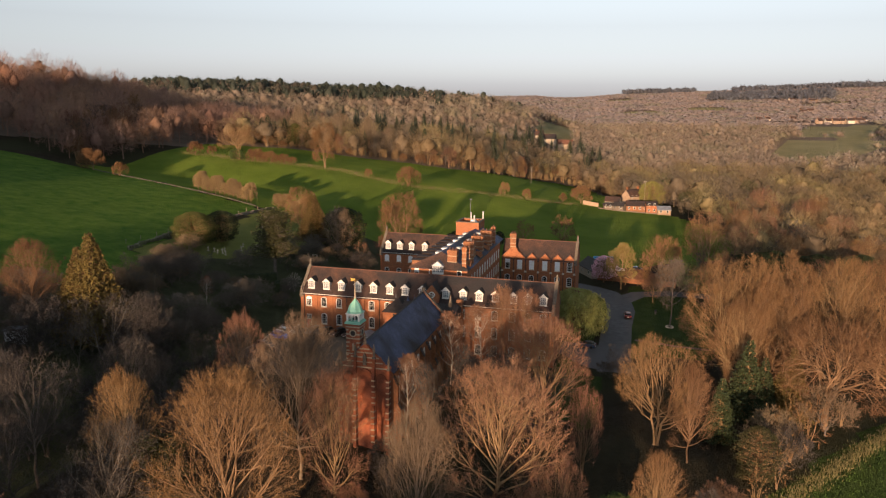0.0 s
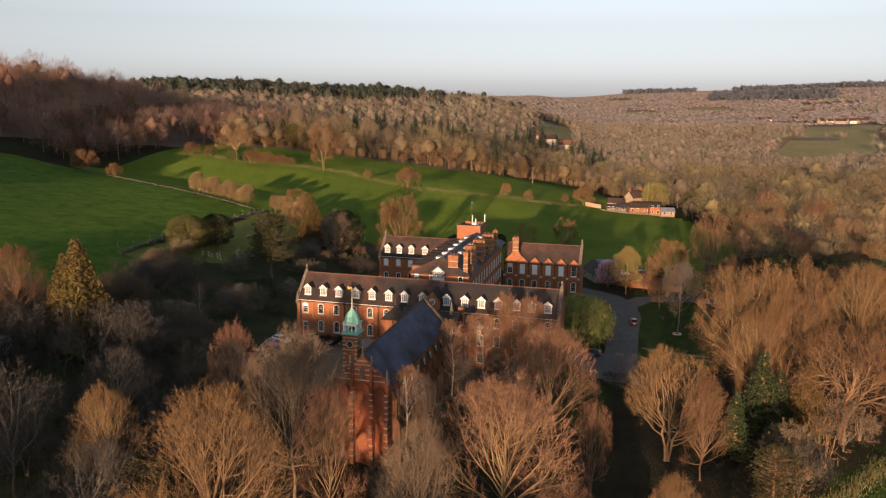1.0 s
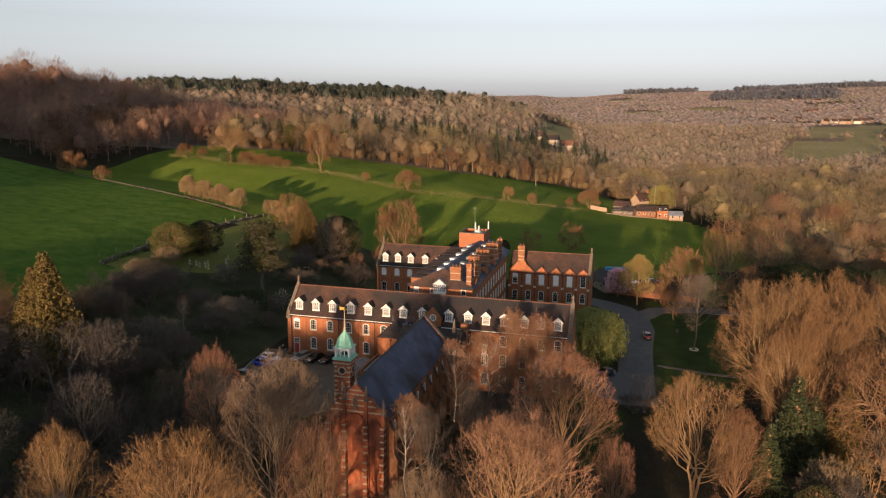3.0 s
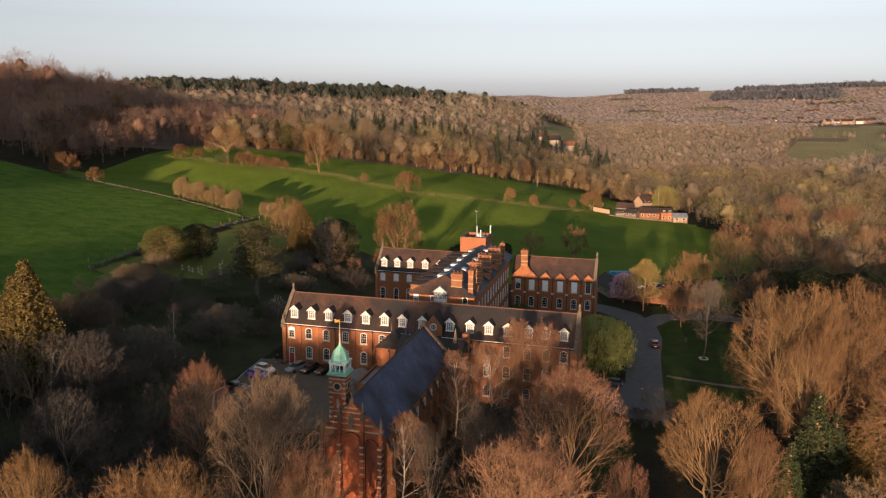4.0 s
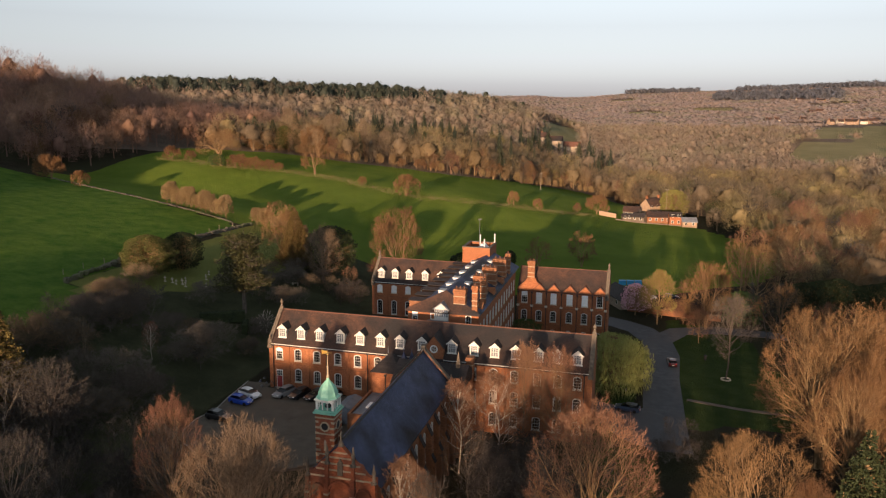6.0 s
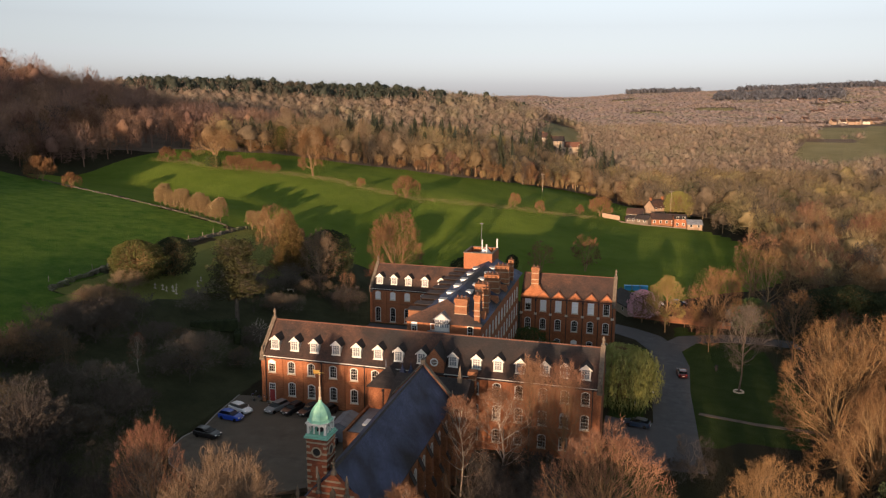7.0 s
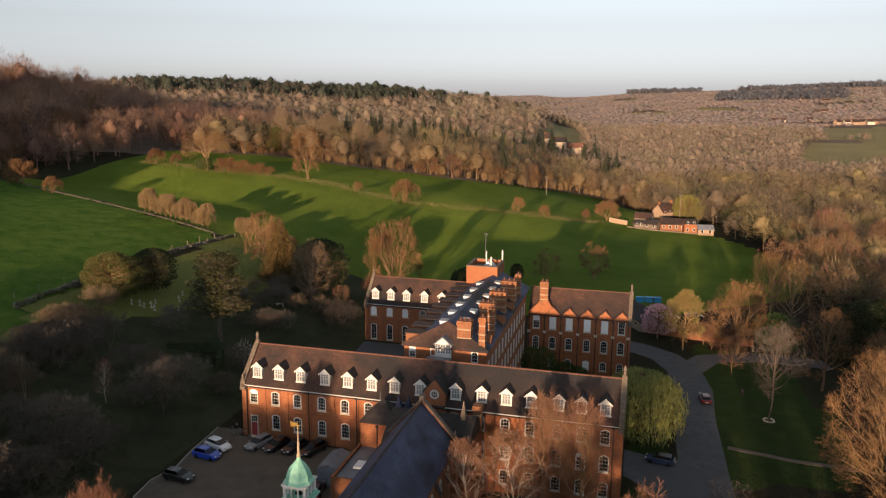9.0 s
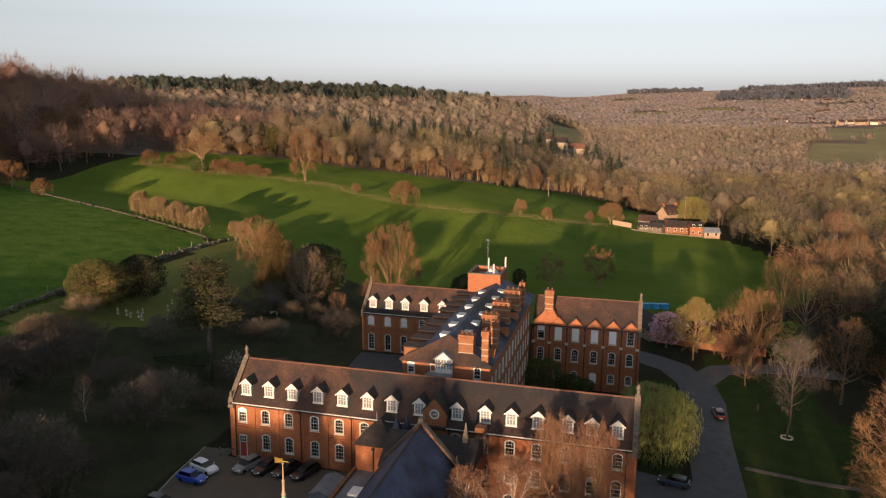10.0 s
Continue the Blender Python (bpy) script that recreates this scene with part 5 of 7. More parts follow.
def grown_tree(seed, h, r, clear=0.15, stems=1, limbs=16, boughs=7, sprigs=7, twigs=7, trunk=0.017, twig=0.022, steep=0.55, lift=0.10, wander=0.16, droop=0.0, low=0.0, fork=0.55, splay=1.0):
    """A bare tree grown branch by branch inside a domed envelope of height h and radius r: stems, limbs, boughs, sprigs, twigs."""
    rng = random.Random(seed)
    V, F, W, G = [], [], [], []
    foot_z = h * (clear if low == 0 else low)
    mid = Vector((0, 0, foot_z + (h - foot_z) * 0.42))
    up, down = h - mid.z, mid.z - foot_z * 0.8

    def outside(p):
        q = p - mid
        a = math.atan2(q.y, q.x)
        k = 1 + 0.06 * math.sin(3 * a + seed) + 0.04 * math.sin(5 * a + 2 * seed) + 0.03 * math.sin(q.z * 0.9 + seed)
        return math.sqrt((q.x * q.x + q.y * q.y) / (r * r) + (q.z / (up if q.z > 0 else down)) ** 2) / k

    def room(p, d):
        """How far a branch may run from p along d."""
        step = r * 0.08
        for k in range(1, 40):
            if outside(p + d * step * k) > 1:
                return step * k
        return step * 40

    def turn_from(d, angle, azimuth):
        side = d.orthogonal().normalized()
        side = side * math.cos(azimuth) + d.cross(side) * math.sin(azimuth)
        return (d * math.cos(angle) + side * math.sin(angle)).normalized()

    def grow(p, d, length, r0, level):
        n = (5, 4, 3, 2)[level]
        sides = (6, 5, 3, 3)[level]
        pts = [p]
        rr = r0
        for k in range(n):
            d = d + Vector((rng.gauss(0, wander), rng.gauss(0, wander), rng.gauss(0, wander) + lift - droop * level * 0.3))
            d.normalize()
            q = p + d * length / n
            r1 = r0 * (1 - 0.8 * (k + 1) / n)
            if level < 2:
                stick(V, F, p, q, rr, r1, sides)
            else:
                whisker(V, F, p, q + (q - p) * 0.3, rr * 1.3, rng)
            p, rr = q, r1
            pts.append(p)
        return pts, d

    def along(pts, f):
        k = min(len(pts) - 2, int(f * (len(pts) - 1)))
        return pts[k].lerp(pts[k + 1], f * (len(pts) - 1) - k), (pts[k + 1] - pts[k]).normalized()

    rt = h * trunk
    spin = seed * 1.7
    for s in range(stems):
        a0 = math.tau * s / stems + seed
        out = Vector((math.cos(a0), math.sin(a0), 0))
        k = 1.0 if stems == 1 else 0.72
        foot = out * (0 if stems == 1 else rt * 0.9)
        head = out * (0.03 * r if stems == 1 else r * 0.32) + Vector((0, 0, h * fork + rng.uniform(-0.04, 0.06) * h))
        stick(V, F, foot - Vector((0, 0, 0.8)), foot + Vector((0, 0, 0.6)), rt * 1.5 * k, rt * 1.05 * k, 8)
        p, spine = foot + Vector((0, 0, 0.6)), [foot + Vector((0, 0, 0.6))]
        for j in range(5):
            f = (j + 1) / 5
            q = foot.lerp(head, f ** 1.25) + Vector((rng.gauss(0, 0.012), rng.gauss(0, 0.012), 0)) * h
            q.z = foot.z + 0.6 + (head.z - foot.z - 0.6) * f
            stick(V, F, p, q, rt * k * (1.05 - 0.62 * j / 5), rt * k * (1.05 - 0.62 * f), 7)
            spine.append(q)
            p = q
        count = max(3, limbs // stems)
        for i in range(count):
            f = (i + 0.5) / count
            zf = clear / fork + (1 - clear / fork) * f
            start, _ = along(spine, min(0.999, zf))
            spin += 2.39996
            rise = 0.15 + (steep + 0.75 * (1 - steep)) * f + rng.gauss(0, 0.08)
            d = Vector((math.cos(spin), math.sin(spin), 0)) * math.cos(rise * 1.5) + Vector((0, 0, 1)) * math.sin(rise * 1.5)
            if stems > 1:
                d = (d + out * 0.35).normalized()
            length = room(start, d) * rng.uniform(0.88, 1.0)
            lim, ld = grow(start, d, length, rt * k * (0.50 - 0.22 * f), 0)
            for b in range(boughs):
                g = 0.28 + 0.72 * (b + rng.random() * 0.8) / boughs
                bp, bd = along(lim, min(0.999, g))
                d2 = turn_from(bd, radians(rng.uniform(30, 58) * splay) if b < boughs - 1 else radians(12), b * 2.4 + rng.uniform(-0.5, 0.5) + i)
                l2 = min(room(bp, d2), length * rng.uniform(0.42, 0.62) * (1.15 - 0.5 * g) / splay ** 0.5)
                bough, _ = grow(bp, d2, l2, rt * k * (0.15 - 0.07 * g), 1)
                for c in range(sprigs):
                    e = 0.2 + 0.8 * (c + rng.random() * 0.8) / sprigs
                    cp, cd = along(bough, min(0.999, e))
                    d3 = turn_from(cd, radians(rng.uniform(25, 55) * splay) if c < sprigs - 1 else radians(10), c * 2.4 + rng.uniform(-0.5, 0.5) + b)
                    l3 = min(room(cp, d3) + 0.2, l2 * rng.uniform(0.40, 0.65) + 0.03 * r)
                    sprig, _ = grow(cp, d3, l3, rt * 0.035, 2)
                    for t in range(twigs):
                        u = 0.15 + 0.85 * (t + rng.random()) / twigs
                        tp, td = along(sprig, min(0.999, u))
                        d4 = turn_from(td, radians(rng.uniform(18, 50)), t * 2.4 + c)
                        d4.z += lift - droop
                        l4 = r * rng.uniform(0.05, 0.11)
                        whisker(W, G, tp, tp + d4 * l4, twig, rng)
                        d5 = turn_from(d4, radians(rng.uniform(20, 45)), t * 1.3)
                        whisker(W, G, tp + d4 * l4 * 0.4, tp + d4 * l4 * 0.4 + d5 * l4 * 0.7, twig * 0.85, rng)
    return V, F, W, G


def sprays(V, F, p, size, n, rng, flat=0.0, up=0.3):
    """A loose clump of pointed leaf sprays round a point."""
    for _ in range(n):
        d = Vector((rng.gauss(0, 1), rng.gauss(0, 1), rng.gauss(0, 1) * (1 - flat) + up)).normalized()
        q = p + d * size * rng.uniform(0.4, 1.1)
        s = d.cross(Vector((rng.uniform(-1, 1), rng.uniform(-1, 1), rng.uniform(-1, 1)))).normalized() * size * rng.uniform(0.16, 0.34)
        a = p + d * size * rng.uniform(-0.2, 0.3)
        k = len(V)
        V.extend((a, (a + q) / 2 - s, q, (a + q) / 2 + s))
        F.append((k, k + 1, k + 2, k + 3))


def leafy(seed, h, r, form, clumps=420, per=7, size=0.55, low=0.05):
    """An evergreen or leafing tree: cone, dome, cedar or weeping."""
    rng = random.Random(seed)
    V, F, W, G = [], [], [], []
    top = h * (0.97 if form in ("cone", "weep") else 0.75)
    stick(V, F, Vector((0, 0, -0.8)), Vector((0, 0, h * 0.35)), h * 0.028, h * 0.02, 7)
    stick(V, F, Vector((0, 0, h * 0.35)), Vector((0, 0, top)), h * 0.02, h * 0.004, 6)
    for i in range(clumps):
        a = rng.uniform(0, math.tau)
        f = (i + rng.random()) / clumps
        if form == "cone":
            z = h * (low + (1 - low) * (1 - math.sqrt(1 - f * 0.999)))
            reach = r * (1 - z / h) ** 0.85 * rng.uniform(0.55, 1.08) * (1 + 0.18 * math.sin(5 * a + seed)) + 0.1
        elif form == "cedar":
            tier = math.floor(f * 9) / 9
            z = h * (0.34 + 0.62 * tier) + rng.gauss(0, 0.4)
            reach = r * (1.0 - 0.5 * tier * tier) * rng.random() ** 0.5 * (1 + 0.3 * math.sin(2 * a + tier * 17 + seed))
        elif form == "weep":
            z = h * (0.05 + 0.92 * rng.random() ** 0.9)
            reach = r * math.sqrt(max(0.03, 1 - (max(0, z / h - 0.35) / 0.66) ** 2)) * rng.uniform(0.55, 1.05) * (1 + 0.12 * math.sin(4 * a + seed))
        else:
            u = rng.uniform(low * 2 - 1, 1)
            z = h * 0.5 * (1 + u)
            reach = r * math.sqrt(max(0, 1 - max(-0.6, u) ** 2)) * rng.uniform(0.72, 1.04) * (1 + 0.12 * math.sin(5 * a + seed) + 0.08 * math.sin(3 * u * 4))
        p = Vector((math.cos(a) * reach, math.sin(a) * reach, z))
        if i % 4 == 0:
            stick(V, F, Vector((0, 0, max(0.3, min(top, z - 0.25 * reach)))), p, h * 0.006, h * 0.001, 3)
        if form == "weep":
            for _ in range(per):
                q = p + Vector((rng.gauss(0, 0.4), rng.gauss(0, 0.4), 0))
                whisker(W, G, q, q + Vector((rng.gauss(0, 0.2), rng.gauss(0, 0.2), -rng.uniform(0.4, 1.2))), 0.06, rng)
                sprays(W, G, q, size * 0.5, 2, rng, 0, -0.3)
        else:
            sprays(W, G, p, size, per, rng, 0.55 if form in ("cedar",) else 0.1, 0.25)
    return V, F, W, G


KINDS = {}


def kind(key, name, shape, bark, leaf, label, height, category="tree", group=""):
    V, F, W, G = shape
    KINDS[key] = (name, mesh_of("trunk", V, F, bark), mesh_of("crown", W, G, leaf), label, height, category, group)


def tree(key, x, y, h, turn=None, wide=1.0, label="", sink=0.0):
    """Set a tree of a kind on the ground, h metres high."""
    name, tm, cm, text, h0, category, group = KINDS[key]
    s = h / h0
    turn = (x * 37.7 + y * 91.3) % 360 if turn is None else turn
    ob = base(name, 0, 0, 0, 0, label or text, category, group)
    ob.matrix_world = Matrix.LocRotScale((x, y, gz(x, y) - sink), Euler((0, 0, radians(turn))), (s * wide, s * wide, s))
    put("trunk", tm, ob)
    put("crown", cm, ob)
    return ob


kind("lime1", "bare_tree", grown_tree(1, 22, 8.2, 0.14, 1, 30, 8, 7, 7, 0.016, 0.020, 0.6, splay=0.82), BARK, TWIG, "tall bare tree with dense upswept golden twigs", 22)
kind("lime2", "bare_tree", grown_tree(2, 22, 8.0, 0.12, 3, 30, 8, 7, 7, 0.017, 0.021, 0.66, fork=0.52, splay=0.78), BARK, TWIG, "many-stemmed bare tree with golden brown twigs", 22)
kind("lime3", "bare_tree", grown_tree(3, 20, 7.4, 0.16, 1, 26, 8, 7, 7, 0.014, 0.021, 0.6, splay=0.85), BARK, TWIG_RED, "bare tree with dense reddish-brown twigs", 20)
kind("lime4", "bare_tree", grown_tree(14, 20, 8.0, 0.06, 4, 30, 7, 7, 7, 0.014, 0.021, 0.58, fork=0.46, splay=0.82), BARK, TWIG_RED, "many-stemmed bare tree with russet twigs", 20)
kind("pale", "bare_tree", grown_tree(41, 22, 8.6, 0.16, 1, 32, 8, 7, 7, 0.012, 0.020, 0.55, splay=0.85), PALEBARK, TWIG_PALE, "round bare tree with pale grey limbs and fine twigs", 22)
kind("lawn", "bare_tree", grown_tree(47, 16, 5.6, 0.30, 1, 20, 7, 6, 6, 0.011, 0.020, 0.45, splay=0.95, fork=0.75), GREYBARK, TWIG_GREY, "slender bare tree ringed with stones on a lawn", 16)
kind("dim", "bare_tree", grown_tree(42, 20, 7.0, 0.2, 1, 14, 7, 6, 6, 0.012, 0.024, 0.6), GREYBARK, TWIG_SHADED, "bare tree with slender grey stems and shade-darkened twigs", 20)
kind("oak", "oak_tree", grown_tree(4, 16, 9.6, 0.22, 1, 14, 8, 7, 7, 0.032, 0.026, 0.3, 0.04, 0.30, fork=0.5), BARK, TWIG, "spreading bare oak with pale crooked limbs", 16)
kind("birch", "birch_tree", grown_tree(5, 14, 3.4, 0.16, 1, 24, 6, 6, 8, 0.0075, 0.019, 0.75, 0.12, 0.14, 0.22, fork=0.85), BIRCH, TWIG_RED, "slender pale-stemmed birch with fine drooping twigs", 14)
kind("mid1", "bare_tree", grown_tree(6, 18, 7.0, 0.14, 1, 14, 6, 5, 5, 0.016, 0.040, 0.6), BARK, TWIG, "bare winter tree with golden brown twigs", 18)
kind("mid2", "bare_tree", grown_tree(7, 18, 6.8, 0.10, 3, 15, 6, 5, 5, 0.016, 0.040, 0.6), BARK, TWIG_RED, "bare winter tree with russet twigs", 18)
kind("mid3", "bare_tree", grown_tree(8, 18, 7.2, 0.14, 2, 14, 6, 5, 5, 0.013, 0.036, 0.6), GREYBARK, TWIG_SHADED, "bare grey-brown winter tree with thin stems", 18)
kind("shrub1", "bare_shrub", grown_tree(9, 6, 3.6, 0.03, 5, 20, 6, 6, 6, 0.010, 0.024, 0.4, 0.08, low=0.01, fork=0.4), BARK, TWIG_RED, "rounded leafless russet garden shrub", 6, "shrub")
kind("shrub2", "bare_shrub", grown_tree(10, 6, 3.8, 0.03, 5, 20, 6, 6, 6, 0.010, 0.022, 0.35, 0.08, low=0.01, fork=0.4), GREYBARK, TWIG_SHADED, "tangled leafless grey-brown garden shrub", 6, "shrub")
kind("shrub5", "bare_shrub", grown_tree(9, 6, 3.6, 0.03, 5, 20, 6, 6, 6, 0.010, 0.024, 0.4, 0.08, low=0.01, fork=0.4), GREYBARK, TWIG_PALE, "soft rounded leafless tan garden shrub", 6, "shrub")
kind("shrub4", "bare_shrub", grown_tree(12, 6, 4.0, 0.03, 6, 24, 6, 6, 6, 0.008, 0.024, 0.3, 0.06, low=0.01, fork=0.36), GREYBARK, TWIG_GREY, "soft rounded leafless grey shrub", 6, "shrub")
kind("shrub3", "bare_shrub", bare_tree(11, 6, 2.2, 0.03, 4, 0.5, 9, 42, 6, 4, trunk=0.012, twig=0.034, low=-0.95, light=True), BARK, TWIG, "upright straw-coloured leafless hedge shrub", 6, "shrub")
kind("lime5", "bare_tree", grown_tree(31, 20, 7.0, 0.10, 3, 24, 8, 7, 7, 0.014, 0.040, 0.68, splay=0.75), BARK, TWIG, "rounded bare tree with dense golden twigs", 20)
kind("field1", "bare_tree", grown_tree(32, 14, 5.6, 0.06, 3, 15, 6, 5, 5, 0.018, 0.075, 0.5), BARK, TWIG, "broad bare field tree with golden twigs", 14)
kind("field2", "bare_tree", grown_tree(33, 14, 5.2, 0.08, 2, 14, 6, 5, 5, 0.018, 0.075, 0.5), BARK, TWIG_RED, "bare russet tree at the field edge", 14)
kind("pole1", "bare_tree", bare_tree(36, 14, 2.6, 0.12, 2, 0.7, 12, 60, 6, 4, 0.014, 0.07, 0.0, -0.9, True), PALEBARK, TWIG_PALE, "slender upright bare tree with pale twigs", 14)
kind("hedge1", "bare_shrub", grown_tree(34, 6, 3.4, 0.03, 5, 20, 6, 6, 6, 0.014, 0.055, 0.35, 0.08, low=0.01, fork=0.4), BARK, TWIG, "rounded leafless tan field shrub", 6, "shrub")
kind("hedge2", "bare_shrub", grown_tree(35, 6, 2.2, 0.02, 5, 30, 6, 6, 6, 0.007, 0.060, 0.45, 0.14, low=0.01, fork=0.6, splay=0.8), BARK, GOLDTWIG, "upright straw-coloured leafless hedge shrub", 6, "shrub")
kind("fir", "fir_tree", leafy(20, 16, 3.8, "cone", 1500, 8, 0.52), BARK, NEEDLE, "dark green conical fir tree", 16)
kind("yew", "yew_tree", leafy(21, 9, 5.4, "dome", 3600, 11, 0.27, 0.12), BARK, YEWLEAF, "broad rounded bronze-green churchyard yew", 9)
kind("darkyew", "yew_tree", leafy(22, 9, 5.0, "dome", 2600, 10, 0.28, 0.1), BARK, NEEDLE, "broad rounded dark green yew", 9)
kind("cedar", "cedar_tree", leafy(23, 20, 5.6, "cedar", 3800, 10, 0.36), GREYBARK, CEDARLEAF, "tall ragged dark cedar in tiers", 20)
kind("bronze", "evergreen_tree", leafy(29, 9, 3.6, "dome", 1500, 9, 0.27, 0.06), BARK, CEDARLEAF, "dark bronze round-topped evergreen tree", 9)
kind("cypress", "cypress_tree", leafy(24, 15, 4.4, "cone", 4600, 9, 0.30, 0.02), BARK, CYPRESSLEAF, "dense conical bronze-green cypress tree", 15)
kind("willow", "willow_tree", leafy(25, 10, 6.2, "weep", 2200, 6, 0.36), BARK, WILLOWLEAF, "weeping willow in fresh yellow-green leaf", 10)
kind("gold", "budding_tree", grown_tree(26, 12, 3.9, 0.16, 1, 26, 8, 7, 8, 0.012, 0.034, 0.7, fork=0.8), BARK, GOLDLEAF, "budding yellow-green tree with a straight stem", 12)
kind("white", "blossom_bush", bare_tree(43, 5, 2.2, 0.05, 3, 0.5, 8, 44, 6, 4, 0.016, 0.055, 0.0, -0.7, True), BIRCH, BIRCH, "small bush with whitish twigs", 5, "shrub")
OLIVE = mat("olive_foliage", (0.11, 0.112, 0.028), (0.19, 0.18, 0.05), 0.8, 0.8, vary=0.1)
kind("dome", "evergreen_tree", leafy(30, 10, 5.4, "dome", 3200, 10, 0.30, 0.06), BARK, OLIVE, "dense round yellow-green tree beside a farm", 10)
kind("pink", "cherry_tree", leafy(27, 7, 3.2, "dome", 1500, 8, 0.20, 0.25), BARK, BLOSSOM, "cherry tree in pink spring blossom", 7)
kind("bush", "evergreen_shrub", leafy(44, 6, 4.4, "dome", 2200, 9, 0.24, 0.06), BARK, IVY, "large rounded dark evergreen bush against brick", 6, "shrub")
kind("laurel", "evergreen_shrub", leafy(28, 4, 2.6, "dome", 800, 8, 0.28, 0.06), BARK, IVY, "low dark evergreen garden shrub", 4, "shrub")

# foreground wood below the chapel
for key, x, y, h, wide in (
        ("lime1", 27.0, -76.0, 24.0, 0.95), ("pale", 25.7, -54.9, 23.0, 0.80), ("dim", 10.9, -44.2, 15.5, 0.75), ("lime3", 10.5, -43.6, 16.8, 0.62), ("lime3", 33.3, -60.3, 20.0, 0.68), ("pale", 47.0, -67.0, 20.0, 0.6), ("lime3", 55.1, -58.5, 22.5, 1.08),
        ("lime3", 57.5, -35.5, 20.8, 0.92), ("dim", 50.5, -29.0, 13.0, 1.0), ("dim", 45.5, -31.0, 13.0, 1.0), ("dim", 41.0, -42.5, 15.0, 0.7), ("birch", 37.6, -15.0, 14.5, 1.0),
        ("birch", 42.8, -13.5, 15.5, 1.2), ("birch", 36.9, -39.5, 15.0, 1.0), ("dim", 41.0, -24.0, 11.0, 1.0), ("lime3", 45.8, -7.5, 17.4, 0.55), ("lime3", 50.4, -7.0, 17.0, 0.62),
        ("lime4", 63.0, -62.0, 13.5, 0.72), ("lime4", 64.5, -42.0, 13.5, 0.5), ("shrub3", 58.0, -78.0, 9.0, 1.0), ("dim", 14.5, -80.0, 17.0, 0.9), ("lime1", 9.5, -71.0, 18.5, 0.62), ("dim", -5.5, -70.0, 19.0, 0.95), ("dim", 17.0, -62.0, 13.5, 1.0),
        ("dim", 3.5, -88.0, 17.0, 0.9), ("dim", -1.5, -78.0, 15.0, 0.9), ("mid3", -9.5, -64.0, 14.0, 1.0), ("dim", -4.0, -52.0, 15.0, 0.9), ("shrub2", 30.0, -88.0, 8.0, 1.0), ("dim", 39.5, -57.0, 7.5, 0.8), ("mid2", 66.0, -80.0, 11.0, 0.8),
        # east of the drive
        ("lime2", 75.0, -30.0, 17.5, 1.0), ("lime1", 79.5, -34.5, 15.0, 0.62), ("lime2", 88.5, 1.5, 24.5, 1.05), ("lime1", 89.0, -9.5, 18.5, 0.75), ("lime2", 95.5, -3.0, 21.5, 0.9), ("lime2", 98.5, 10.0, 24.0, 0.85), ("lime1", 109.0, 7.0, 24.0, 0.85), ("lime1", 117.0, 10.0, 24.0, 0.85),
        ("oak", 102.0, -17.0, 18.0, 0.95), ("oak", 114.0, -9.0, 17.0, 0.9), ("lime1", 74.5, -60.0, 14.5, 0.62), ("shrub2", 81.5, -57.0, 8.0, 1.0), ("lime2", 93.5, -6.0, 20.0, 0.8),
        ("shrub3", 94.5, -30.5, 10.0, 0.9), ("shrub3", 91.5, -38.5, 7.0, 0.8), ("shrub5", 92.0, -30.0, 7.5, 1.0), ("shrub3", 97.5, -26.5, 9.5, 1.0), ("shrub5", 101.5, -20.0, 8.0, 1.0), ("shrub3", 88.0, -44.0, 5.5, 0.9), ("shrub1", 83.0, -50.0, 6.0, 1.1), ("shrub2", 92.5, -34.5, 7.0, 1.1), ("shrub3", 105.0, -15.0, 8.5, 0.9)):
    tree(key, x, y, h, None, wide)
for key, x, y, h in (("fir", 89.5, -17.0, 14.5), ("fir", 92.5, -15.0, 11.0), ("fir", 84.5, -27.0, 11.0), ("cypress", 97.0, -14.0, 13.0), ("laurel", 70.0, -52.0, 4.0), ("cedar", 17.0, -74.5, 14.0), ("laurel", 76.0, -66.0, 4.5)):
    tree(key, x, y, h)
tree("bronze", 88.8, -37.5, 8.5, None, 0.9)
# unseen tree rows added to the south to shade lower trees; gap lights chapel
rng = random.Random(5)
for far, low, high, east in ((-124, 17, 21, -36), (-111, 14, 16.5, -36), (-97, 13.0, 15.5, -36)):
    for k in range(int((68 - east) / 3.05)):
        x = east + 3.05 * k + rng.uniform(-1, 1)
        if not 13 < x < 40:
            tree(rng.choice(("mid3", "mid2", "mid3")), x, far + rng.uniform(-5, 5), rng.uniform(low, high), rng.uniform(0, 360), 0.9)
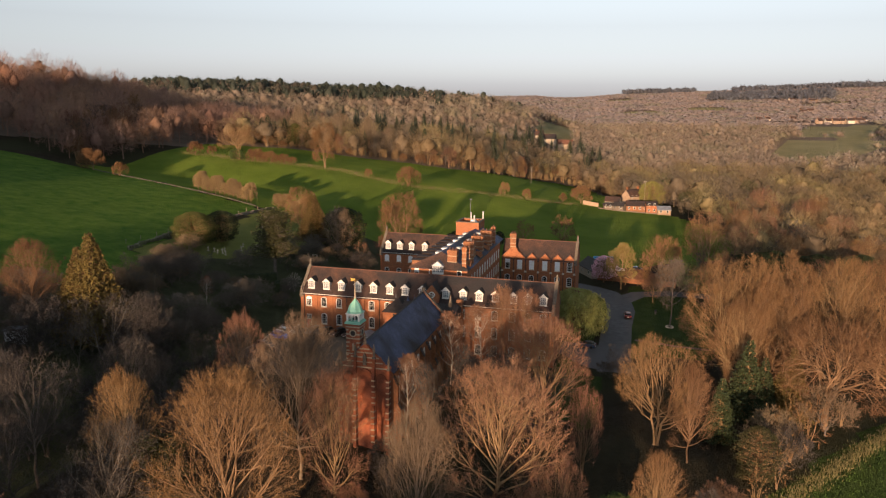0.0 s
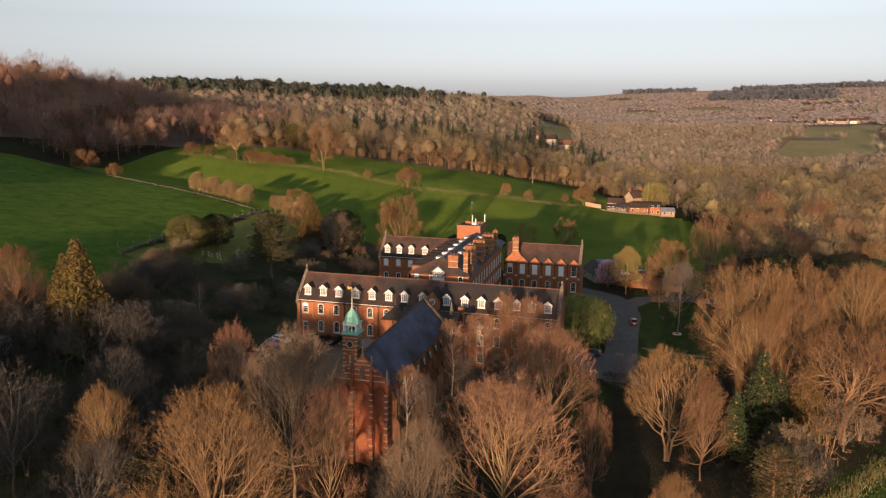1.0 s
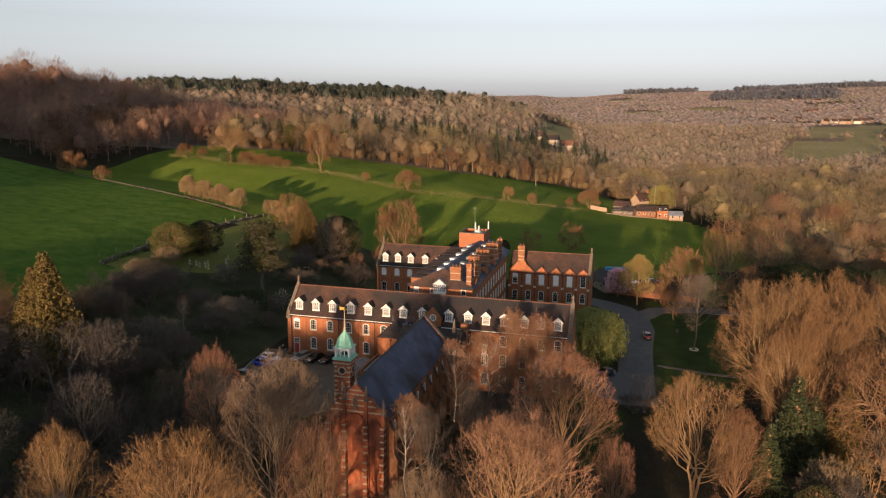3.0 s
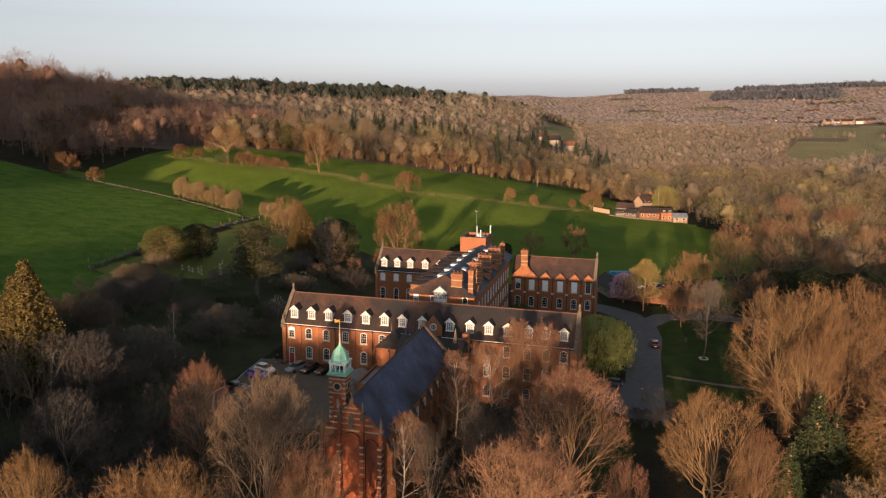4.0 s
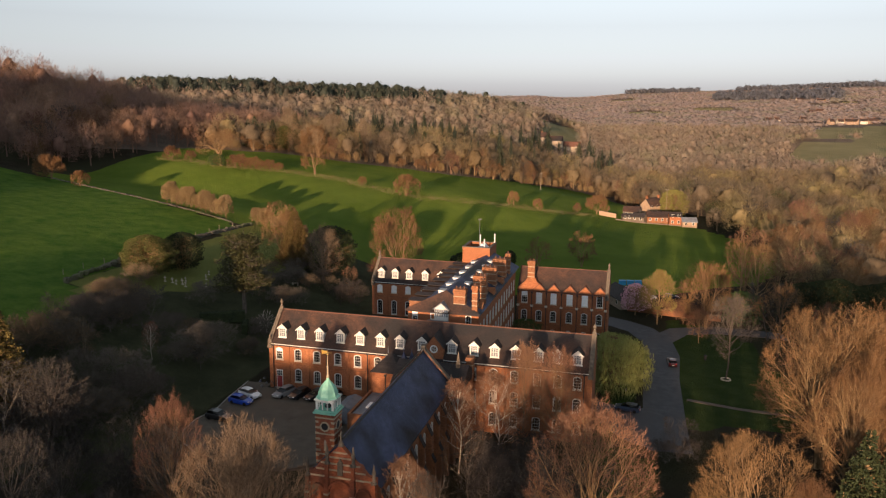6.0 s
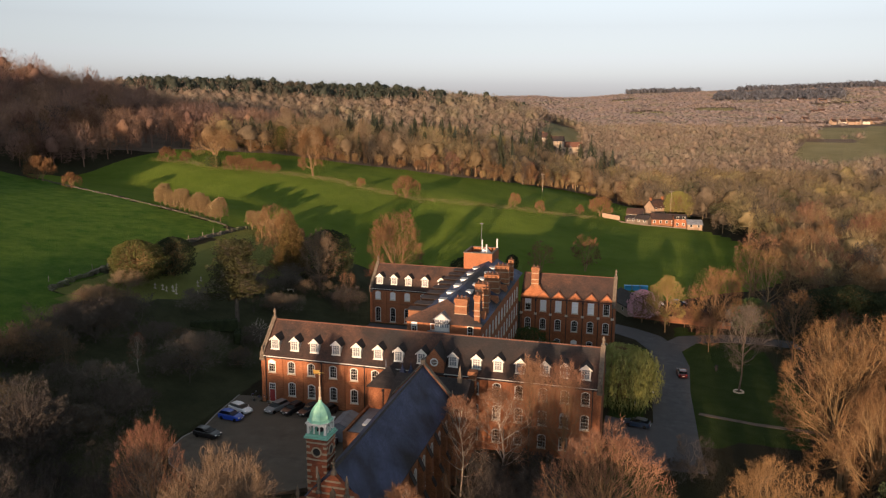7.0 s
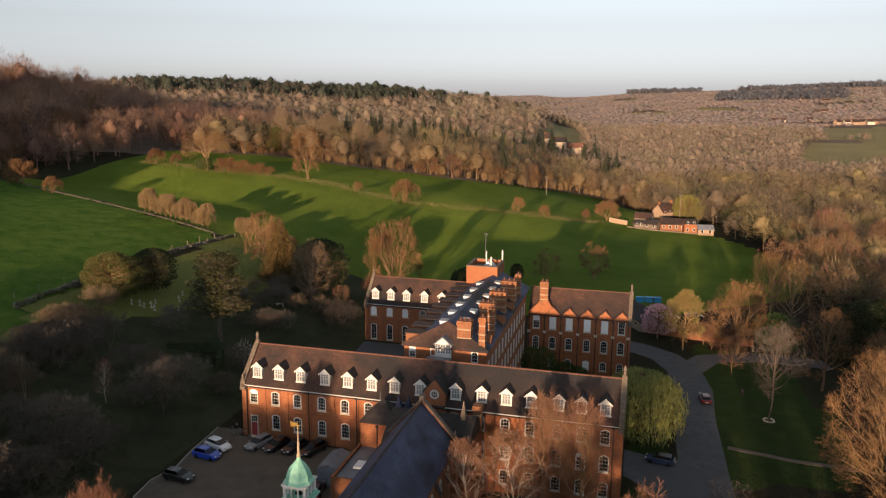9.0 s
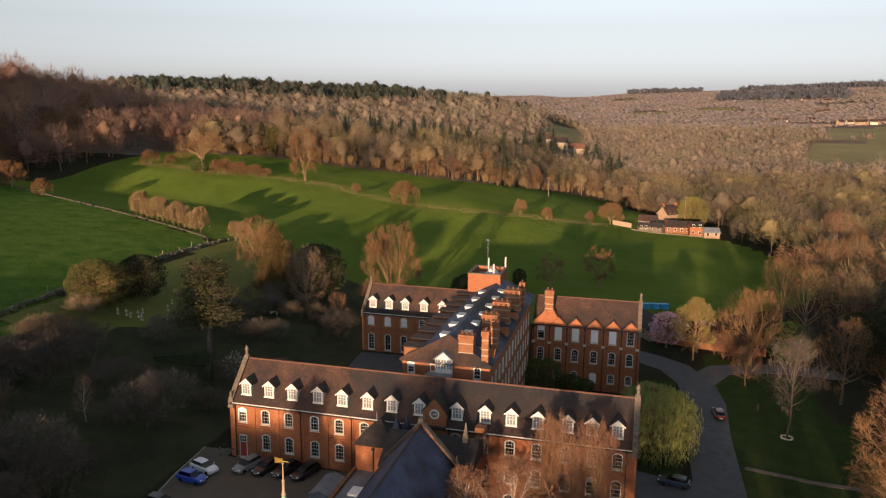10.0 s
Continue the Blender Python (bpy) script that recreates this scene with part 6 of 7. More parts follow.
# grounds west of the building
for key, x, y, h, wide in (("cypress", -25.0, -34.0, 20.5, 1.1), ("cypress", -29.5, -32.0, 16.0, 1.1), ("lime1", -36.5, -36.0, 15.0, 0.9), ("mid3", -17.5, -41.0, 14.0, 1.0), ("dim", -13.0, -36.0, 14.0, 1.0), ("yew", -44.8, 28.5, 9.6, 0.95), ("darkyew", -43.0, 39.0, 9.0, 0.95), ("cedar", -20.7, 27.8, 18.5, 1.0),
                           ("cypress", -27.5, 67.0, 15.5, 1.15), ("lime5", -33.5, 70.0, 14.5, 1.0), ("darkyew", -19.5, 72.0, 12.5, 1.0), ("pale", -17.5, 62.0, 14.0, 0.9), ("shrub5", -41.5, 20.5, 5.6, 1.1), ("shrub5", -38.0, 6.5, 6.0, 1.3), ("shrub5", -40.5, 10.0, 5.0, 1.1), ("shrub5", -34.5, 3.5, 5.5, 1.2), ("mid3", -31.0, 10.0, 7.0, 1.2), ("birch", -20.8, -4.1, 7.0, 0.9), ("shrub4", -15.3, 1.5, 6.5, 1.2), ("pole1", -28.5, -11.3, 8.0, 0.9), ("mid3", -36.0, -8.0, 8.0, 1.0),
                           ("lime5", -3.0, 79.0, 20.5, 1.0), ("shrub1", -8.0, 78.0, 6.5, 1.0), ("shrub1", 2.0, 76.0, 6.0, 1.0), ("darkyew", 15.0, 84.0, 9.0, 1.0), ("mid2", -10.0, 62.0, 7.0, 1.0), ("shrub2", -7.0, 55.0, 6.0, 1.2), ("field1", 43.2, 131.0, 11.5, 1.0), ("field1", 29.8, 124.0, 9.5, 1.05), ("darkyew", 22.0, 116.0, 5.0, 0.7)):
    tree(key, x, y, h, None, wide)
tree("white", -13.0, 23.0, 5.0, None, 0.9, "small bare bush with whitish twigs behind the wing")
rng = random.Random(77)
for _ in range(260):
    x, y = rng.uniform(-58, -7), rng.uniform(-72, 66)
    if inside(FIELD_WEST, x, y) or (x > -13 and -30 < y < 10) or (inside(PADDOCK, x, y) and x < -30) or (-52 < x < -30 and 18 < y < 48) or (x < -44 and y > 4) or (-26 < x < -14 and 16 < y < 34) or (-26 < x < -16 and -12 < y < 4 and rng.random() < 0.8):
        continue
    tree(rng.choice(("shrub4", "shrub4", "shrub4", "mid3", "shrub4", "shrub5")) if y > -30 else rng.choice(("shrub2", "mid3")), x, y, rng.uniform(2.0, 4.2) if y > 8 else rng.uniform(3, 6.5), rng.uniform(0, 360), 1.3)
for _ in range(44):
    x, y = rng.uniform(-30, 21), rng.uniform(-98, -34)
    tree(rng.choice(("mid3", "shrub2", "dim", "mid3", "shrub2")), x, y, rng.uniform(6, 11), rng.uniform(0, 360))
for _ in range(22):
    x, y = rng.uniform(30, 62), rng.uniform(-90, -46)
    tree(rng.choice(("shrub2", "shrub2", "shrub1")), x, y, rng.uniform(4, 7), rng.uniform(0, 360))
for _ in range(16):
    x, y = rng.uniform(38, 60), rng.uniform(-42, -9)
    tree("shrub2", x, y, rng.uniform(4, 7), rng.uniform(0, 360))
# by the drive
for key, x, y, h in (("mid3", 68.4, -2.0, 7.0), ("shrub2", 65.2, -1.2, 2.6), ("shrub2", 70.2, -0.6, 2.8), ("shrub4", 67.2, -2.6, 3.0)):
    tree(key, x, y, h)
tree("willow", 57.4, 26.5, 10.4, None, 1.02)
for key, x, y, h in (("gold", 66.3, 72.0, 13.0), ("pink", 61.0, 79.0, 8.2), ("lime5", 77.5, 72.0, 16.0), ("laurel", 86.5, 80.0, 8.0), ("shrub1", 67.5, 78.0, 4.5), ("shrub1", 71.0, 77.5, 5.0), ("shrub1", 74.5, 77.0, 4.2), ("shrub1", 78.5, 78.0, 5.0), ("lawn", 78.9, 36.5, 16.0), ("lime3", 75.2, 59.5, 7.5), ("mid2", 74.0, 84.0, 9.0), ("shrub1", 72.5, 74.0, 5.0), ("bush", 37.5, 47.0, 5.8), ("laurel", 43.2, 46.0, 3.5), ("laurel", 45.8, 47.2, 2.5)):
    tree(key, x, y, h)
for _ in range(74):
    x, y = rng.uniform(82, 150), rng.uniform(10, 200)
    if inside(FIELD_NORTH, x, y) or (x < 90 and 30 < y < 62) or (58 < y < 98 and x > 94):
        continue
    tree(rng.choice(("mid1", "mid2", "mid3", "mid1", "mid1", "mid2")), x, y, rng.uniform(12, 19), rng.uniform(0, 360))
for k in range(9):
    tree("darkyew", 100 + 4.4 * k, 80 + 2.2 * k, 12.5 + (k % 3) * 0.8, None, 0.85)
# trees along the far edge of the field and the foot of the hill
FAR_EDGE = [(-150, 224), (-135, 233), (-119, 243), (-98, 250), (-78, 251), (-59, 248), (-33, 253), (-19, 266), (-7, 284), (0, 330), (12, 356), (28, 362), (44, 354), (56, 322), (66, 262)]


def on_line(line, f):
    """The place a fraction f of the way along a line."""
    total = sum(math.dist(a, b) for a, b in zip(line, line[1:]))
    left = f * total
    for a, b in zip(line, line[1:]):
        d = math.dist(a, b)
        if left <= d:
            return a[0] + (b[0] - a[0]) * left / d, a[1] + (b[1] - a[1]) * left / d
        left -= d
    return line[-1]


for k in range(84):
    x, y = on_line(FAR_EDGE, (k + rng.random()) / 84)
    x, y = x + rng.uniform(-4, 4), y + rng.uniform(1, 15)
    tree(rng.choice(("field1", "field2", "field1", "mid3", "mid3", "pole1")), x, y, rng.uniform(7, 15), rng.uniform(0, 360), rng.uniform(0.85, 1.3))
for k in range(34):
    k = rng.random()
    tree(rng.choice(("field1", "field2", "mid3")), -170 - 34 * k + rng.uniform(-6, 6), 128 + 90 * k + rng.uniform(-5, 12), rng.uniform(10, 18), rng.uniform(0, 360), rng.uniform(0.75, 1.1))
for k in range(60):
    x, y = on_line(FAR_EDGE, (k + rng.random()) / 60)
    tree(rng.choice(("hedge1", "hedge2", "hedge2")), x + rng.uniform(-2, 2), y + rng.uniform(-1, 2), rng.uniform(3, 6.5), rng.uniform(0, 360))
for x, y, h, wide in ((-99, 262, 22.0, 0.95), (-84, 268, 21.0, 0.7), (-125, 262, 22.0, 0.55), (-70, 262, 17.0, 0.7)):
    tree("pale", x, y, h, None, wide, "tall pale bare tree at the edge of a wood")
for x, y, h in ((-122, 250, 13.0), (-116, 253, 12.0), (-110, 252, 10.0), (-104, 256, 9.0)):
    tree("yew", x, y, h, None, 0.62, "olive evergreen tree at the edge of a wood")
for x, y, h in ((-143, 250, 15.0), (-138, 248, 17.0), (-133, 247, 14.0), (-128, 249, 16.0), (-124, 254, 13.0), (-129, 278, 19.0), (-60, 300, 17.0), (-40, 310, 16.0)):
    tree("fir", x, y, h, None, 1.05)
# hedges and field trees
for x, y, h, wide in ((-31, 175, 8.8, 1.05), (-51, 178, 3.8, 0.9), (-139, 176, 6.4, 1.0), (-133, 181, 4.4, 1.0), (9, 197, 6.2, 0.7), (19, 199, 5.0, 0.75), (42, 225, 8.6, 1.05), (34, 217, 4.5, 0.7), (-143, 110, 8.5, 0.95), (-148, 113, 8.0, 0.95), (-126, 104, 5.5, 0.95)):
    tree("hedge1", x, y, h, None, wide)
tree("oak", -116.5, 178, 16.5, 40, 0.95, "spreading bare oak in a field hedge")
tree("lime5", -77, 188.5, 20.5, None, 0.92, "tall rounded bare tree in a field hedge")
tree("laurel", -117.5, 177, 5.0, None, 1.1, "dark ivy thicket at the foot of an oak")
for k in range(10):
    tree("hedge1", -110 + 1.9 * k, 179 + 0.9 * k, 5.6 - 0.25 * k + 0.8 * math.sin(k * 2.1), None, 1.0)
for k in range(13):
    tree("hedge2", -87.0 + 2.0 * k, 96.8 - 0.4 * k, 6.0 + 1.4 * math.sin(k * 1.7), None, 0.9)
for k in range(6):
    tree("hedge2", -53 + 3.2 * k, 93 - 0.3 * k, 5.5 + math.sin(k * 2.3), None, 1.1)


# ---- woods ----
def wood(name, label, spots, height, radius, twigs, width, length, material, seed, cone=0.0, spread=0.22, clear=0.12, limbs=5, hollow=0.55, heart=0.55, smooth=False, groves=0.5):
    """Many trees as one mass: stems, limbs and a domed haze of thin twigs for each crown."""
    r = np.random.default_rng(seed)
    n = len(spots)
    x, y = spots[:, 0], spots[:, 1]
    size = np.clip(r.normal(1.0, spread, n), 0.5, 1.6)
    h, rad = height * size ** 0.75 * r.uniform(0.88, 1.12, n), radius * size
    z = lie(x, y)
    mid, half = 0.5 * (1 + clear), 0.5 * (1 - clear)
    lean = r.normal(0, 0.10, (n, 2)) * rad[:, None]

    def places(t, a, u, k):
        """Points of the crowns t at turn a and height u, k of the way out; lobes make the outline uneven."""
        s = (1 - u) * 0.52 if cone else np.where(u > 0, np.sqrt(np.maximum(0, 1 - u * u)), np.sqrt(1 - 0.55 * u * u))
        k = k * (1 + 0.10 * np.sin(3 * a + 7 * t) + 0.07 * np.sin(5 * a + 3 * t + 4 * u))
        return np.stack([(x + lean[:, 0])[t] + np.cos(a) * s * k * rad[t], (y + lean[:, 1])[t] + np.sin(a) * s * k * rad[t], z[t] + h[t] * (mid + half * u * k)], 1), s

    t = np.repeat(np.arange(n), twigs)
    N = len(t)
    a, u = r.uniform(0, math.tau, N), r.uniform(-0.9, 1.0, N)
    c, s = places(t, a, u, hollow + (1.02 - hollow) * r.uniform(0, 1.0, N) ** 0.6)
    way = np.stack([np.cos(a) * s, np.sin(a) * s, u * 0.7 + 0.55], 1) + r.normal(0, 0.45, (N, 3))
    way /= np.linalg.norm(way, axis=1)[:, None]
    e = np.cross(way, r.normal(0, 1, (N, 3)))
    e /= np.linalg.norm(e, axis=1)[:, None] + 1e-9
    L = length * r.uniform(0.5, 1.2, N)[:, None] * np.clip(size[t], 0.7, 1.3)[:, None]
    w = width * r.uniform(0.6, 1.3, N)[:, None]
    ends = np.stack([c - way * L * 0.5 - e * w, c - way * L * 0.5 + e * w, c + way * L * 0.5], 1).reshape(-1, 3)
    # solid hull inside each crown, added to block light between the twigs
    sides, rings = 5, 3
    hu = np.tile(np.repeat(np.array([-0.85, 0.0, 0.75]), sides), n)
    ha = np.tile(np.tile(np.arange(sides) * math.tau / sides, rings) + np.repeat(np.arange(rings) * 0.6, sides), n) + np.repeat(r.uniform(0, math.tau, n), rings * sides)
    ht = np.repeat(np.arange(n), rings * sides)
    inner, _ = places(ht, ha, hu, heart * r.uniform(0.75, 1.2, len(ht)))
    cap, _ = places(np.arange(n), np.zeros(n), np.ones(n), np.full(n, heart * 1.1))
    per = rings * sides + 1
    inner = np.concatenate([inner.reshape(n, rings * sides, 3), cap[:, None, :]], 1).reshape(-1, 3)
    tri = []
    for k in range(rings - 1):
        for i in range(sides):
            p0, p1 = k * sides + i, k * sides + (i + 1) % sides
            tri += [(p0, p1, p1 + sides), (p0, p1 + sides, p0 + sides)]
    tri += [((rings - 1) * sides + i, (rings - 1) * sides + (i + 1) % sides, rings * sides) for i in range(sides)]
    hearts = (np.arange(n)[:, None, None] * per + np.array(tri)[None]).reshape(-1, 3)
    # stems and limbs
    q = np.repeat(np.arange(n), limbs + 1)
    m = len(q)
    foot = np.stack([x[q] + lean[q, 0] * 0.3, y[q] + lean[q, 1] * 0.3, z[q] + h[q] * r.uniform(0.15, 0.4, m)], 1)
    head, _ = places(q, r.uniform(0, math.tau, m), r.uniform(-0.1, 0.9, m), r.uniform(0.6, 0.95, m))
    trunk = np.arange(m) % (limbs + 1) == 0
    foot[trunk, 2] = z[q[trunk]] - 0.5
    head[trunk] = np.stack([x + lean[:, 0], y + lean[:, 1], z + h * 0.8], 1)
    o = np.stack([np.full(m, 1.0), np.full(m, 0.25), np.zeros(m)], 1) * np.where(trunk, 0.018, 0.009)[:, None] * h[q][:, None]
    stems = np.stack([foot - o, foot + o, head], 1).reshape(-1, 3)
    pts = np.concatenate([ends, stems, inner])
    loose = len(ends) + len(stems)
    faces = np.concatenate([np.arange(loose).reshape(-1, 3), hearts + loose])
    me = bpy.data.meshes.new(name)
    me.vertices.add(len(pts))
    me.vertices.foreach_set("co", pts.ravel())
    me.loops.add(faces.size)
    me.loops.foreach_set("vertex_index", faces.ravel().astype(np.int32))
    me.polygons.add(len(faces))
    me.polygons.foreach_set("loop_start", np.arange(0, faces.size, 3, dtype=np.int32))
    if smooth:
        me.polygons.foreach_set("use_smooth", np.ones(len(faces), bool))
    me.update(calc_edges=True)
    # kinds of tree keep together in loose groves
    grove = 0.5 + 0.25 * np.sin(x * 0.031 + 1.3 * np.sin(y * 0.017)) + 0.25 * np.sin(y * 0.023 + 1.7 * np.sin(x * 0.021))
    kin = np.clip(groves * grove + r.uniform(-0.05, 1.05 - groves, n), 0.0, 0.999)
    tint = np.concatenate([np.repeat(t, 3), np.repeat(q, 3), np.repeat(np.arange(n), per)])
    me.attributes.new("species", "FLOAT", "POINT").data.foreach_set("value", kin[tint].astype(np.float32))
    me.materials.append(material)
    return tagged(put(name, me), label, "woodland", kind="stuff")


def wood_material(name, colours, grain=1.0, mottle=1.0):
    """Crowns that differ in colour from tree to tree."""
    m = bpy.data.materials.new(name)
    m.use_nodes = True
    n, l = m.node_tree.nodes, m.node_tree.links
    b = n["Principled BSDF"]
    b.inputs["Roughness"].default_value, b.inputs["Specular IOR Level"].default_value = 0.95, 0.1
    kin = n.new("ShaderNodeAttribute")
    kin.attribute_name = "species"
    ramp = n.new("ShaderNodeValToRGB")
    ramp.color_ramp.interpolation = "CONSTANT"
    while len(ramp.color_ramp.elements) < len(colours):
        ramp.color_ramp.elements.new(0.5)
    for k, c in enumerate(colours):
        ramp.color_ramp.elements[k].position = k / len(colours)
        ramp.color_ramp.elements[k].color = (*c, 1)
    l.new(kin.outputs["Fac"], ramp.inputs[0])
    hs = n.new("ShaderNodeHueSaturation")
    geo = n.new("ShaderNodeNewGeometry")
    mr = n.new("ShaderNodeMapRange")
    mr.inputs["To Min"].default_value, mr.inputs["To Max"].default_value = 1 - 0.15 * mottle, 1 + 0.15 * mottle
    l.new(geo.outputs["Random Per Island"], mr.inputs["Value"])
    l.new(mr.outputs["Result"], hs.inputs["Value"])
    l.new(ramp.outputs[0], hs.inputs["Color"])
    tc = n.new("ShaderNodeTexCoord")
    long = n.new("ShaderNodeVectorMath")
    long.operation = "MULTIPLY"
    long.inputs[1].default_value = (1.0, 1.0, 0.45)
    l.new(tc.outputs["Object"], long.inputs[0])
    no = n.new("ShaderNodeTexNoise")
    no.inputs["Scale"].default_value, no.inputs["Detail"].default_value, no.inputs["Roughness"].default_value = 0.55 * grain, 6, 0.75
    l.new(long.outputs[0], no.inputs["Vector"])
    mb = n.new("ShaderNodeMapRange")
    mb.inputs["From Min"].default_value, mb.inputs["From Max"].default_value = 0.32, 0.68
    mb.inputs["To Min"].default_value, mb.inputs["To Max"].default_value = 1 - 0.25 * mottle, 1 + 0.2 * mottle
    l.new(no.outputs["Fac"], mb.inputs["Value"])
    mul = n.new("ShaderNodeVectorMath")
    mul.operation = "SCALE"
    l.new(hs.outputs[0], mul.inputs[0])
    l.new(mb.outputs["Result"], mul.inputs["Scale"])
    l.new(mul.outputs[0], b.inputs["Base Color"])
    thin = n.new("ShaderNodeBsdfTranslucent")
    l.new(mul.outputs[0], thin.inputs["Color"])
    both = n.new("ShaderNodeMixShader")
    both.inputs["Fac"].default_value = 0.5
    l.new(b.outputs[0], both.inputs[1])
    l.new(thin.outputs[0], both.inputs[2])
    l.new(both.outputs[0], n["Material Output"].inputs["Surface"])
    return m


BROWN = wood_material("mixed_bare_crowns", [(0.25, 0.19, 0.11), (0.33, 0.255, 0.14), (0.21, 0.165, 0.11), (0.27, 0.20, 0.12), (0.34, 0.275, 0.145), (0.19, 0.155, 0.11), (0.28, 0.235, 0.115), (0.29, 0.225, 0.13), (0.24, 0.185, 0.125), (0.125, 0.125, 0.06)])
RUSSET = wood_material("russet_bare_crowns", [(0.294, 0.175, 0.130), (0.339, 0.203, 0.141), (0.249, 0.164, 0.130), (0.316, 0.203, 0.141), (0.271, 0.169, 0.136), (0.362, 0.260, 0.169)])
# mauve and farther crowns have distance haze put into their base colours
MAUVE = wood_material("hazy_mauve_crowns", [(0.16, 0.15, 0.11), (0.27, 0.215, 0.17), (0.30, 0.245, 0.19), (0.235, 0.195, 0.155), (0.29, 0.232, 0.18), (0.32, 0.27, 0.20), (0.24, 0.215, 0.15), (0.33, 0.285, 0.21)], 0.8, 0.6)
HAZEWOOD = wood_material("hazy_bare_crowns", [(0.22, 0.215, 0.20), (0.275, 0.235, 0.23), (0.31, 0.26, 0.24), (0.255, 0.23, 0.235), (0.285, 0.245, 0.24), (0.25, 0.235, 0.20), (0.21, 0.195, 0.20)], 0.6, 0.3)
HAZEPINE = wood_material("hazy_pine_crowns", [(0.120, 0.129, 0.152), (0.140, 0.149, 0.170)], 0.6)
PINE = wood_material("pine_crowns", [(0.050, 0.062, 0.044), (0.07, 0.08, 0.052), (0.058, 0.072, 0.054), (0.045, 0.055, 0.042)])
RIDGE = wood_material("ridge_pine_crowns", [(0.060, 0.074, 0.058), (0.075, 0.088, 0.068), (0.066, 0.080, 0.066), (0.105, 0.098, 0.078)])


def scatter(gap, r0, r1, a0, a1, seed):
    """Spots about a gap apart over a sector seen from the south."""
    r = np.random.default_rng(seed)
    gx, gy = np.meshgrid(np.arange(-r1, r1, gap), np.arange(0, r1, gap))
    p = np.stack([gx.ravel(), gy.ravel()], 1) + r.uniform(-0.48, 0.48, (gx.size, 2)) * gap
    d, a = np.hypot(p[:, 0], p[:, 1]), np.degrees(np.arctan2(-p[:, 0], p[:, 1]))
    p = p[(d > r0) & (d < r1) & (a > a0) & (a < a1)]
    return p + np.array([[62, -118]])


def wild(p, gap=0.0):
    """Spots that are neither field nor garden."""
    x, y = p[:, 0], p[:, 1]
    keep = ~inside(FIELD_NORTH, x, y) & ~inside(FIELD_WEST, x, y)
    for poly in PASTURES + CLEARINGS:
        keep &= ~inside(poly, x, y)
    for poly in PASTURES[:2]:
        keep &= ~(inside(poly, x, y + 55) & (np.sin(x * 9.1 + y * 5.3) < 0.6))
    keep &= ~((x > -60) & (x < 90) & (y < 200))
    keep &= ~((x > 35) & (x < 92) & (y > 210) & (y < 246))
    keep &= ~((y < 128) & (x < -50))
    return p[keep]


near = wild(scatter(10.4, 245, 540, -20, 52, 1))
west = near[:, 0] < -150
wood("woodland", "bare ochre-brown winter woodland beyond the fields", near[~west], 14.0, 7.4, 700, 0.085, 2.2, BROWN, 11, spread=0.26, heart=0.5)
wood("woodland", "bare russet woodland on the western hill", near[west], 15.5, 6.0, 640, 0.09, 2.3, RUSSET, 17, clear=0.1, spread=0.26, heart=0.4)
mids = wild(scatter(10.4, 535, 1050, -18, 48, 2))
wood("woodland", "bare mauve-brown woodland on the hillside", mids, 11.0, 7.6, 110, 0.24, 2.6, MAUVE, 12, clear=0.05, limbs=2, spread=0.26, heart=0.46, smooth=True)
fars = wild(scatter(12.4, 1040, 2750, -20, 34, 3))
wood("woodland", "distant bare woodland across the valley", fars, 5.6, 9.6, 14, 0.7, 3.0, HAZEWOOD, 13, clear=0.0, limbs=0, heart=0.62, spread=0.2, smooth=True, groves=0.8)
pines = scatter(8.2, 780, 960, 9, 38, 4)
taper = np.degrees(np.arctan2(62 - pines[:, 0], 118 + pines[:, 1]))
pines = pines[np.random.default_rng(9).uniform(0, 1, len(pines)) < np.clip((taper - 13) / 9, 0.05, 1) * np.clip((39 - taper) / 5, 0.1, 1)]
wood("pine_wood", "dark pine wood along the ridge top", pines, 14.5, 4.4, 110, 0.26, 1.4, RIDGE, 14, clear=0.25, limbs=1, hollow=0.6, heart=0.74)
firs = wild(scatter(19.0, 330, 620, 2, 27, 5))
firs = firs[np.random.default_rng(4).uniform(0, 1, len(firs)) < 0.8]
wood("fir_wood", "scattered dark firs among bare trees", firs, 19.0, 4.8, 480, 0.20, 1.8, PINE, 15, 1.0, clear=0.05, limbs=1, hollow=0.2)
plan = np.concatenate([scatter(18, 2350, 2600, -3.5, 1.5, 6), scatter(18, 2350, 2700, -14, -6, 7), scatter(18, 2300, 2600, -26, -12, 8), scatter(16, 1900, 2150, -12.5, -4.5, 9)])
wood("pine_wood", "far plantations in hazy grey-blue on the skyline", plan, 16.0, 9.0, 40, 0.9, 4.0, HAZEPINE, 16, limbs=0, hollow=0.3)


# ---- cars ----
def loft(bm, sections):
    """Skin through closed rings of equal count, capped at both ends."""
    rings = [[bm.verts.new(p) for p in s] for s in sections]
    n = len(rings[0])
    for a, b in zip(rings, rings[1:]):
        for k in range(n):
            bm.faces.new((a[k], a[(k + 1) % n], b[(k + 1) % n], b[k]))
    bm.faces.new(rings[0][::-1])
    bm.faces.new(rings[-1])
    return bm


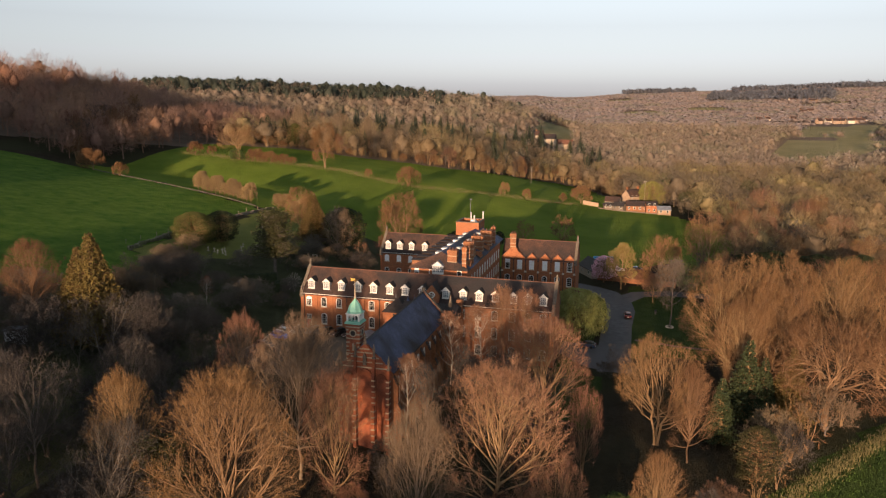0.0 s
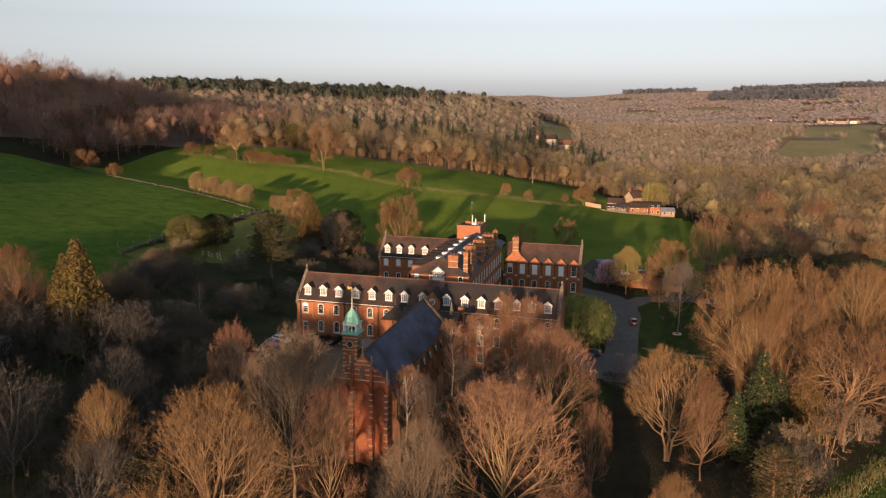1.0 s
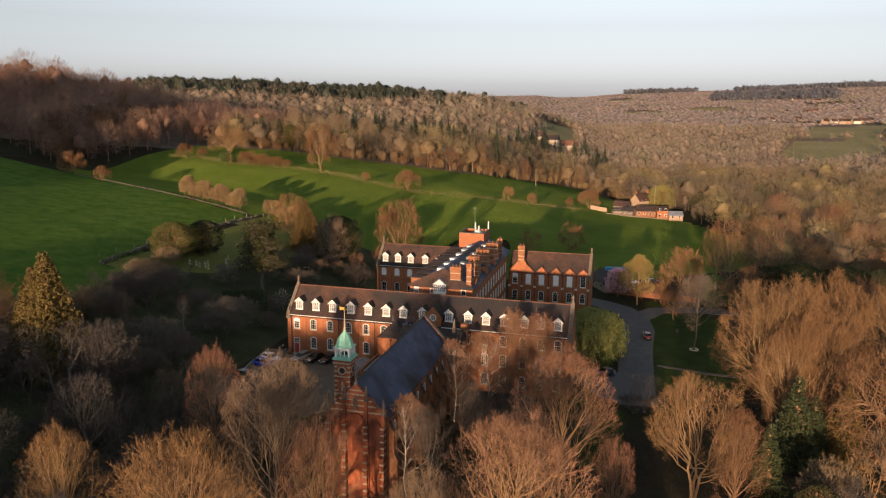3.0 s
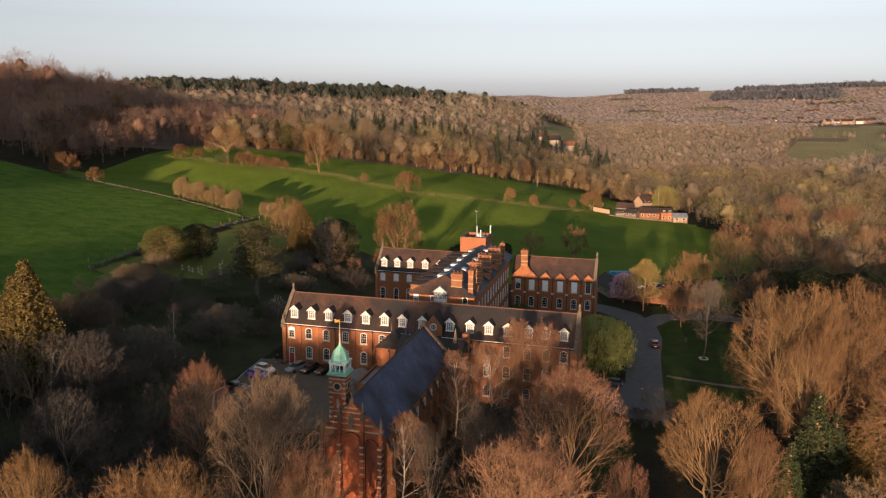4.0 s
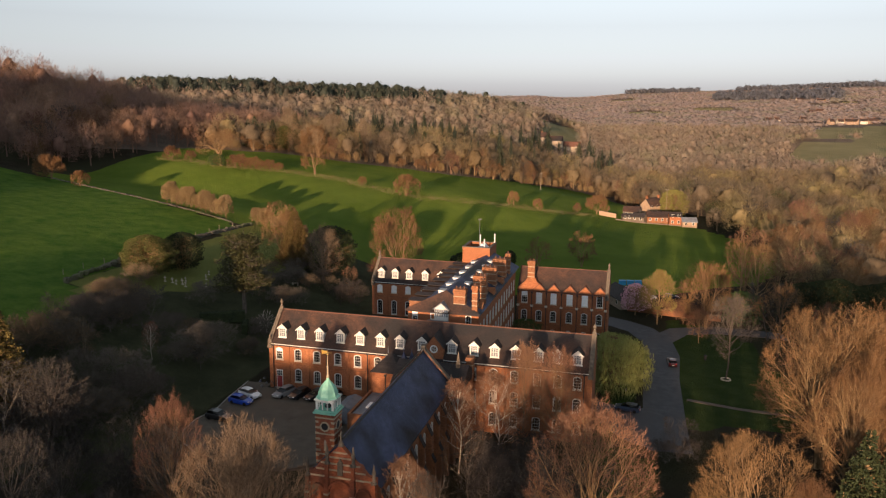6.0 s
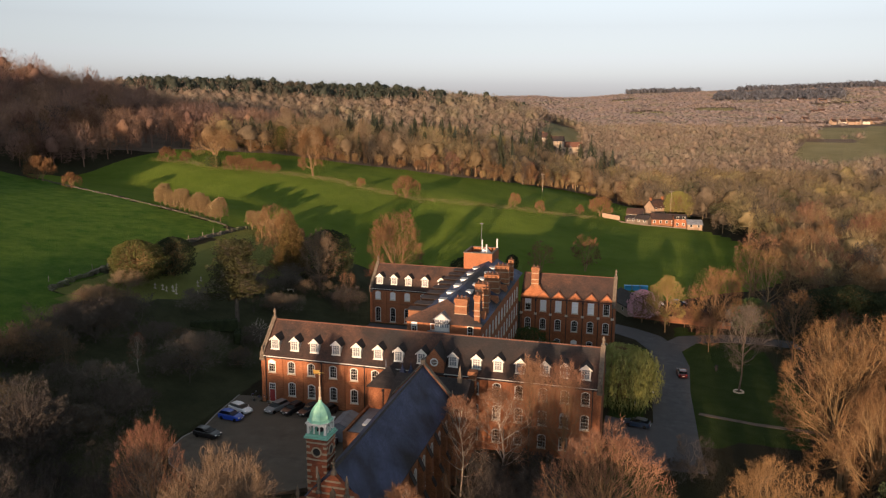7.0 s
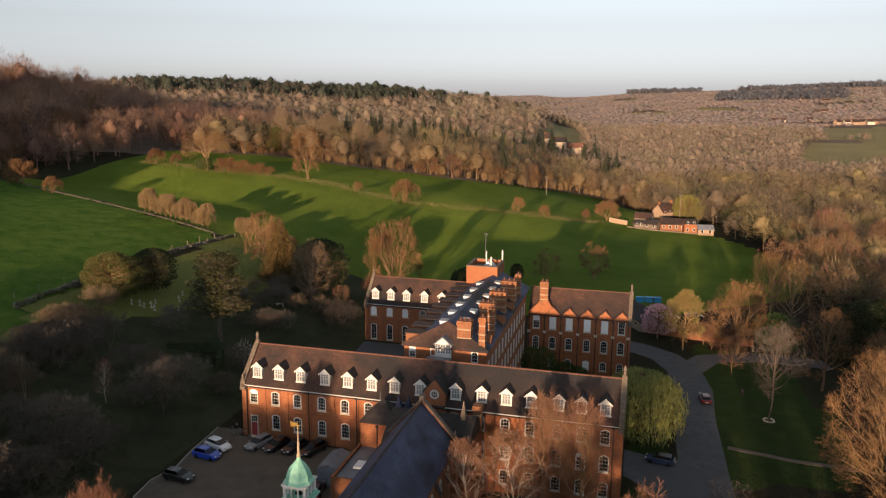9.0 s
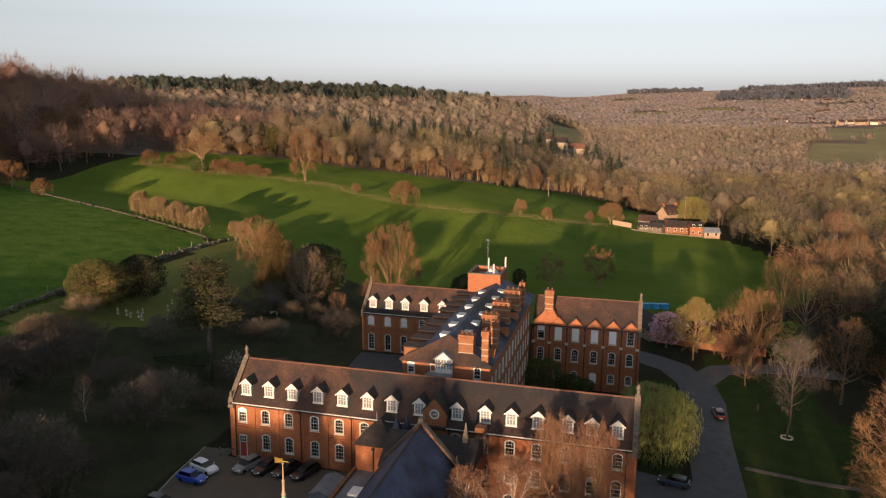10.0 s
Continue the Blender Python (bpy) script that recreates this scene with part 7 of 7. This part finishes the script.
def car(x, y, z, turn, colour, label, length=4.2, estate=0.0):
    """A parked car with its nose along its own +x."""
    ob = base("car", x, y, z, turn, label, "car")
    m = ob.matrix_world.copy()
    s = length / 4.2

    def sec(px, half, low, high, tuck):
        return [(px * s, -half, low), (px * s, -half * 1.02, low + 0.28), (px * s, -half, high - 0.08), (px * s, -half + tuck, high), (px * s, half - tuck, high), (px * s, half, high - 0.08), (px * s, half * 1.02, low + 0.28), (px * s, half, low)]

    bm = loft(bmesh.new(), [sec(*r) for r in ((-2.1, 0.66, 0.42, 0.78, 0.12), (-2.02, 0.80, 0.26, 0.94, 0.1), (-1.5, 0.86, 0.22, 0.98, 0.08), (-0.3, 0.88, 0.2, 0.97, 0.06), (0.8, 0.87, 0.2, 0.95, 0.08), (1.5, 0.84, 0.22, 0.84, 0.14), (1.98, 0.76, 0.28, 0.68, 0.16), (2.1, 0.62, 0.36, 0.58, 0.14))])
    bm.transform(m)
    body = part("body", bm, colour, ob)
    rear = -1.95 + 0.1 * (1 - estate)

    def cab(px, half, low, high):
        return [(px * s, -half, low), (px * s, -half + 0.05, (low + high) / 2), (px * s, -half + 0.17, high), (px * s, half - 0.17, high), (px * s, half - 0.05, (low + high) / 2), (px * s, half, low)]

    bm = loft(bmesh.new(), [cab(rear, 0.72, 0.92, 0.96), (cab(rear + 0.30, 0.76, 0.94, 1.34)), cab(-0.4, 0.79, 0.94, 1.40), cab(0.25, 0.78, 0.93, 1.33), cab(1.02, 0.76, 0.90, 0.94)])
    bm.transform(m)
    part("cabin_glass", bm, CARGLASS, ob, "dark car windows")
    bm = loft(bmesh.new(), [[(px * s, -h, z0), (px * s, -h, z1), (px * s, h, z1), (px * s, h, z0)] for px, h, z0, z1 in ((rear + 0.28, 0.55, 1.33, 1.375), (-0.9, 0.6, 1.38, 1.43), (-0.3, 0.61, 1.39, 1.435), (0.22, 0.58, 1.32, 1.37))])
    bm.transform(m)
    roof = part("roof", bm, colour, ob)
    for sgn in (-1, 1):
        for a, b in (((rear + 0.3) * s, (rear + 0.12) * s), (-0.35 * s, -0.38 * s), (0.24 * s, 0.98 * s)):
            bm = tube(bmesh.new(), (a, sgn * 0.62, 1.36), (b, sgn * 0.775, 0.95), 0.05, 0.05, 4)
            bm.transform(m)
            part("pillar", bm, colour, roof)
    for px in (-1.3, 1.28):
        for sgn in (-1, 1):
            bm = bmesh.new()
            tube(bm, (px * s, sgn * 0.70, 0.31), (px * s, sgn * 0.885, 0.31), 0.31, 0.30, 14)
            bm.transform(m)
            w = part("wheel", bm, TYRE, ob)
            bm = tube(bmesh.new(), (px * s, sgn * 0.8, 0.31), (px * s, sgn * 0.9, 0.31), 0.2, 0.18, 10)
            bm.transform(m)
            part("rim", bm, ALLOY, w)
    for sgn in (-1, 1):
        bm = boxes((1.84 * s, sgn * 0.56 - 0.16, 0.6, 2.06 * s, sgn * 0.56 + 0.16, 0.72), bevel=0.03)
        bm.transform(m)
        part("headlight", bm, LAMPGLASS, ob)
        bm = boxes((-2.1 * s, sgn * 0.62 - 0.13, 0.7, -1.98 * s, sgn * 0.62 + 0.13, 0.9), bevel=0.03)
        bm.transform(m)
        part("tail_light", bm, LAMPRED, ob)
        bm = boxes((0.72 * s, sgn * 0.92 - 0.09, 0.92, 0.86 * s, sgn * 0.92 + 0.09, 1.04), bevel=0.02)
        bm.transform(m)
        part("mirror", bm, colour, ob)
    for px in (-2.115, 2.085):
        bm = boxes((px * s - 0.02, -0.26, 0.44, px * s + 0.02, 0.26, 0.55))
        bm.transform(m)
        part("plate", bm, BARS, ob)
    for o in ob.children_recursive:
        o.matrix_parent_inverse = m.inverted()
    return ob


SILVER = paint("silver_paint", (0.22, 0.23, 0.24))
BLACKP = paint("black_paint", (0.012, 0.013, 0.016))
WHITEP = paint("white_car_paint", (0.75, 0.76, 0.78))
BLUEP = paint("blue_paint", (0.015, 0.06, 0.42))
REDP = paint("red_paint", (0.055, 0.006, 0.008))
NAVY = paint("dark_blue_paint", (0.012, 0.03, 0.07))
car(-1.2, -5.3, 0.06, -18, WHITEP, "white hatchback parked on gravel beside a blue car")
car(-1.2, -8.2, 0.06, -8, BLUEP, "bright blue hatchback parked on gravel", 4.1)
car(-1.3, -14.8, 0.06, -6, BLACKP, "black hatchback parked at the edge of gravel")
car(4.0, -3.1, 0.06, 252, SILVER, "silver estate car parked against the brick wing", 4.4, 1.0)
car(6.8, -3.0, 0.06, 252, BLACKP, "black car parked beside the silver estate car", 4.3)
car(9.6, -2.8, 0.06, 252, BLACKP, "black saloon car parked before the brick wing", 4.3)
car(12.4, -2.7, 0.06, 252, BLACKP, "black estate car parked before the brick wing", 4.5, 1.0)
car(17.6, -13.2, 0.06, 100, REDP, "dark red car parked beside the grey container", 4.1)
car(68.9, 42.5, gz(68.9, 42.5) + 0.07, 95, REDP, "dark red car on the asphalt drive", 4.3)
car(60.6, 15.2, -3.50, 170, NAVY, "dark blue car parked on the turning area", 4.4)
car(60.6, 95.5, gz(60.6, 95.5), 20, SILVER, "silver car parked behind the blossom tree", 4.2)
car(64.5, 97.0, gz(64.5, 97), 15, WHITEP, "white car parked behind the budding tree", 4.2)
car(70.5, 99.0, gz(70.5, 99), 10, NAVY, "dark blue car parked among bare trees", 4.2)

# ---- small buildings and garden things ----
store = base("storage_container", 18.2, -8.6, 0.06, 0, "grey pitched-roof storage container on gravel", "container")
bm = bmesh.new()
prism(bm, [(-1.35, -2.6, 0.0), (-1.35, -2.6, 2.45), (0, -2.6, 2.95), (1.35, -2.6, 2.45), (1.35, -2.6, 0.0)], (0, 5.2, 0))
part("shell", bm, LEAD, store, "grey metal shell")
part("door", boxes((-1.0, -2.66, 0.05, -0.02, -2.605, 2.2), (0.02, -2.66, 0.05, 1.0, -2.605, 2.2)), LEAD, store, "double metal doors")

lean = base("chapel_aisle", 0, 0, 0, 0, "low aisle with slate lean-to roof beside the chapel", "annex")
bm = bmesh.new()
prism(bm, [(22.6, -35.0, 2.4), (22.6, -35.0, 2.55), (26.8, -35.0, 5.0), (26.8, -35.0, 4.8)], (0, 20.2, 0))
part("roof", bm, SLATE, lean, "blue slate lean-to roof")
part("wall", boxes((22.9, -34.8, -4.5, 26.75, -15.0, 2.5)), BRICK_OLD, lean)

hut = base("garden_shed", -33.0, -44.0, gz(-33, -44), 20, "small pale shed among dark trees", "shed")
bm = bmesh.new()
prism(bm, [(-1.5, -1.1, -0.8), (-1.5, -1.1, 1.9), (-1.5, 1.1, 2.3), (-1.5, 1.1, -0.8)], (3.0, 0, 0))
part("wall", bm, BLIND, hut)
part("window", boxes((-1.0, -1.13, 1.0, -0.4, -1.105, 1.6)), DARKGLASS, hut)
part("roof", boxes((-1.65, -1.3, 2.1, 1.65, 1.3, 2.3)), LEAD, hut)


def cottage(name, x, y, w, d, eave, ridge, turn, wall, roof, label, chim=0, base_z=None, openings=3, category="house"):
    """A small pitched-roof building with windows and a door."""
    z = gz(x, y) if base_z is None else base_z
    m = pose(x, y, z, 0, 0, turn)
    ob = base(name, 0, 0, 0, 0, label, category)
    bm = bmesh.new()
    prism(bm, [(-w / 2, -d / 2, -1.5), (-w / 2, -d / 2, eave), (-w / 2, 0, ridge), (-w / 2, d / 2, eave), (-w / 2, d / 2, -1.5)], (w, 0, 0))
    bm.transform(m)
    part("wall", bm, wall, ob)
    bm = bmesh.new()
    k = 0.3 * (ridge - eave) / (d / 2)
    prism(bm, [(-w / 2 - 0.25, -d / 2 - 0.3, eave - k + 0.04), (-w / 2 - 0.25, -d / 2 - 0.3, eave - k + 0.22), (-w / 2 - 0.25, 0, ridge + 0.22), (-w / 2 - 0.25, d / 2 + 0.3, eave - k + 0.22), (-w / 2 - 0.25, d / 2 + 0.3, eave - k + 0.04), (-w / 2 - 0.25, 0, ridge + 0.04)], (w + 0.5, 0, 0))
    bm.transform(m)
    part("roof", bm, roof, ob)
    for k in range(openings):
        u = -w / 2 + w * (k + 0.5) / openings
        for v in ([1.0] if eave < 3.6 else [1.0, 3.6]):
            bm = boxes((u - 0.5, -d / 2 - 0.05, v, u + 0.5, -d / 2 - 0.003, v + 1.2))
            bm.transform(m)
            win = part("window", bm, WHITE, ob)
            bm = boxes((u - 0.4, -d / 2 - 0.07, v + 0.1, u + 0.4, -d / 2 - 0.052, v + 1.1))
            bm.transform(m)
            part("pane", bm, DARKGLASS, win)
    for k in range(chim):
        u = (-w / 2 + 0.6, w / 2 - 0.6)[k % 2]
        bm = boxes((u - 0.45, -0.4, eave, u + 0.45, 0.4, ridge + 1.3))
        bm.transform(m)
        part("chimney", bm, BRICK_OLD, ob)
    return ob


# farm beyond the field
cottage("farmhouse", 65.8, 249.0, 9.0, 6.0, 4.4, 7.6, 48, FARMWALL, TILE, "whitewashed farmhouse with brown tile roof and chimney", 2)
cottage("barn", 68.5, 226.0, 10.0, 6.5, 2.6, 4.6, 6, BRICK_OLD, TILE, "low brick barn with dark roof", 0, None, 4, "barn")
cottage("cart_shed", 75.2, 221.5, 5.0, 4.5, 3.9, 5.4, 8, BRICK, TILE, "small lit brick cart shed", 0, None, 2, "shed")
cottage("farm_shed", 80.8, 219.8, 6.0, 5.0, 2.3, 3.8, 10, FARMWALL, LEAD, "cream shed with pale metal roof", 0, None, 2, "shed")
cottage("farm_shed", 60.5, 223.5, 5.5, 4.0, 2.2, 3.6, -22, DRYBOARD, TILEDARK, "weathered board shed with dark roof", 0, None, 2, "shed")
cottage("farm_shed", 55.0, 221.6, 3.8, 3.0, 1.8, 2.8, 14, DRYBOARD, TILEDARK, "small grey board shed by the field", 0, None, 2, "shed")
cottage("farm_shed", 57.0, 234.0, 7.0, 5.0, 2.6, 4.6, -10, WOODSHED, TILE, "brown roofed board shed", 0, None, 2, "shed")
ribbon("farm_wall", [(43, 225), (50.5, 224)], 0.6, FARMWALL, "low cream farm wall by the field", 1.9, 2.4)
ribbon("farm_wall", [(50.5, 219), (66, 219.2), (78, 218.4)], 0.12, DRYBOARD, "low dull board fence round the farmyard", 0.45, 0.6)
tree("dome", 75.2, 247.0, 12.5, None, 0.92)
# beside the north-east wing
cottage("outbuilding", 57.6, 88.5, 10.0, 6.0, 2.6, 5.0, -62, WOODSHED, TILEDARK, "low dark-roofed outbuilding behind blossom tree", 0, None, 2, "outbuilding")
cottage("outbuilding", 75.5, 82.5, 13.0, 5.5, 1.7, 3.4, -6, BRICK_OLD, TILE, "low brick outbuilding with brown tile roof", 0, None, 0, "outbuilding")
ribbon("garden_wall", [(59, 82.5), (63, 82), (69.5, 80.5)], 0.45, BRICK_OLD, "low red brick garden wall", 1.5, 2.0)
for k in range(3):
    ob = base("blue_crate", 56.8 + 2.3 * k, 112.5 + 0.4 * k, gz(58, 112), 8, "blue plastic storage crate by the field", "crate", "blue crates")
    part("shell", boxes((-1.0, -0.7, 0, 1.0, 0.7, 1.3), bevel=0.08), BLUESHEET, ob)
    part("lid", boxes((-1.05, -0.75, 1.3, 1.05, 0.75, 1.42), bevel=0.03), BLUESHEET, ob)
# far houses
cottage("far_house", -16.0, 566.0, 12.0, 8.0, 5.0, 9.0, 15, BUFF, TILE, "far pinkish farmhouse on a green slope", 1)
cottage("far_house", -4.0, 574.0, 18.0, 8.0, 4.0, 8.0, -5, BUFF, TILERED, "far long red-roofed barn")
cottage("far_house", -25.0, 562.0, 7.0, 7.0, 5.0, 9.0, 0, BUFF, TILE, "far pale cottage among trees", 1)
rng = random.Random(5)
for k, (x, y, w) in enumerate(((248, 1180, 10), (262, 1196, 8), (304, 1215, 11), (330, 1146, 9), (341, 1139, 9), (352, 1144, 13), (364, 1150, 9), (378, 1160, 10), (392, 1176, 16), (402, 1186, 9), (388, 1735, 18), (425, 1700, 16), (356, 1420, 12), (372, 1440, 12))):
    cottage("far_house", x, y, w, 7.0, 4.6, 8.2, rng.uniform(-40, 40), STONE if k % 3 == 1 else FARMWALL, TILE, "far pale village house among bare trees", 1)

# gravestones
CROSS = []
for k, (x, y, h) in enumerate(((-41.1, 29.2, 1.5), (-39.6, 29.8, 1.5), (-38.6, 29.6, 1.3), (-37.6, 30.6, 1.7), (-36.4, 29.9, 1.6), (-36.0, 37.5, 1.6), (-37.5, 41.0, 1.3), (-31.5, 42.5, 1.4), (-30.2, 43.0, 1.0), (-38.4, 33.0, 1.2), (-33.5, 33.5, 1.2), (-35.0, 44.5, 1.1))):
    if not CROSS:
        bm = boxes((-0.35, -0.2, -0.3, 0.35, 0.2, 0.18), (-0.1, -0.07, 0.18, 0.1, 0.07, 1.5), (-0.36, -0.065, 0.92, -0.1, 0.065, 1.12), (0.1, -0.065, 0.92, 0.36, 0.065, 1.12), bevel=0.02)
        me = bpy.data.meshes.new("gravestone")
        bm.to_mesh(me)
        bm.free()
        me.materials.append(STONE)
        CROSS.append(me)
    ob = tagged(put("gravestone", CROSS[0]), "weathered pale stone cross gravestone on grass", "gravestone", "gravestones")
    ob.matrix_world = Matrix.LocRotScale((x, y, gz(x, y)), Euler((radians(3 * math.sin(k * 5)), radians(4 * math.cos(k * 3)), radians(12 * math.sin(k)))), (h / 1.8,) * 3)


def pole(x, y, h, label):
    ob = base("utility_pole", x, y, gz(x, y), 20, label, "pole")
    part("post", tube(bmesh.new(), (0, 0, -0.8), (0, 0, h), 0.15, 0.1, 8), WOODSHED, ob)
    part("crossarm", boxes((-0.8, -0.06, h - 0.5, 0.8, 0.06, h - 0.36)), WOODSHED, ob)
    for u in (-0.7, 0, 0.7):
        part("insulator", turned(bmesh.new(), (u, 0, h - 0.36), [(0.05, 0), (0.07, 0.1), (0.03, 0.18)], 6), BLIND, ob)


pole(101.7, 208.9, 8.5, "wooden utility pole at the edge of a field")
pole(11.0, 268.0, 9.0, "wooden utility pole standing in a field")
pole(72.0, 243.0, 13.0, "tall thin wooden pole beside the farmhouse")


# field walls and fences
def rough_wall(name, line, high, material, label, seed):
    """A tumbled dry-stone bank: many uneven stones along a line."""
    r = random.Random(seed)
    V, F = [], []
    for (x0, y0), (x1, y1) in zip(line, line[1:]):
        n = int(math.hypot(x1 - x0, y1 - y0) / 0.8)
        for k in range(n):
            for lay in range(2):
                f = (k + r.random()) / n
                x, y = x0 + (x1 - x0) * f + r.uniform(-0.35, 0.35), y0 + (y1 - y0) * f + r.uniform(-0.35, 0.35)
                z = gz(x, y) + lay * high * 0.45 - 0.1
                a, b, c = r.uniform(0.35, 0.7), r.uniform(0.3, 0.6), r.uniform(0.4, 0.7) * high
                t = r.uniform(0, 3)
                i = len(V)
                for sx, sy, sz in ((-1, -1, 0), (1, -1, 0), (1, 1, 0), (-1, 1, 0), (-0.7, -0.7, 1), (0.7, -0.7, 1), (0.7, 0.7, 1), (-0.7, 0.7, 1)):
                    px, py = sx * a, sy * b
                    V.append((x + px * math.cos(t) - py * math.sin(t), y + px * math.sin(t) + py * math.cos(t), z + sz * c))
                F += [(i, i + 1, i + 5, i + 4), (i + 1, i + 2, i + 6, i + 5), (i + 2, i + 3, i + 7, i + 6), (i + 3, i, i + 4, i + 7), (i + 4, i + 5, i + 6, i + 7)]
    return tagged(put(name, mesh_of(name, V, F, material)), label, "wall", kind="stuff")


DRYSTONE = mat("mossy_stone", (0.055, 0.05, 0.038), (0.14, 0.125, 0.10), 0.6, 0.95, 0.3, c3=(0.09, 0.10, 0.05))
rough_wall("field_wall", [(-53.5, 13.5), (-54.2, 18), (-54.6, 26), (-55.7, 33), (-55.1, 46), (-56.2, 61), (-55.5, 79), (-54.7, 92)], 0.9, DRYSTONE, "low mossy dry-stone wall along the field", 3)
rough_wall("field_wall", [(-146, 113), (-124, 106.5), (-95, 97.5), (-60, 90)], 0.35, DRYSTONE, "tumbled pale stones along the field edge", 4)
POSTS = []
for k in range(12):
    x, y = -57.2 - 0.4 * math.sin(k * 9), 17 + 6.2 * k
    if not POSTS:
        bm = tube(bmesh.new(), (0, 0, -0.4), (0, 0, 1.25), 0.07, 0.06, 6)
        me = bpy.data.meshes.new("fence_post")
        bm.to_mesh(me)
        bm.free()
        me.materials.append(WOODSHED)
        POSTS.append(me)
    tagged(put("fence_post", POSTS[0], None, pose(x, y, gz(x, y), 2 * math.sin(k * 3), 2 * math.cos(k * 5), 0)), "weathered wooden fence post by the field", "post", "field fence posts")


def clipped_hedge(x0, y0, x1, y1, high, thick, label):
    """A trimmed evergreen hedge: a dense core with leaf sprays all over it."""
    r = random.Random(61)
    run = math.dist((x0, y0), (x1, y1))
    turn = math.degrees(math.atan2(y1 - y0, x1 - x0))
    ob = base("clipped_hedge", x0, y0, gz((x0 + x1) / 2, (y0 + y1) / 2), turn, label, "hedge")
    part("core", boxes((0, -thick / 2, -0.5, run, thick / 2, high), bevel=0.15), NEEDLE, ob)
    V, F = [], []
    for _ in range(int(run * 90)):
        u, side = r.uniform(0, run), r.choice((-1, 0, 1))
        p = Vector((u, side * thick / 2 if side else r.uniform(-thick / 2, thick / 2), r.uniform(0.1, high) if side else high))
        sprays(V, F, p, 0.16, 4, r)
    put("foliage", mesh_of("foliage", V, F, NEEDLE), ob)
    return ob


clipped_hedge(-25.5, 18.2, -17.6, 22.6, 1.9, 1.3, "dark clipped evergreen hedge in a shaded garden")
clipped_hedge(-17.4, 22.2, -15.4, 18.4, 1.7, 1.2, "short dark clipped evergreen hedge in a shaded garden")
bench = base("garden_bench", -21.2, 53.5, gz(-21.2, 53.5), 25, "small pale stone bench on rough grass", "bench")
part("slab", boxes((-0.9, -0.3, 0.42, 0.9, 0.3, 0.56), bevel=0.03), STONE, bench)
for u in (-0.6, 0.6):
    part("support", boxes((u - 0.14, -0.24, -0.2, u + 0.14, 0.24, 0.42), bevel=0.02), STONE, bench)


def tufts(name, spots, high, material, label, seed, per=9):
    """Rough grass and dead stems: thin blades in tussocks."""
    r = random.Random(seed)
    V, F = [], []
    for x, y in spots:
        z = gz(x, y)
        for _ in range(per):
            p = Vector((x + r.gauss(0, 0.5), y + r.gauss(0, 0.5), z - 0.1))
            whisker(V, F, p, p + Vector((r.gauss(0, 0.25), r.gauss(0, 0.25), r.uniform(0.4, 1.0))) * high, 0.05 if high < 0.8 else 0.06, r)
    return tagged(put(name, mesh_of(name, V, F, material)), label, "grass", kind="stuff")


def along(line, step, spread, seed):
    r = random.Random(seed)
    out = []
    for (x0, y0), (x1, y1) in zip(line, line[1:]):
        n = int(math.hypot(x1 - x0, y1 - y0) / step)
        out += [(x0 + (x1 - x0) * k / n + r.gauss(0, spread), y0 + (y1 - y0) * k / n + r.gauss(0, spread)) for k in range(n)]
    return out


STRAW = mat("dead_grass", (0.13, 0.12, 0.045), (0.21, 0.185, 0.085), 0.8, 0.95)
tufts("rough_grass", along([(-146, 177), (-134, 180), (-117, 178), (-93, 187), (-76, 187), (-62, 184), (-51, 178), (-31, 176), (-11, 187), (2, 193), (22, 204), (40, 219)], 0.12, 2.3, 1), 0.6, STRAW, "straw-coloured rough grass along the field bank", 21)
tufts("rough_grass", along([(86, -49), (94, -39), (103, -28), (116, -11)], 0.08, 0.7, 2), 0.7, STRAW, "straw-coloured rough grass along the bank edge", 22)
bank = []
r = random.Random(9)
while len(bank) < 2600:
    x, y = r.uniform(86, 125), r.uniform(-55, 0)
    if inside(BANK, x, y):
        bank.append((x, y))
GRASS = mat("bank_grass", (0.06, 0.12, 0.02), (0.11, 0.19, 0.03), 0.6, 0.9)
tufts("bank_grass", bank, 0.35, GRASS, "short green grass on the bank", 23, 5)
for x, y in ((63.3, 30.2), (60.1, 24.4)):
    ob = base("bollard", x, y, gz(x, y), 0, "short white bollard on grass beside the drive", "bollard", "bollards by the drive")
    bm = tube(bmesh.new(), (0, 0, -0.2), (0, 0, 0.62), 0.10, 0.09, 8)
    part("shaft", turned(bm, (0, 0, 0.62), [(0.12, 0), (0.12, 0.06), (0.07, 0.12), (0.02, 0.15)], 8), WHITE, ob)
ob = base("litter_bin", 75.7, 46.5, gz(75.7, 46.5), 10, "small black litter bin on a post on the lawn", "bin")
part("post", tube(bmesh.new(), (0, 0, -0.3), (0, 0, 0.5), 0.06, 0.06, 8), IRON, ob)
part("drum", turned(bmesh.new(), (0, 0, 0.4), [(0.24, 0), (0.29, 0.08), (0.31, 0.75), (0.34, 0.8)], 12), IRON, ob)
part("hood", turned(bmesh.new(), (0, 0, 1.26), [(0.34, 0), (0.34, 0.06), (0.2, 0.2), (0.03, 0.26)], 12), IRON, ob)
part("strut", boxes((-0.3, -0.03, 1.1, -0.26, 0.03, 1.27), (0.26, -0.03, 1.1, 0.3, 0.03, 1.27)), IRON, ob)
ob = base("stone_ring", 78.9, 36.5, gz(78.9, 36.5), 0, "pale ring of stones round a young tree", "stones")
for k in range(12):
    m = pose(0.85 * math.cos(math.tau * k / 12), 0.85 * math.sin(math.tau * k / 12), 0, 0, 0, 30 * k)
    bm = boxes((-0.13, -0.19, -0.1, 0.13, 0.19, 0.16 + 0.04 * (k % 3)), bevel=0.03)
    bm.transform(m)
    part("stone", bm, STONE, ob)
